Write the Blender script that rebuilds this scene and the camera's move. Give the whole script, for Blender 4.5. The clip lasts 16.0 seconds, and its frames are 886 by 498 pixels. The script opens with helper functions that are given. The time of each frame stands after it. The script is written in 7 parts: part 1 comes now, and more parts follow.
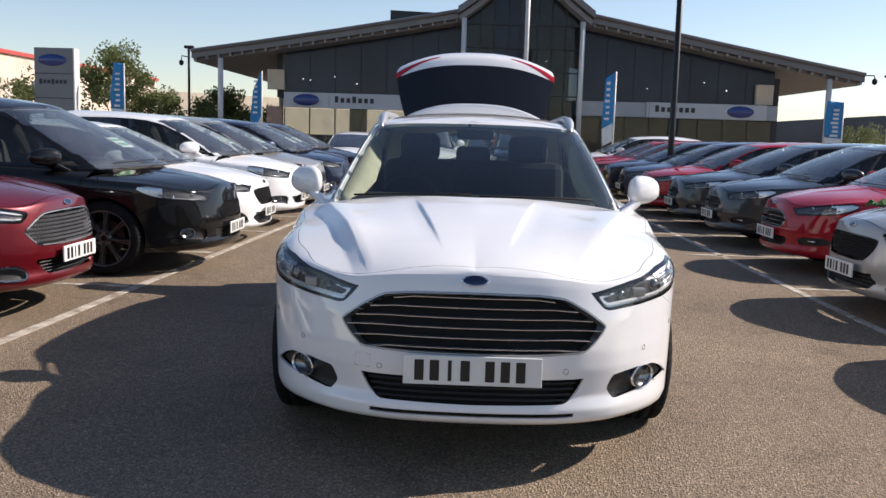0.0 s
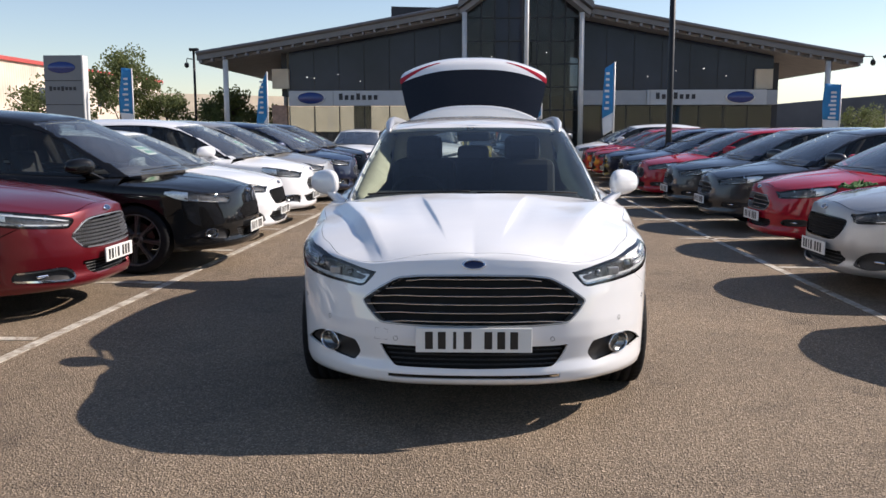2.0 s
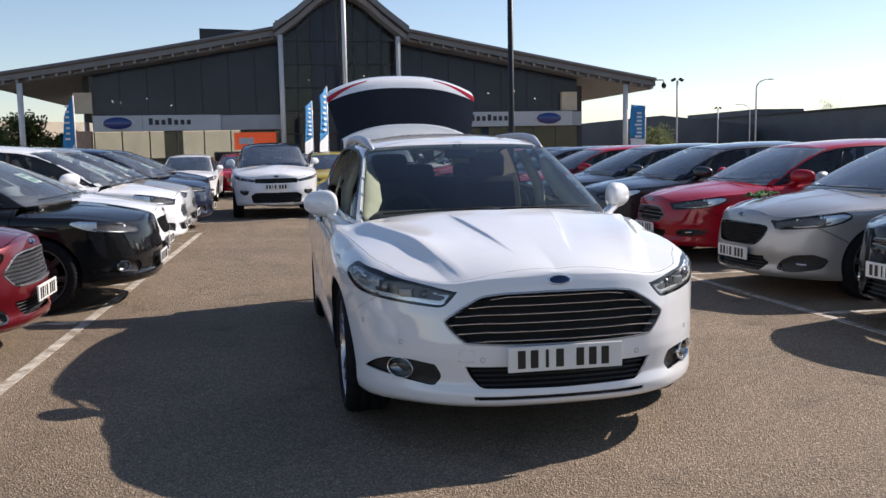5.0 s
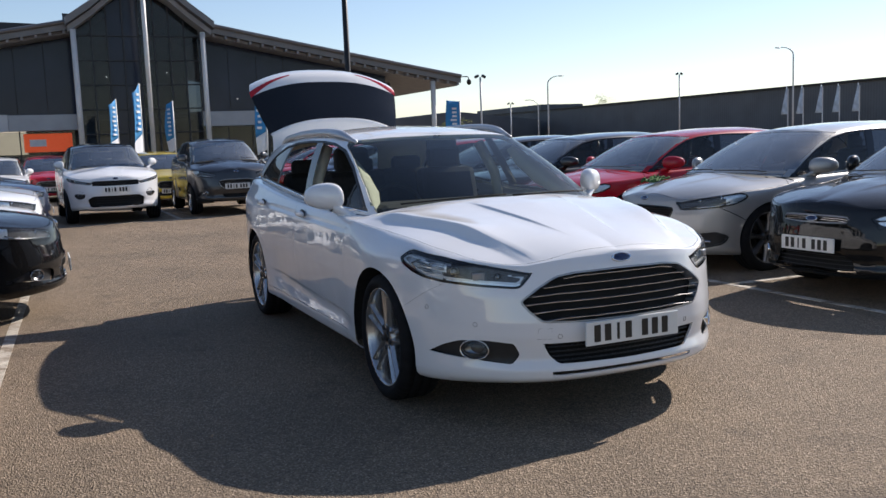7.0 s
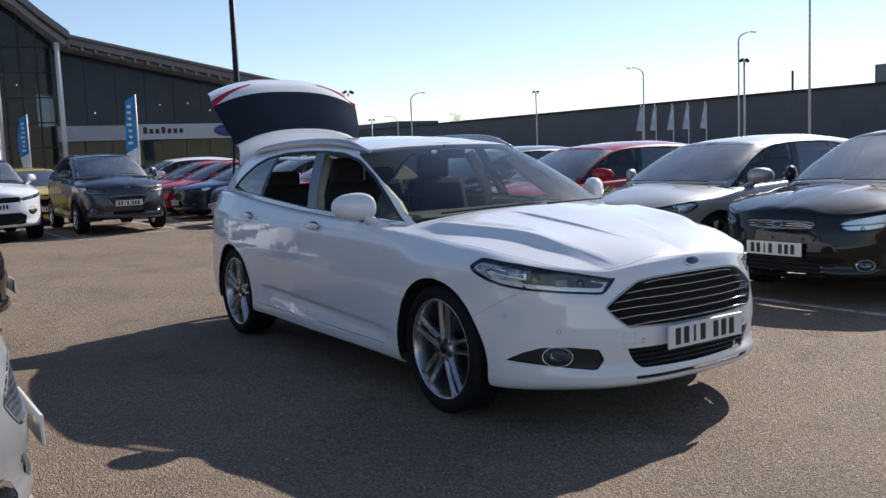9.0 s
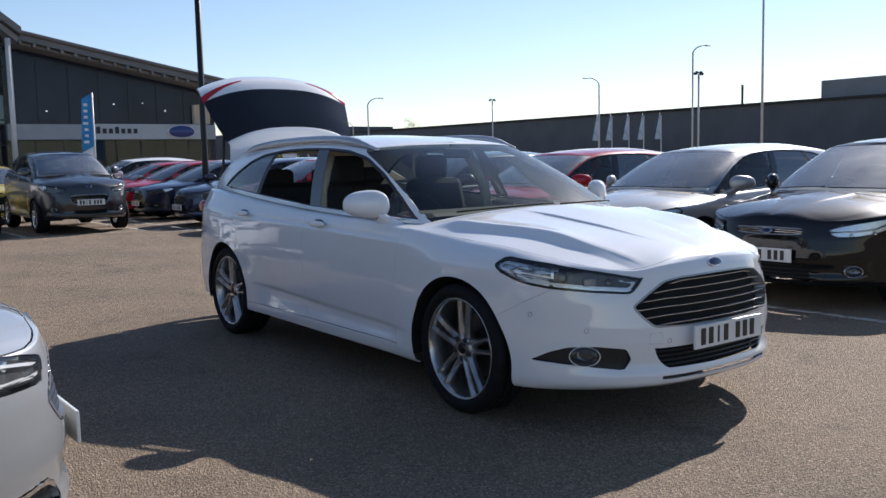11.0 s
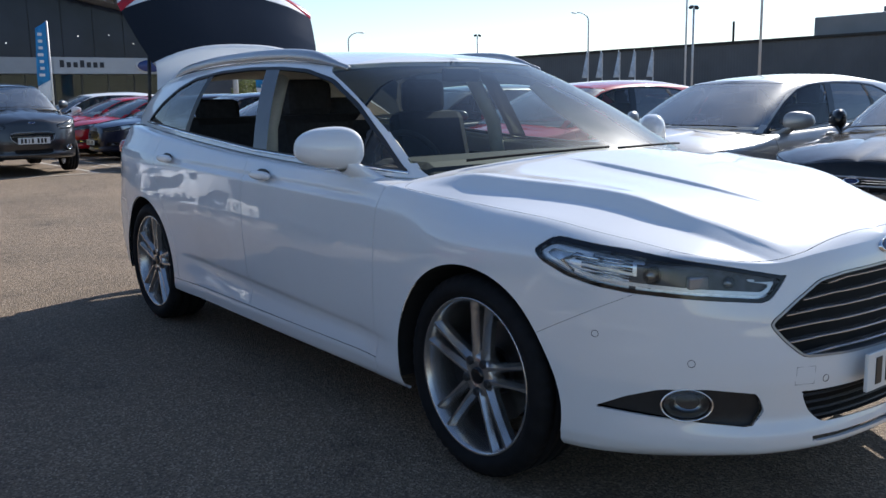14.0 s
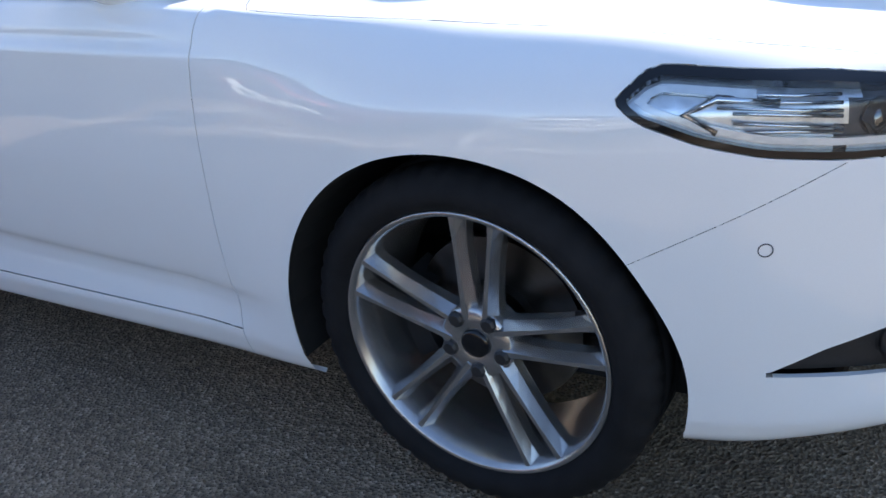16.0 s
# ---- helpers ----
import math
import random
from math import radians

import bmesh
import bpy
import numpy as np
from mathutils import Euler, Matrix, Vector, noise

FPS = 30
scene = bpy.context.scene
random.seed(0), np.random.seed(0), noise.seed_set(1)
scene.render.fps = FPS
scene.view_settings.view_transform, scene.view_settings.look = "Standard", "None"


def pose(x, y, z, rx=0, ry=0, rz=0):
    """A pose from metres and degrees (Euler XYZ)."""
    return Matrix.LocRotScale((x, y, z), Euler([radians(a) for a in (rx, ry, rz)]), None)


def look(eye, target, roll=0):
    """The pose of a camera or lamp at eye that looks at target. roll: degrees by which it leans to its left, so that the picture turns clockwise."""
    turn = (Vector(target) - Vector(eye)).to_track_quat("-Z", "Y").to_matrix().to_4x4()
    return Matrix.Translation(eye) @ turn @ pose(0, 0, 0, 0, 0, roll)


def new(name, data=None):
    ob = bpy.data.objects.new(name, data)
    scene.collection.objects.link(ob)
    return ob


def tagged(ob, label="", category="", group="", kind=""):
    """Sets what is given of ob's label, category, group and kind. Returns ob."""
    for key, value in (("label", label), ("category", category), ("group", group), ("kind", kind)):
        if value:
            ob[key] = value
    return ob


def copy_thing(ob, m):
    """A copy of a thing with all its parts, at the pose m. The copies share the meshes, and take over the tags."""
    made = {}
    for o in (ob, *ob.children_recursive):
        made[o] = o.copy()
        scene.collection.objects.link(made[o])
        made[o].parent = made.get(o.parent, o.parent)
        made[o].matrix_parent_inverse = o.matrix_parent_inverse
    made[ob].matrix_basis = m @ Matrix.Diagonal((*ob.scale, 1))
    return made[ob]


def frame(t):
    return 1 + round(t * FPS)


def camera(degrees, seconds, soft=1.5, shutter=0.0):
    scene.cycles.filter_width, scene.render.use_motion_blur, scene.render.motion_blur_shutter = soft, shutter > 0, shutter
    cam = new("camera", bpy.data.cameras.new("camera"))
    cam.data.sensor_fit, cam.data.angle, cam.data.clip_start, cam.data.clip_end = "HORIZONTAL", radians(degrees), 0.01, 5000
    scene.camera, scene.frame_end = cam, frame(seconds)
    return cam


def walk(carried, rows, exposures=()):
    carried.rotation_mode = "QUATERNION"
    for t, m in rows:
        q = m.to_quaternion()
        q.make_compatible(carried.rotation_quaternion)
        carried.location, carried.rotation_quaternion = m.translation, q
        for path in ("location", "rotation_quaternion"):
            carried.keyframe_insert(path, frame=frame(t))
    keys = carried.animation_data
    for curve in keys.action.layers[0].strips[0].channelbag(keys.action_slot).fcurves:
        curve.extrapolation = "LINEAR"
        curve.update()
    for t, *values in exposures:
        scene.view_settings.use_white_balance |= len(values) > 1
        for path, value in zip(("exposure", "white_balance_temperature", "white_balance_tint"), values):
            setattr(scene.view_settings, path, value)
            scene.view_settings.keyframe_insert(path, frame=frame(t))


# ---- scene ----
cam = camera(52.9, 16.0)
PATH = [
    (0, (-0.045, -4.225, 1.312), (-0.093, -2.242, 1.063), 1.7),
    (0.5, (-0.042, -4.492, 1.322), (-0.076, -2.507, 1.076), 1.1),
    (1, (-0.051, -4.749, 1.348), (-0.074, -2.764, 1.106), 0.3),
    (1.5, (-0.018, -4.851, 1.371), (-0.066, -2.869, 1.112), -0.3),
    (2, (-0.009, -4.865, 1.381), (-0.074, -2.884, 1.115), -0.1),
    (2.5, (-0.006, -4.873, 1.388), (-0.059, -2.89, 1.13), 0.3),
    (3, (-0.185, -4.877, 1.384), (-0.144, -2.891, 1.144), 0.3),
    (3.5, (-0.433, -4.868, 1.387), (-0.292, -2.887, 1.155), -0.2),
    (4, (-0.643, -4.794, 1.372), (-0.441, -2.817, 1.145), -0.6),
    (4.2, (-0.747, -4.738, 1.362), (-0.515, -2.764, 1.136), -0.8),
    (6.3, (-2.115, -4.528, 1.346), (-1.429, -2.662, 1.124), -1.3),
    (6.5, (-2.239, -4.49, 1.361), (-1.501, -2.645, 1.131), -1.5),
    (7, (-2.472, -4.352, 1.343), (-1.659, -2.54, 1.106), -2.2),
    (7.5, (-2.664, -4.183, 1.342), (-1.784, -2.401, 1.113), -1.6),
    (8, (-2.946, -4.071, 1.333), (-1.974, -2.336, 1.127), -1.1),
    (8.5, (-3.172, -3.958, 1.327), (-2.132, -2.262, 1.122), -1.7),
    (9, (-3.354, -3.777, 1.337), (-2.253, -2.122, 1.124), -2.3),
    (9.2, (-3.423, -3.705, 1.318), (-2.285, -2.073, 1.116), -2.3),
    (11.3, (-3.617, -3.486, 1.29), (-2.422, -1.896, 1.085), -1.3),
    (11.5, (-3.585, -3.435, 1.283), (-2.397, -1.84, 1.07), -1.6),
    (12, (-3.421, -3.251, 1.286), (-2.25, -1.645, 1.065), -2.1),
    (12.5, (-3.271, -3.027, 1.259), (-2.081, -1.435, 1.03), -1.7),
    (13, (-3.102, -2.728, 1.256), (-1.873, -1.171, 1.0), -1.8),
    (13.5, (-2.868, -2.448, 1.239), (-1.643, -0.896, 0.937), -1.8),
    (14, (-2.667, -2.147, 1.233), (-1.456, -0.59, 0.897), -1.0),
    (14.5, (-2.488, -1.796, 1.232), (-1.245, -0.276, 0.853), -1.1),
    (15, (-2.271, -1.458, 1.198), (-1.009, 0.009, 0.692), -3.0),
    (15.5, (-2.126, -1.123, 1.178), (-0.781, 0.195, 0.505), -5.0),
    (16, (-2.001, -0.737, 1.153), (-0.504, 0.288, 0.312), -8.0),
]
walk(cam, [(t, look(eye, target, roll)) for t, eye, target, roll in PATH], [(0, 0.95, 6450, 17), (4, 0.92, 6350, 17), (7, 0.80, 6250, 16), (9, 0.79, 6050, 15), (11.5, 0.77, 5950, 15), (12, 0.86, 5900, 15), (12.5, 0.76, 5800, 14), (13.5, 0.80, 5750, 13), (14.5, 1.04, 5850, 12), (15, 0.97, 5850, 12), (15.5, 1.72, 5850, 12), (16, 2.10, 6100, 14)])

# ---- world and sun ----
SUN_DIR = Vector((1.34, 0.45, 1.0)).normalized()
world = bpy.data.worlds.new("sky")
scene.world = world
world.use_nodes = True
wn = world.node_tree
wn.nodes.clear()
sky = wn.nodes.new("ShaderNodeTexSky")
sky.sky_type = "NISHITA"
sky.sun_disc = False
sky.sun_elevation = math.asin(SUN_DIR.z)
sky.sun_rotation = math.atan2(SUN_DIR.x, SUN_DIR.y)
sky.air_density, sky.dust_density, sky.ozone_density = 1.0, 0.16, 1.0
bg = wn.nodes.new("ShaderNodeBackground")
bg.inputs["Strength"].default_value = 0.071
wout = wn.nodes.new("ShaderNodeOutputWorld")
wn.links.new(sky.outputs[0], bg.inputs[0])
wn.links.new(bg.outputs[0], wout.inputs[0])

sun = new("sun", bpy.data.lights.new("sun", "SUN"))
sun.data.energy, sun.data.angle, sun.data.color = 3.75, radians(0.55), (1.0, 0.92, 0.79)
sun.matrix_world = look(SUN_DIR * 60, (0, 0, 0))


# ---- materials ----
def nodes_of(name):
    m = bpy.data.materials.new(name)
    m.use_nodes = True
    t = m.node_tree
    return m, t, t.nodes["Principled BSDF"]


def add(t, kind, **values):
    n = t.nodes.new(kind)
    for k, v in values.items():
        n.inputs[k].default_value = v
    return n


def ramp(t, fac, stops):
    n = t.nodes.new("ShaderNodeValToRGB")
    while len(n.color_ramp.elements) < len(stops):
        n.color_ramp.elements.new(0.5)
    for e, (p, c) in zip(n.color_ramp.elements, stops):
        e.position, e.color = p, (*c, 1)
    t.links.new(fac, n.inputs[0])
    return n.outputs[0]


def bumped(t, p, height, strength, distance):
    b = add(t, "ShaderNodeBump", Strength=strength, Distance=distance)
    t.links.new(height, b.inputs["Height"])
    t.links.new(b.outputs[0], p.inputs["Normal"])


def plain(name, color, rough=0.5, metal=0.0, coat=0.0, vary=0.12, scale=9.0, bump=0.0, fine=140.0, spec=0.5):
    """A surface with a cloudy change of tone and a fine grain."""
    m, t, p = nodes_of(name)
    co = t.nodes.new("ShaderNodeTexCoord")
    big = add(t, "ShaderNodeTexNoise", Scale=scale, Detail=4.0)
    small = add(t, "ShaderNodeTexNoise", Scale=fine, Detail=2.0)
    for n in (big, small):
        t.links.new(co.outputs["Object"], n.inputs["Vector"])
    lo, hi = [tuple(max(0, c * k) for c in color) for k in (1 - vary, 1 + vary)]
    t.links.new(ramp(t, big.outputs["Fac"], ((0.3, lo), (0.7, hi))), p.inputs["Base Color"])
    p.inputs["Roughness"].default_value = rough
    p.inputs["Metallic"].default_value = metal
    p.inputs["Coat Weight"].default_value = coat
    p.inputs["Coat Roughness"].default_value = 0.03
    p.inputs["Specular IOR Level"].default_value = spec
    if bump:
        bumped(t, p, small.outputs["Fac"], bump, 0.002)
    return m


def paint(name, color, metal=0.0, rough=0.42, flake=0.06, ior=1.5):
    """Car paint: a base coat with a faint flake under a clear coat with traces of dust."""
    m, t, p = nodes_of(name)
    co = t.nodes.new("ShaderNodeTexCoord")
    fl = add(t, "ShaderNodeTexNoise", Scale=900.0, Detail=1.0)
    dust = add(t, "ShaderNodeTexNoise", Scale=3.5, Detail=6.0, Roughness=0.65)
    for n in (fl, dust):
        t.links.new(co.outputs["Object"], n.inputs["Vector"])
    lo, hi = [tuple(c * k for c in color) for k in (1 - flake, 1 + flake)]
    t.links.new(ramp(t, fl.outputs["Fac"], ((0.35, lo), (0.65, hi))), p.inputs["Base Color"])
    p.inputs["Metallic"].default_value = metal
    p.inputs["Roughness"].default_value = rough
    p.inputs["Coat Weight"].default_value = 1.0
    p.inputs["Coat IOR"].default_value = ior
    p.inputs["Specular IOR Level"].default_value = 0.5 if metal else 0.04
    r = ramp(t, dust.outputs["Fac"], ((0.45, (0.008,) * 3), (0.75, (0.04,) * 3)))
    t.links.new(r, p.inputs["Coat Roughness"])
    peel = add(t, "ShaderNodeTexNoise", Scale=4.5, Detail=2.0, Roughness=0.4)
    t.links.new(co.outputs["Object"], peel.inputs["Vector"])
    b = add(t, "ShaderNodeBump", Strength=0.16, Distance=0.02)
    t.links.new(peel.outputs["Fac"], b.inputs["Height"])
    t.links.new(b.outputs[0], p.inputs["Coat Normal"])
    return m


def glass(name, tint, ior=1.5, dust=0.012, haze=None):
    """Thin tinted glass: clear through, with the gloss of its face and a film of dust."""
    m, t, p = nodes_of(name)
    t.nodes.remove(p)
    tr = add(t, "ShaderNodeBsdfTransparent", Color=(*tint, 1))
    gl = add(t, "ShaderNodeBsdfGlossy", Roughness=0.015)
    fr = add(t, "ShaderNodeFresnel", IOR=ior)
    mix = t.nodes.new("ShaderNodeMixShader")
    t.links.new(fr.outputs[0], mix.inputs[0])
    t.links.new(tr.outputs[0], mix.inputs[1])
    t.links.new(gl.outputs[0], mix.inputs[2])
    film = add(t, "ShaderNodeBsdfDiffuse", Color=(0.7, 0.7, 0.68, 1)) if haze is None else add(t, "ShaderNodeBsdfGlossy", Color=(0.8, 0.8, 0.78, 1), Roughness=haze)
    dusty = t.nodes.new("ShaderNodeMixShader")
    co = t.nodes.new("ShaderNodeTexCoord")
    n = add(t, "ShaderNodeTexNoise", Scale=2.5, Detail=6.0, Roughness=0.6)
    t.links.new(co.outputs["Object"], n.inputs["Vector"])
    t.links.new(ramp(t, n.outputs["Fac"], ((0.35, (dust,) * 3), (0.75, (dust * 2.2,) * 3))), dusty.inputs[0])
    t.links.new(mix.outputs[0], dusty.inputs[1])
    t.links.new(film.outputs[0], dusty.inputs[2])
    t.links.new(dusty.outputs[0], t.nodes["Material Output"].inputs[0])
    return m


def asphalt_material():
    """Old tarmac: pale chippings in dark binder, patches, faint tyre dirt."""
    m, t, p = nodes_of("asphalt")
    co = t.nodes.new("ShaderNodeTexCoord")
    chips = add(t, "ShaderNodeTexVoronoi", Scale=130.0)
    chips2 = add(t, "ShaderNodeTexNoise", Scale=60.0, Detail=3.0)
    patch = add(t, "ShaderNodeTexNoise", Scale=0.55, Detail=7.0, Roughness=0.6)
    stain = add(t, "ShaderNodeTexNoise", Scale=2.3, Detail=4.0)
    for n in (chips, chips2, patch, stain):
        t.links.new(co.outputs["Object"], n.inputs["Vector"])
    chip = ramp(t, chips.outputs["Color"], ((0.0, (0.099, 0.077, 0.058)), (0.4, (0.179, 0.137, 0.095)), (0.7, (0.263, 0.203, 0.143)), (1.0, (0.448, 0.361, 0.271))))
    tone = ramp(t, patch.outputs["Fac"], ((0.3, (0.78, 0.77, 0.76)), (0.7, (1.16, 1.13, 1.08))))
    soil = ramp(t, stain.outputs["Fac"], ((0.28, (0.72, 0.72, 0.73)), (0.42, (1.0, 1.0, 1.0))))
    mul = t.nodes.new("ShaderNodeMix")
    mul.data_type, mul.blend_type = "RGBA", "MULTIPLY"
    mul.inputs["Factor"].default_value = 1.0
    t.links.new(chip, mul.inputs["A"])
    t.links.new(tone, mul.inputs["B"])
    mul2 = t.nodes.new("ShaderNodeMix")
    mul2.data_type, mul2.blend_type = "RGBA", "MULTIPLY"
    mul2.inputs["Factor"].default_value = 1.0
    t.links.new(mul.outputs["Result"], mul2.inputs["A"])
    t.links.new(soil, mul2.inputs["B"])
    t.links.new(mul2.outputs["Result"], p.inputs["Base Color"])
    p.inputs["Roughness"].default_value = 0.86
    p.inputs["Specular IOR Level"].default_value = 0.3
    h = t.nodes.new("ShaderNodeMath")
    h.operation = "ADD"
    t.links.new(chips.outputs["Distance"], h.inputs[0])
    t.links.new(chips2.outputs["Fac"], h.inputs[1])
    bumped(t, p, h.outputs[0], 0.9, 0.008)
    return m


def worn_paint(name, color, under):
    """Road paint worn through to the tarmac in patches."""
    m, t, p = nodes_of(name)
    co = t.nodes.new("ShaderNodeTexCoord")
    n = add(t, "ShaderNodeTexNoise", Scale=5.0, Detail=9.0, Roughness=0.82)
    n.inputs["Distortion"].default_value = 0.6
    t.links.new(co.outputs["Object"], n.inputs["Vector"])
    t.links.new(ramp(t, n.outputs["Fac"], ((0.40, under), (0.62, color))), p.inputs["Base Color"])
    p.inputs["Roughness"].default_value = 0.8
    return m


def foliage_material(name, dark, light):
    m, t, p = nodes_of(name)
    g = t.nodes.new("ShaderNodeNewGeometry")
    t.links.new(ramp(t, g.outputs["Random Per Island"], ((0.0, dark), (1.0, light))), p.inputs["Base Color"])
    p.inputs["Roughness"].default_value = 0.6
    tr = add(t, "ShaderNodeBsdfTranslucent", Color=(*light, 1))
    mix = add(t, "ShaderNodeMixShader", Fac=0.5)
    t.links.new(p.outputs[0], mix.inputs[1])
    t.links.new(tr.outputs[0], mix.inputs[2])
    t.links.new(mix.outputs[0], t.nodes["Material Output"].inputs[0])
    return m


def ribbed(name, color, pitch, rough=0.5, metal=0.0, axis="Y"):
    """Profiled sheet cladding with upright ribs."""
    m, t, p = nodes_of(name)
    co = t.nodes.new("ShaderNodeTexCoord")
    w = t.nodes.new("ShaderNodeTexWave")
    w.bands_direction = axis
    w.inputs["Scale"].default_value = 0.314 / pitch
    w.inputs["Distortion"].default_value = 0.0
    n = add(t, "ShaderNodeTexNoise", Scale=0.35, Detail=5.0)
    t.links.new(co.outputs["Object"], w.inputs["Vector"])
    t.links.new(co.outputs["Object"], n.inputs["Vector"])
    lo, hi = [tuple(c * k for c in color) for k in (0.82, 1.18)]
    t.links.new(ramp(t, n.outputs["Fac"], ((0.3, lo), (0.7, hi))), p.inputs["Base Color"])
    p.inputs["Roughness"].default_value = rough
    p.inputs["Metallic"].default_value = metal
    bumped(t, p, w.outputs["Fac"], 0.6, 0.03)
    return m


WHITE = paint("white_paint", (0.77, 0.77, 0.77), 0.0, 0.35, 0.015, 1.75)
BLACK = paint("black_paint", (0.007, 0.007, 0.0072), 0.0, 0.4, ior=1.42)
SLATE = paint("slate_grey_paint", (0.013, 0.014, 0.017), 0.15, 0.36)
RUBY = paint("ruby_red_paint", (0.13, 0.002, 0.007), 0.40, 0.35, ior=1.42)
RED = paint("race_red_paint", (0.37, 0.006, 0.017), 0.0, 0.4, ior=1.45)
SILVER = paint("silver_paint", (0.34, 0.335, 0.325), 0.45, 0.42)
GREY = paint("grey_paint", (0.008, 0.009, 0.012), 0.1, 0.36, ior=1.42)
STEEL = paint("steel_grey_paint", (0.36, 0.365, 0.37), 0.45, 0.40)
NAVY = paint("dark_blue_paint", (0.008, 0.014, 0.045), 0.45, 0.35)
BLUE = paint("blue_paint", (0.008, 0.015, 0.045), 0.5, 0.35)
PLUM = paint("plum_paint", (0.035, 0.012, 0.030), 0.5, 0.35)
YELLOW = paint("yellow_paint", (0.62, 0.46, 0.03), 0.2, 0.38)
CHROME = plain("chrome", (0.78, 0.79, 0.80), 0.07, 1.0, vary=0.03)
SATIN = plain("satin_chrome", (0.33, 0.34, 0.36), 0.32, 0.65, vary=0.05)
REFLECTOR = plain("lamp_reflector", (0.74, 0.76, 0.79), 0.30, 0.85, vary=0.15, scale=60)
DARKCHROME = plain("dark_chrome", (0.20, 0.21, 0.22), 0.18, 1.0, vary=0.05)
ALLOY = plain("alloy", (0.50, 0.49, 0.48), 0.26, 0.9, vary=0.08, scale=25)
DARKALLOY = plain("dark_alloy", (0.19, 0.19, 0.195), 0.3, 0.9, vary=0.06)
RUBBER = plain("tyre_rubber", (0.010, 0.010, 0.011), 0.8, vary=0.25, scale=20, bump=0.3, spec=0.2)
TRIM = plain("black_trim", (0.014, 0.014, 0.015), 0.5, vary=0.2, scale=30, bump=0.15)
GLOSSBLACK = plain("gloss_black", (0.008, 0.008, 0.009), 0.08, vary=0.1)
LINER = plain("arch_liner", (0.006, 0.006, 0.006), 0.9, vary=0.3, scale=20)
FABRIC = plain("dark_seat_fabric", (0.022, 0.022, 0.024), 0.9, vary=0.25, scale=40, bump=0.4)
HEADLINING = plain("pale_headlining", (0.60, 0.58, 0.47), 0.9, vary=0.08, scale=20)
DASH = plain("dashboard_plastic", (0.020, 0.020, 0.021), 0.7, vary=0.2, scale=30, bump=0.2)
SCREEN = glass("windscreen_glass", (0.50, 0.58, 0.54), 1.27, 0.030, 0.26)
SCREEN_SKY = glass("windscreen_glass_steep", (0.62, 0.70, 0.67), 3.0, 0.10, 0.45)
PILLAR = plain("gloss_pillar", (0.07, 0.075, 0.085), 0.10, vary=0.06, spec=0.8)
SIDEGLASS = glass("side_glass", (0.55, 0.60, 0.58), 1.52)
PRIVACY = glass("privacy_glass", (0.16, 0.17, 0.17), 2.3)
LENS = glass("lamp_lens", (0.93, 0.95, 0.96), 1.5)
REDLENS = plain("red_lens", (0.38, 0.006, 0.010), 0.12, 0.0, 0.6, vary=0.1)
AMBER = plain("amber_lens", (0.55, 0.22, 0.05), 0.15, 0.0, 0.5, vary=0.1)
PLATE_WHITE = plain("plate_white", (0.74, 0.74, 0.71), 0.35, 0.0, 0.3, vary=0.03)
PLATE_INK = plain("plate_ink", (0.012, 0.012, 0.012), 0.4, vary=0.1)
BADGE_BLUE = plain("badge_blue", (0.008, 0.016, 0.062), 0.2, 0.2, 0.6, vary=0.08)
PAPER = plain("paper", (0.72, 0.74, 0.70), 0.8, vary=0.05)
PAPER_GREEN = plain("paper_green_ink", (0.10, 0.32, 0.18), 0.8, vary=0.1)
DARKHOUSE = plain("lamp_housing", (0.06, 0.062, 0.07), 0.4, 0.3, vary=0.4, scale=40)
GUIDE = plain("light_guide", (0.80, 0.82, 0.85), 0.22, 0.35, vary=0.08, scale=50)
BAR = plain("grille_chrome", (0.62, 0.62, 0.63), 0.20, 0.85, vary=0.05)
RAIL = plain("roof_rail_satin", (0.46, 0.47, 0.49), 0.36, 0.7, vary=0.05)
SEAM = plain("seam_grey", (0.08, 0.08, 0.085), 0.6, vary=0.1)
DISC = plain("brake_disc", (0.10, 0.095, 0.09), 0.35, 1.0, vary=0.12, scale=30)
ASPHALT = asphalt_material()
LINE = worn_paint("road_line", (0.62, 0.58, 0.50), (0.20, 0.155, 0.11))


# panes that let the daylight in
PANES = ("windscreen_glass", "windscreen_glass_steep", "side_glass", "privacy_glass", "lamp_lens", "showroom_glass", "entrance_glass")


# ---- mesh helpers ----
def part(name, bm, material, parent, label="", smooth=False, m=None):
    """Links a bmesh as one mesh object under a thing or a part."""
    me = bpy.data.meshes.new(name)
    if smooth:
        for f in bm.faces:
            f.smooth = True
    bm.to_mesh(me)
    bm.free()
    return part_mesh(name, me, material, parent, label, m)


def part_mesh(name, me, material, parent, label="", m=None):
    if material is not None:
        me.materials.append(material)
    ob = new(name, me)
    if material is not None and material.name in PANES:
        ob.visible_shadow = False
    if parent is not None:
        ob.parent = parent
    if m is not None:
        ob.matrix_basis = m
    if label:
        ob["label"] = label
    return ob


def from_data(name, verts, faces, material, parent, label="", smooth=True, m=None):
    me = bpy.data.meshes.new(name)
    me.from_pydata([tuple(v) for v in verts], [], faces)
    if smooth:
        me.polygons.foreach_set("use_smooth", [True] * len(me.polygons))
    me.update()
    return part_mesh(name, me, material, parent, label, m)


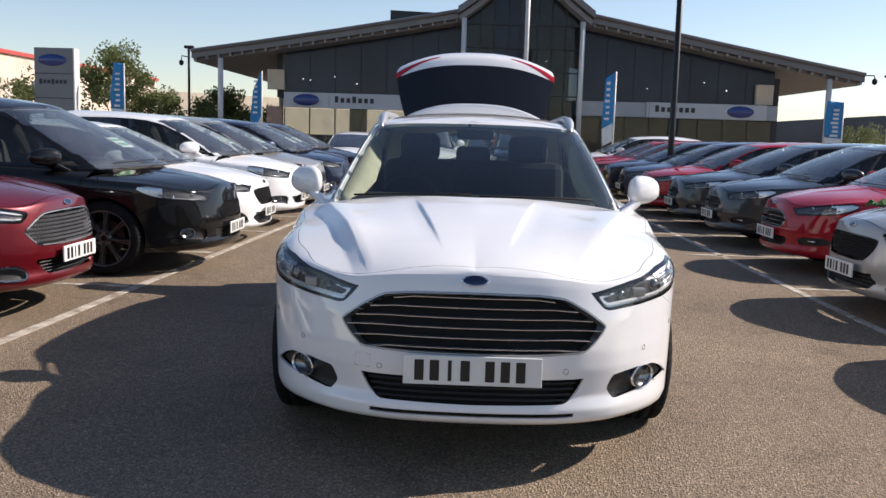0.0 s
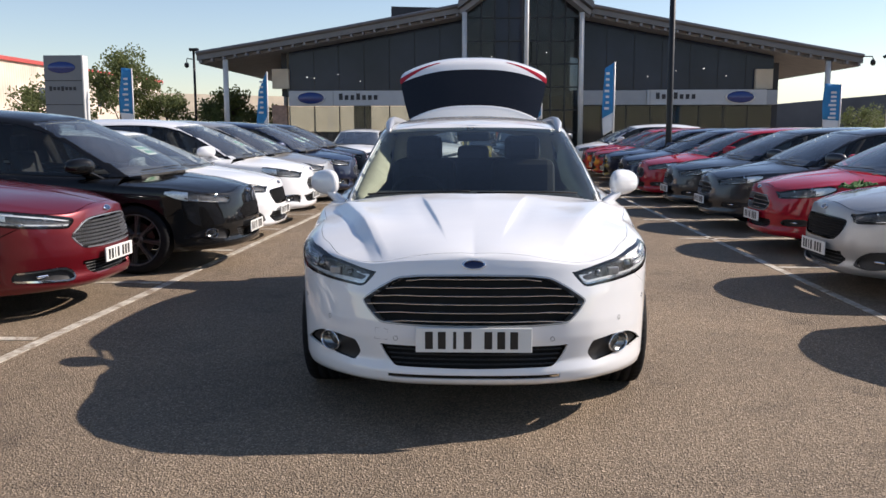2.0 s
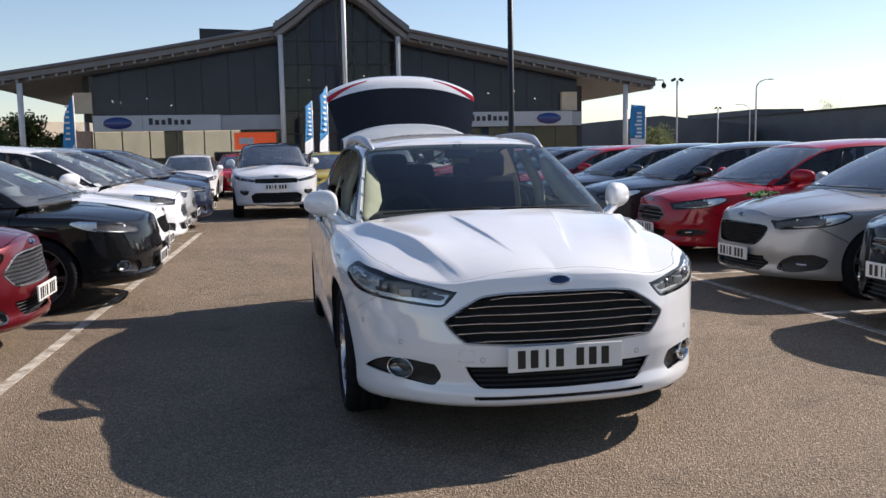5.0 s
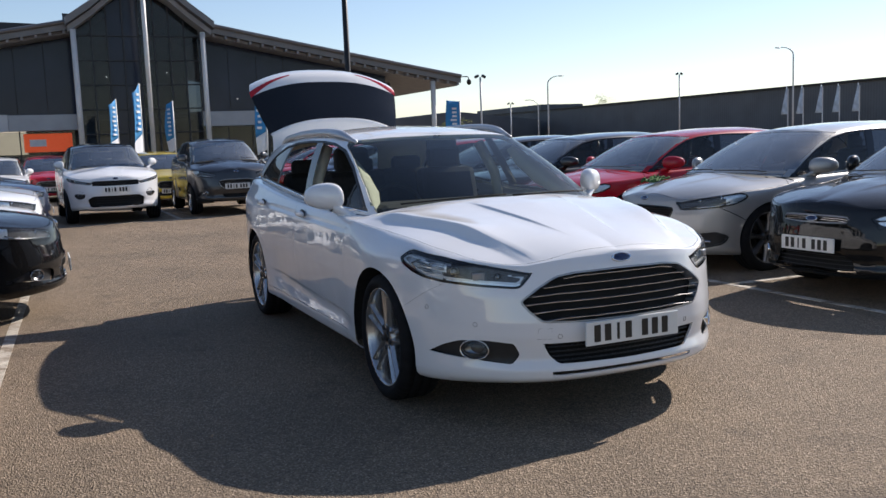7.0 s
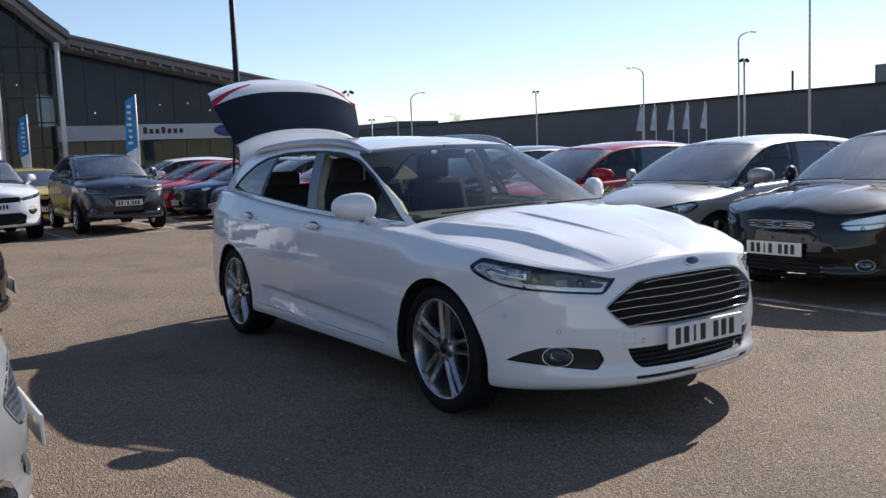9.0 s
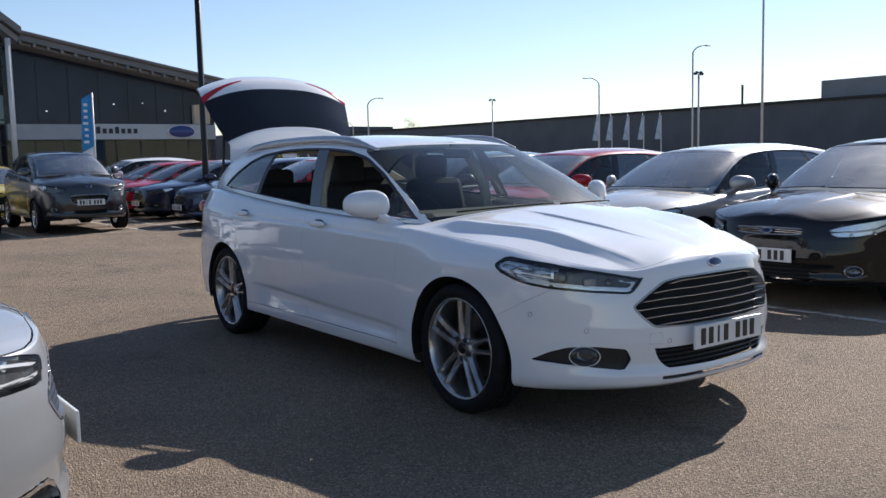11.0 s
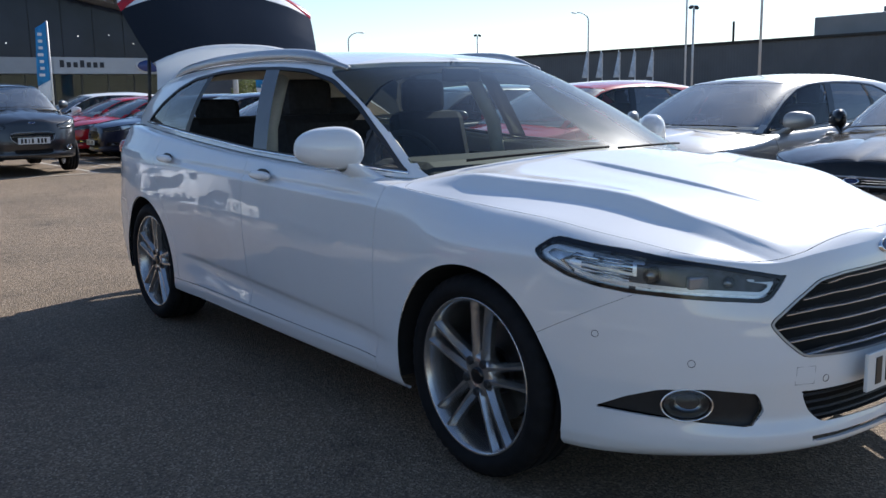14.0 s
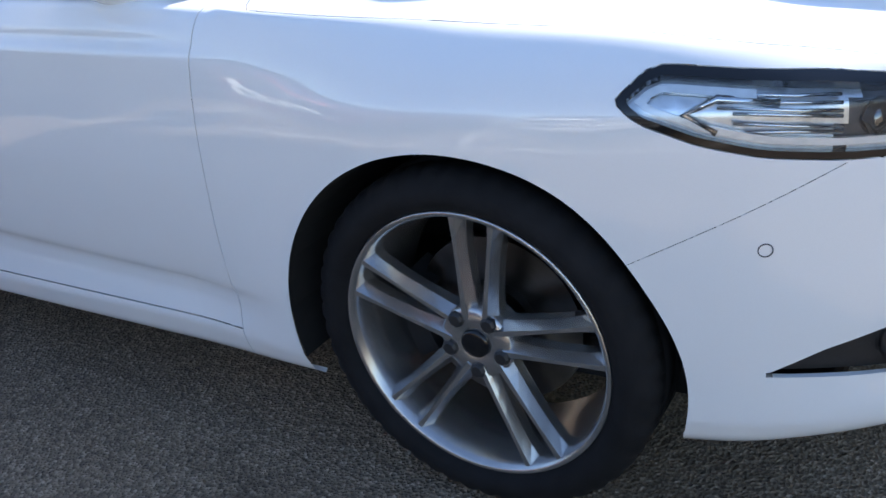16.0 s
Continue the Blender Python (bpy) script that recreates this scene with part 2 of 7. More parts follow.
def box(sx, sy, sz, at=(0, 0, 0), bevel=0.0, bm=None, turn=None):
    """A box of that size round its middle, with bevelled edges, added to bm."""
    bm = bm or bmesh.new()
    b = bmesh.new()
    bmesh.ops.create_cube(b, size=1)
    bmesh.ops.scale(b, vec=(sx, sy, sz), verts=b.verts)
    if bevel:
        bmesh.ops.bevel(b, geom=b.edges[:], offset=bevel, segments=2, affect="EDGES", profile=0.5)
    mat = Matrix.Translation(at) @ (turn or Matrix())
    bmesh.ops.transform(b, matrix=mat, verts=b.verts)
    me = bpy.data.meshes.new("tmp")
    b.to_mesh(me)
    b.free()
    bm.from_mesh(me)
    bpy.data.meshes.remove(me)
    return bm


def rod(points, radius, sides=8, bm=None, taper=None):
    """A round bar along points; taper gives the end radius."""
    bm = bm or bmesh.new()
    pts = [Vector(p) for p in points]
    rings = []
    for k, p in enumerate(pts):
        d = (pts[min(k + 1, len(pts) - 1)] - pts[max(k - 1, 0)]).normalized()
        u = d.orthogonal().normalized() if not rings else (u - d * u.dot(d)).normalized()
        w = d.cross(u)
        r = radius if taper is None else radius + (taper - radius) * k / max(1, len(pts) - 1)
        rings.append([bm.verts.new(p + (u * math.cos(a) + w * math.sin(a)) * r) for a in [2 * math.pi * i / sides for i in range(sides)]])
    for a, b in zip(rings, rings[1:]):
        for i in range(sides):
            bm.faces.new((a[i], a[(i + 1) % sides], b[(i + 1) % sides], b[i]))
    bm.faces.new(rings[0][::-1])
    bm.faces.new(rings[-1])
    bmesh.ops.recalc_face_normals(bm, faces=bm.faces[:])
    return bm


def lathe(profile, steps, axis="X", bm=None):
    """A surface of revolution of (radius, along) about the axis."""
    bm = bm or bmesh.new()
    rings = []
    for i in range(steps):
        a = 2 * math.pi * i / steps
        c, s = math.cos(a), math.sin(a)
        ring = []
        for r, h in profile:
            v = (h, r * c, r * s) if axis == "X" else (r * c, r * s, h) if axis == "Z" else (r * c, h, r * s)
            ring.append(bm.verts.new(v))
        rings.append(ring)
    for i in range(steps):
        a, b = rings[i], rings[(i + 1) % steps]
        for k in range(len(profile) - 1):
            bm.faces.new((a[k], b[k], b[k + 1], a[k + 1]))
    bmesh.ops.remove_doubles(bm, verts=bm.verts[:], dist=1e-6)
    bmesh.ops.recalc_face_normals(bm, faces=bm.faces[:])
    return bm


def blob(rx, ry, rz, at=(0, 0, 0), power=2.6, seg=20, rings=12, bm=None):
    """A rounded box-like ellipsoid."""
    bm = bm or bmesh.new()
    f = lambda v: math.copysign(abs(v) ** (2 / power), v)
    grid = []
    for j in range(rings + 1):
        ph = -math.pi / 2 + math.pi * j / rings
        grid.append([bm.verts.new((at[0] + rx * f(math.cos(ph)) * f(math.cos(2 * math.pi * i / seg)), at[1] + ry * f(math.cos(ph)) * f(math.sin(2 * math.pi * i / seg)), at[2] + rz * f(math.sin(ph)))) for i in range(seg)])
    for a, b in zip(grid, grid[1:]):
        for i in range(seg):
            bm.faces.new((a[i], a[(i + 1) % seg], b[(i + 1) % seg], b[i]))
    bmesh.ops.remove_doubles(bm, verts=bm.verts[:], dist=1e-5)
    return bm


def thing(name, label, category, group="", m=None, kind=""):
    ob = new(name)
    if m is not None:
        ob.matrix_basis = m
    return tagged(ob, label, category, group, kind)


# ---- curves and cuts for bodywork ----
def soft(a, sigma):
    """Gaussian smoothing along the first axis that keeps the ends."""
    n = max(1, int(sigma * 3.5 + 0.5))
    n = min(n, len(a) - 1)
    k = np.exp(-0.5 * (np.arange(-n, n + 1) / max(sigma, 1e-6)) ** 2)
    k /= k.sum()
    lo = 2 * a[:1] - a[n:0:-1]
    hi = 2 * a[-1:] - a[-2:-n - 2:-1]
    p = np.concatenate([lo, a, hi])
    if a.ndim == 1:
        return np.convolve(p, k, "valid")
    flat = p.reshape(len(p), -1)
    out = np.stack([np.convolve(flat[:, i], k, "valid") for i in range(flat.shape[1])], 1)
    return out.reshape(a.shape)


def curve(pts, sigma):
    """A smoothed line through points (x, y), as a function."""
    p = np.array(pts, float)
    xs = np.linspace(p[0, 0], p[-1, 0], 900)
    ys = soft(np.interp(xs, p[:, 0], p[:, 1]), sigma / (xs[1] - xs[0]))
    return lambda x: np.interp(x, xs, ys)


def sdf(poly, q):
    """Signed distance of points q (n, 2) to a closed polygon, negative inside."""
    p = np.array(poly, float)
    a, b = p, np.roll(p, -1, 0)
    d = np.full(len(q), 1e9)
    inside = np.zeros(len(q), bool)
    for (ax, ay), (bx, by) in zip(a, b):
        ex, ey = bx - ax, by - ay
        wx, wy = q[:, 0] - ax, q[:, 1] - ay
        h = np.clip((wx * ex + wy * ey) / (ex * ex + ey * ey + 1e-12), 0, 1)
        d = np.minimum(d, np.hypot(wx - ex * h, wy - ey * h))
        c = (ay > q[:, 1]) != (by > q[:, 1])
        xs = ax + (q[:, 1] - ay) / (ey if abs(ey) > 1e-12 else 1e-12) * ex
        inside ^= c & (q[:, 0] < xs)
    return np.where(inside, -d, d)


def rounded(poly, sigma, n=160):
    """A closed polygon with softened corners."""
    p = np.array(poly, float)
    p = np.vstack([p, p[:1]])
    s = np.concatenate([[0], np.cumsum(np.hypot(*np.diff(p, axis=0).T))])
    u = np.linspace(0, s[-1], n, endpoint=False)
    q = np.stack([np.interp(u, s, p[:, 0]), np.interp(u, s, p[:, 1])], 1)
    w = sigma / (u[1] - u[0])
    e = np.concatenate([q] * 3)
    return soft(e, w)[n:2 * n]


class Skin:
    """A surface that can be cut along lines and handed out piece by piece."""

    def __init__(self, verts, faces):
        self.bm = bmesh.new()
        vs = [self.bm.verts.new(v) for v in verts]
        for f in faces:
            try:
                self.bm.faces.new([vs[i] for i in f])
            except ValueError:
                pass
        bmesh.ops.remove_doubles(self.bm, verts=self.bm.verts[:], dist=2e-4)
        bmesh.ops.dissolve_degenerate(self.bm, edges=self.bm.edges[:], dist=1e-5)
        self.lab = self.bm.faces.layers.int.new("lab")

    def co(self):
        return np.array([v.co[:] for v in self.bm.verts])

    def cut(self, f, mark, only=None, near=None):
        """Cuts where f(points) changes sign; faces inside whose mark is in only take the new mark; near(points) bounds it."""
        bm = self.bm
        bm.verts.index_update()
        bm.verts.ensure_lookup_table()
        bm.edges.ensure_lookup_table()
        pts = self.co()
        val = f(pts)
        val[np.abs(val) < 1e-6] = 1e-6
        ok = near(pts) if near is not None else np.ones(len(pts), bool)
        ev = np.array([(e.verts[0].index, e.verts[1].index) for e in bm.edges])
        hit = (val[ev[:, 0]] * val[ev[:, 1]] < 0) & ok[ev[:, 0]] & ok[ev[:, 1]]
        edges = [bm.edges[int(i)] for i in np.nonzero(hit)[0]]
        if only is not None:
            edges = [e for e in edges if any(fc[self.lab] in only for fc in e.link_faces)]
        fresh, touched = set(), set()
        for e in edges:
            a, b = e.verts
            fa, fb = val[a.index], val[b.index]
            for fc in e.link_faces:
                touched.add(fc)
            nv = bmesh.utils.edge_split(e, a, fa / (fa - fb))[1]
            fresh.add(nv)
        for fc in touched:
            zs = [v for v in fc.verts if v in fresh]
            if len(zs) == 2 and not bm.edges.get(zs):
                bmesh.utils.face_split(fc, zs[0], zs[1])
            elif len(zs) > 2:
                for k in range(0, len(zs) - 1, 2):
                    for g in set(zs[k].link_faces) & set(zs[k + 1].link_faces):
                        if not bm.edges.get((zs[k], zs[k + 1])):
                            bmesh.utils.face_split(g, zs[k], zs[k + 1])
                            break
        fl = list(bm.faces)
        c = np.array([fc.calc_center_median()[:] for fc in fl])
        inside = f(c) < 0
        if near is not None:
            inside &= near(c)
        for fc, k in zip(fl, inside):
            if k and (only is None or fc[self.lab] in only):
                fc[self.lab] = mark

    def done(self):
        self.bm.normal_update()
        self.bm.verts.index_update()

    def piece(self, name, marks, material, parent, label="", gap=0.0, lip=0.0, off=0.0, side=0, pick=None):
        """The faces with these marks as a part: gap draws its rim in, lip turns it inward, off moves it along the normal."""
        fs = [f for f in self.bm.faces if f[self.lab] in marks]
        if side:
            fs = [f for f in fs if f.calc_center_median().x * side > 0]
        if pick is not None:
            fs = [f for f in fs if pick(f.calc_center_median())]
        if not fs:
            return None
        index, co, no, faces = {}, [], [], []
        for f in fs:
            loop = []
            for v in f.verts:
                if v not in index:
                    index[v] = len(co)
                    co.append(v.co + v.normal * off)
                    no.append(v.normal.copy())
                loop.append(index[v])
            faces.append(loop)
        chosen = set(fs)
        rim = []
        shift = {}
        for f in fs:
            for e in f.edges:
                if sum(g in chosen for g in e.link_faces) == 1:
                    rim.append((e, f))
                    mid = (e.verts[0].co + e.verts[1].co) / 2
                    d = (e.verts[1].co - e.verts[0].co).normalized()
                    inw = f.calc_center_median() - mid
                    inw = (inw - d * inw.dot(d))
                    if inw.length > 1e-9:
                        for v in e.verts:
                            shift.setdefault(v, Vector())
                            shift[v] += inw.normalized()
        if gap:
            for v, s in shift.items():
                if abs(v.co.x) > 0.002 and s.length > 1e-6:
                    co[index[v]] = co[index[v]] + s.normalized() * gap
        if lip:
            low = {}
            for e, f in rim:
                if abs(e.verts[0].co.x) < 1e-3 and abs(e.verts[1].co.x) < 1e-3:
                    continue
                if any(g[self.lab] == 9 for g in e.link_faces):
                    continue
                quad = []
                for v in e.verts:
                    if v not in low:
                        low[v] = len(co)
                        co.append(co[index[v]].copy())
                        co.append(co[index[v]] - v.normal * lip)
                        no += [Vector(), Vector()]
                    quad.append(low[v])
                faces.append([quad[0], quad[1], quad[1] + 1, quad[0] + 1])
        me = bpy.data.meshes.new(name)
        me.from_pydata([tuple(c) for c in co], [], faces)
        me.polygons.foreach_set("use_smooth", [True] * len(me.polygons))
        me.normals_split_custom_set_from_vertices([tuple(n) for n in no])
        me.update()
        return part_mesh(name, me, material, parent, label)


# ---- wheels ----
def build_wheel(style, r, rim_r, rim_mat, width=0.118):
    """One road wheel about its hub, its face towards -x."""
    k = width / 0.118
    rim = [(rim_r - 0.001, 0.094 * k), (rim_r + 0.001, 0.101 * k), (rim_r - 0.003, 0.104 * k), (rim_r - 0.010, 0.100 * k), (rim_r - 0.016, 0.085 * k), (rim_r - 0.026, 0.05 * k), (rim_r - 0.034, 0.0), (rim_r - 0.03, -0.09 * k)]
    w = part("wheel", lathe([(a, -h) for a, h in rim], 64), rim_mat, None, "spoked alloy road wheel", True)
    tyre = [(rim_r - 0.006, 0.085 * k), (rim_r, 0.098 * k), (rim_r + 0.012, 0.112 * k), (rim_r + 0.03, 0.118 * k), (r - 0.028, 0.113 * k), (r - 0.012, 0.104 * k), (r - 0.003, 0.092 * k),
            (r, 0.078 * k), (r, 0.055 * k), (r - 0.008, 0.054 * k), (r - 0.008, 0.046 * k), (r, 0.045 * k), (r, 0.006), (r - 0.008, 0.005), (r - 0.008, -0.005), (r, -0.006),
            (r, -0.045 * k), (r - 0.008, -0.046 * k), (r - 0.008, -0.054 * k), (r, -0.055 * k), (r, -0.078 * k), (r - 0.012, -0.104 * k), (r - 0.028, -0.113 * k), (rim_r, -0.105 * k), (rim_r - 0.006, -0.09 * k)]
    tread = lathe([(a, -h) for a, h in tyre], 150)
    for vtx in tread.verts:
        rad = math.hypot(vtx.co.y, vtx.co.z)
        if rad > r - 0.0145 and abs(vtx.co.x) > 0.060 * k and round(math.atan2(vtx.co.z, vtx.co.y) / (2 * math.pi) * 150) % 3 == 0:
            vtx.co.y *= (rad - 0.006) / rad
            vtx.co.z *= (rad - 0.006) / rad
    part("tyre", tread, RUBBER, w, "black low-profile tyre", True)
    n = {"twin": 5, "five": 5, "multi": 8}[style]
    sp = bmesh.new()
    for i in range(n):
        a0 = 2 * math.pi * i / n + math.pi / 2 + 0.12
        arms = ((-0.019, -0.037), (0.019, 0.037)) if style == "twin" else ((0, 0),)
        if style == "multi":
            arms = ((-0.04, -0.13), (0.04, 0.13))
        for hub_off, rim_off in arms:
            rows = []
            for q in range(7):
                u = q / 6
                rad = 0.045 + (rim_r - 0.012 - 0.045) * u
                aside = hub_off + (rim_off - hub_off) * u if style == "twin" else 0.0
                ang = a0 if style == "twin" else a0 + hub_off * (1 - u) + rim_off * 0.5 * u
                half = ((0.0105 + 0.009 * (1 - u) ** 2 + 0.009 * u ** 5) if style == "twin" else (0.0145 + 0.011 * (1 - u) ** 2 + 0.008 * u ** 4)) * (1.7 if style == "five" else 0.8 if style == "multi" else 1.0)
                top = 0.083 + 0.004 * math.sin(u * 3) + 0.012 * u * u
                c, s = math.cos(ang), math.sin(ang)
                tx, ty = -s, c
                row = []
                for wdt, hgt in ((-half, top - 0.020), (-half * 0.28, top), (half * 0.28, top), (half, top - 0.020), (half * 1.05, top - 0.042), (-half * 1.05, top - 0.042)):
                    row.append(sp.verts.new((-hgt * k, rad * c + tx * (wdt + aside), rad * s + ty * (wdt + aside))))
                rows.append(row)
            for ra, rb in zip(rows, rows[1:]):
                for e in range(6):
                    sp.faces.new((ra[e], ra[(e + 1) % 6], rb[(e + 1) % 6], rb[e]))
            sp.faces.new(rows[0][::-1])
            sp.faces.new(rows[-1])
    bmesh.ops.recalc_face_normals(sp, faces=sp.faces[:])
    part("spokes", sp, rim_mat, w)
    hub = lathe([(0.0, -0.079 * k), (0.03, -0.079 * k), (0.034, -0.081 * k), (0.066, -0.081 * k), (0.072, -0.075 * k), (0.074, -0.03 * k)], 32)
    part("hub", hub, rim_mat, w, "", True)
    cap = lathe([(0.0, -0.0865 * k), (0.022, -0.086 * k), (0.027, -0.084 * k), (0.028, -0.077 * k)], 28)
    part("hub_cap", cap, GLOSSBLACK, w, "dark domed centre cap", True)
    nut = lathe([(0.0, -0.090 * k), (0.011, -0.090 * k), (0.0150, -0.086 * k), (0.0160, -0.068 * k)], 8)
    me = bpy.data.meshes.new("wheel_nut")
    nut.to_mesh(me)
    nut.free()
    for i in range(5):
        a = 2 * math.pi * i / 5 + math.pi / 2 + math.pi / 5
        ob = part_mesh("wheel_nut", me, None if i else TRIM, w)
        ob.matrix_basis = pose(0, 0.055 * math.cos(a), 0.055 * math.sin(a))
    disc = lathe([(0.0, -0.005), (0.075, -0.006), (0.08, 0.008), (rim_r - 0.095, 0.008), (rim_r - 0.094, 0.03), (0.0, 0.03)], 40)
    part("brake_disc", disc, DISC, w, "worn steel brake disc")
    cal = bmesh.new()
    arcs = []
    for q in range(9):
        a = radians(-30 + 60 * q / 8)
        arcs.append([cal.verts.new((xx, rr_ * math.cos(a), rr_ * math.sin(a))) for xx, rr_ in ((-0.026, rim_r - 0.125), (-0.026, rim_r - 0.075), (0.05, rim_r - 0.07), (0.05, rim_r - 0.13))])
    for ra, rb_ in zip(arcs, arcs[1:]):
        for e in range(4):
            cal.faces.new((ra[e], ra[(e + 1) % 4], rb_[(e + 1) % 4], rb_[e]))
    cal.faces.new(arcs[0])
    cal.faces.new(arcs[-1][::-1])
    bmesh.ops.recalc_face_normals(cal, faces=cal.faces[:])
    part("brake_caliper", cal, LINER, w)
    return w


# ---- cars ----
ESTATE = dict(fo=0.955, wb=2.85, ro=1.08, kx=1.0, zb=1.0, zr=1.485, lift=0.0, cab=0.0, wr=0.335, rim=0.262, track=0.785, arch=0.378)


def build_car(label, st, coat, fine=False, wheel=None, face="bars", rear_open=False, rails=False, group="", privacy=True, fog_trim=None, plate_mat=None, card=False):
    """A car about the ground under its front axle, its nose towards -y."""
    fo, wb, ro, kx, zb, zr, lift, cab = [st[k] for k in ("fo", "wb", "ro", "kx", "zb", "zr", "lift", "cab")]
    top_half = zr - zb

    def wy(y):
        y = np.asarray(y, float)
        return np.where(y < 0, y * fo / 0.955, np.where(y < 2.85, y * wb / 2.85, wb + (y - 2.85) * ro / 1.08))

    def gy(y):
        return wy(y) + cab * np.clip((3.5 - np.asarray(y, float)) / 3.3, 0, 1)

    def wz(z):
        z = np.asarray(z, float)
        return np.where(z < 1, lift + z * (zb - lift), zb + (z - 1) * top_half / 0.485)

    car = thing("car", label, "car", group)
    # plan outline at bumper height, nose to tail
    plan = np.array([(0, -0.962), (0.14, -0.960), (0.30, -0.945), (0.44, -0.905), (0.56, -0.845), (0.68, -0.735), (0.775, -0.61), (0.845, -0.47), (0.885, -0.30), (0.912, -0.08), (0.922, 0.2), (0.925, 0.7), (0.928, 1.2), (0.928, 1.8),
                     (0.926, 2.3), (0.922, 2.85), (0.895, 3.2), (0.845, 3.5), (0.74, 3.74), (0.56, 3.86), (0.3, 3.915), (0, 3.93)])
    plan[:, 0] *= kx
    plan[:, 1] = wy(plan[:, 1])
    s = np.concatenate([[0], np.cumsum(np.hypot(*np.diff(plan, axis=0).T))])
    dense = np.linspace(0, s[-1], 1600)
    px, py = [soft(np.interp(dense, s, plan[:, k]), 0.045 / (dense[1] - dense[0])) for k in (0, 1)]
    px[0] = px[-1] = 0
    step = 0.021 if fine else 0.05
    n = int(s[-1] / step)
    arc = np.linspace(0, s[-1], n)
    x0, y0 = np.interp(arc, dense, px), np.interp(arc, dense, py)
    tx, ty = np.gradient(px, dense), np.gradient(py, dense)
    nx, ny = np.interp(arc, dense, ty), -np.interp(arc, dense, tx)
    ln = np.hypot(nx, ny)
    nx, ny = nx / ln, ny / ln
    a_side = np.interp(0.2, y0[: n // 2], arc[: n // 2]) - 0.2
    # heights along the outline: a counts from the nose
    ka = a_side / 1.52
    sh = [(0, 0.798), (0.2, 0.793), (0.36, 0.786), (0.5, 0.764), (0.62, 0.768), *(((0.8, 0.794), (0.95, 0.822), (1.1, 0.846), (1.22, 0.866), (1.35, 0.876), (1.52, 0.886), (1.72, 0.902), (1.95, 0.930)) if fine else ((0.8, 0.777), (1.02, 0.809), (1.2, 0.840), (1.35, 0.849), (1.52, 0.858), (1.72, 0.882), (1.95, 0.926)))]
    sh = [(a * ka, float(wz(z))) for a, z in sh]
    sh += [(a_side + float(gy(y)), float(wz(z))) for y, z in ((0.7, 0.952), (1.2, 0.968), (1.7, 0.99), (2.3, 1.03), (2.85, 1.07), (3.3, 1.10), (3.6, 1.11))]
    sh += [(max(s[-1], sh[-1][0] + 0.1), float(wz(1.10)))]
    shoulder = curve(sh, 0.05)(arc)
    low = curve([(-2, float(wz(0.218))), (-0.6, float(wz(0.212))), (-0.3, float(wz(0.200))), (0.4, float(wz(0.203))), (2.4, float(wz(0.235))), (3.2, float(wz(0.26))), (6, float(wz(0.29)))], 0.1)(y0)
    front_in = curve([(0.0, 0.14), (0.205, 0.11), (0.222, 0.05), (0.240, 0.018), (0.285, 0.012), (0.335, 0.03), (0.40, 0.022), (0.44, 0.016), (0.505, 0.018), (0.56, 0.026), (0.63, 0.036), (0.70, 0.052), (0.76, 0.066), (0.80, 0.084), (0.9, 0.15)], 0.008)
    side_in = curve([(0.0, 0.12), (0.195, 0.058), (0.225, 0.034), (0.275, 0.024), (0.292, 0.030), (0.33, 0.045), (0.362, 0.045), (0.380, 0.028), (0.44, 0.020), (0.52, 0.012), (0.62, 0.003), (0.72, 0.0), (0.80, 0.001), (0.866, 0.002), (0.876, 0.002), (0.886, 0.019), (0.896, 0.021), (0.908, 0.019), (0.93, 0.031), (0.96, 0.046), (1.02, 0.075), (1.2, 0.14)], 0.004)
    rear_in = curve([(0.0, 0.18), (0.25, 0.06), (0.4, 0.0), (0.6, 0.0), (0.75, 0.05), (1.0, 0.12), (1.2, 0.2)], 0.02)
    sm = lambda u: u * u * (3 - 2 * u)
    wf = 1 - sm(np.clip((arc / ka - 0.50) / 0.62, 0, 1))
    wr = sm(np.clip((arc - (s[-1] - 1.3)) / 0.7, 0, 1))
    rows = 84 if fine else 24
    v = np.linspace(0, 1, rows)
    top_n = 54 if fine else 18
    z = low[:, None] + (shoulder - low)[:, None] * v[None, :]
    inv = lambda q: np.interp(q, wz(np.linspace(0, 1.3, 60)), np.linspace(0, 1.3, 60))
    zh = inv(z)
    # the lower door crease climbs towards the tail
    zs = zh - 0.11 * np.clip((y0[:, None] - 0.45) / wb, 0, 0.66) * np.clip((0.74 - zh) / 0.22, 0, 1) * np.clip((zh - 0.275) / 0.13, 0, 1)
    zs = zs - 0.08 * (np.clip(y0[:, None] / wb, -0.2, 1.2) - 0.35) * np.clip((zh - 0.74) / 0.08, 0, 1)
    wing_in = curve([(0.0, 0.11), (0.195, 0.050), (0.222, 0.022), (0.26, 0.010), (0.40, 0.006), (0.55, 0.004), (0.62, 0.002), (0.72, 0.0), (0.80, 0.001), (0.850, 0.003), (0.870, 0.006), (0.890, 0.012), (0.908, 0.018), (0.93, 0.031), (0.96, 0.046), (1.02, 0.075), (1.2, 0.14)], 0.004)
    wd = (sm(np.clip((y0 - 0.36) / 0.35, 0, 1)) * (1 - sm(np.clip((y0 - wb + 0.75) / 0.35, 0, 1))))[:, None]
    inset = wf[:, None] * front_in(zh) + (1 - wf - wr)[:, None] * (wd * side_in(zs) + (1 - wd) * wing_in(zs)) + wr[:, None] * rear_in(zh)
    flare = 0.010 * (np.exp(-((y0 - 0.0) / 0.34) ** 2) + np.exp(-((y0 - wb) / 0.36) ** 2))[:, None] * np.clip((zh - 0.2) / 0.3, 0, 1) * np.clip((0.95 - zh) / 0.2, 0, 1)
    inset = inset - flare * (1 - wf)[:, None]
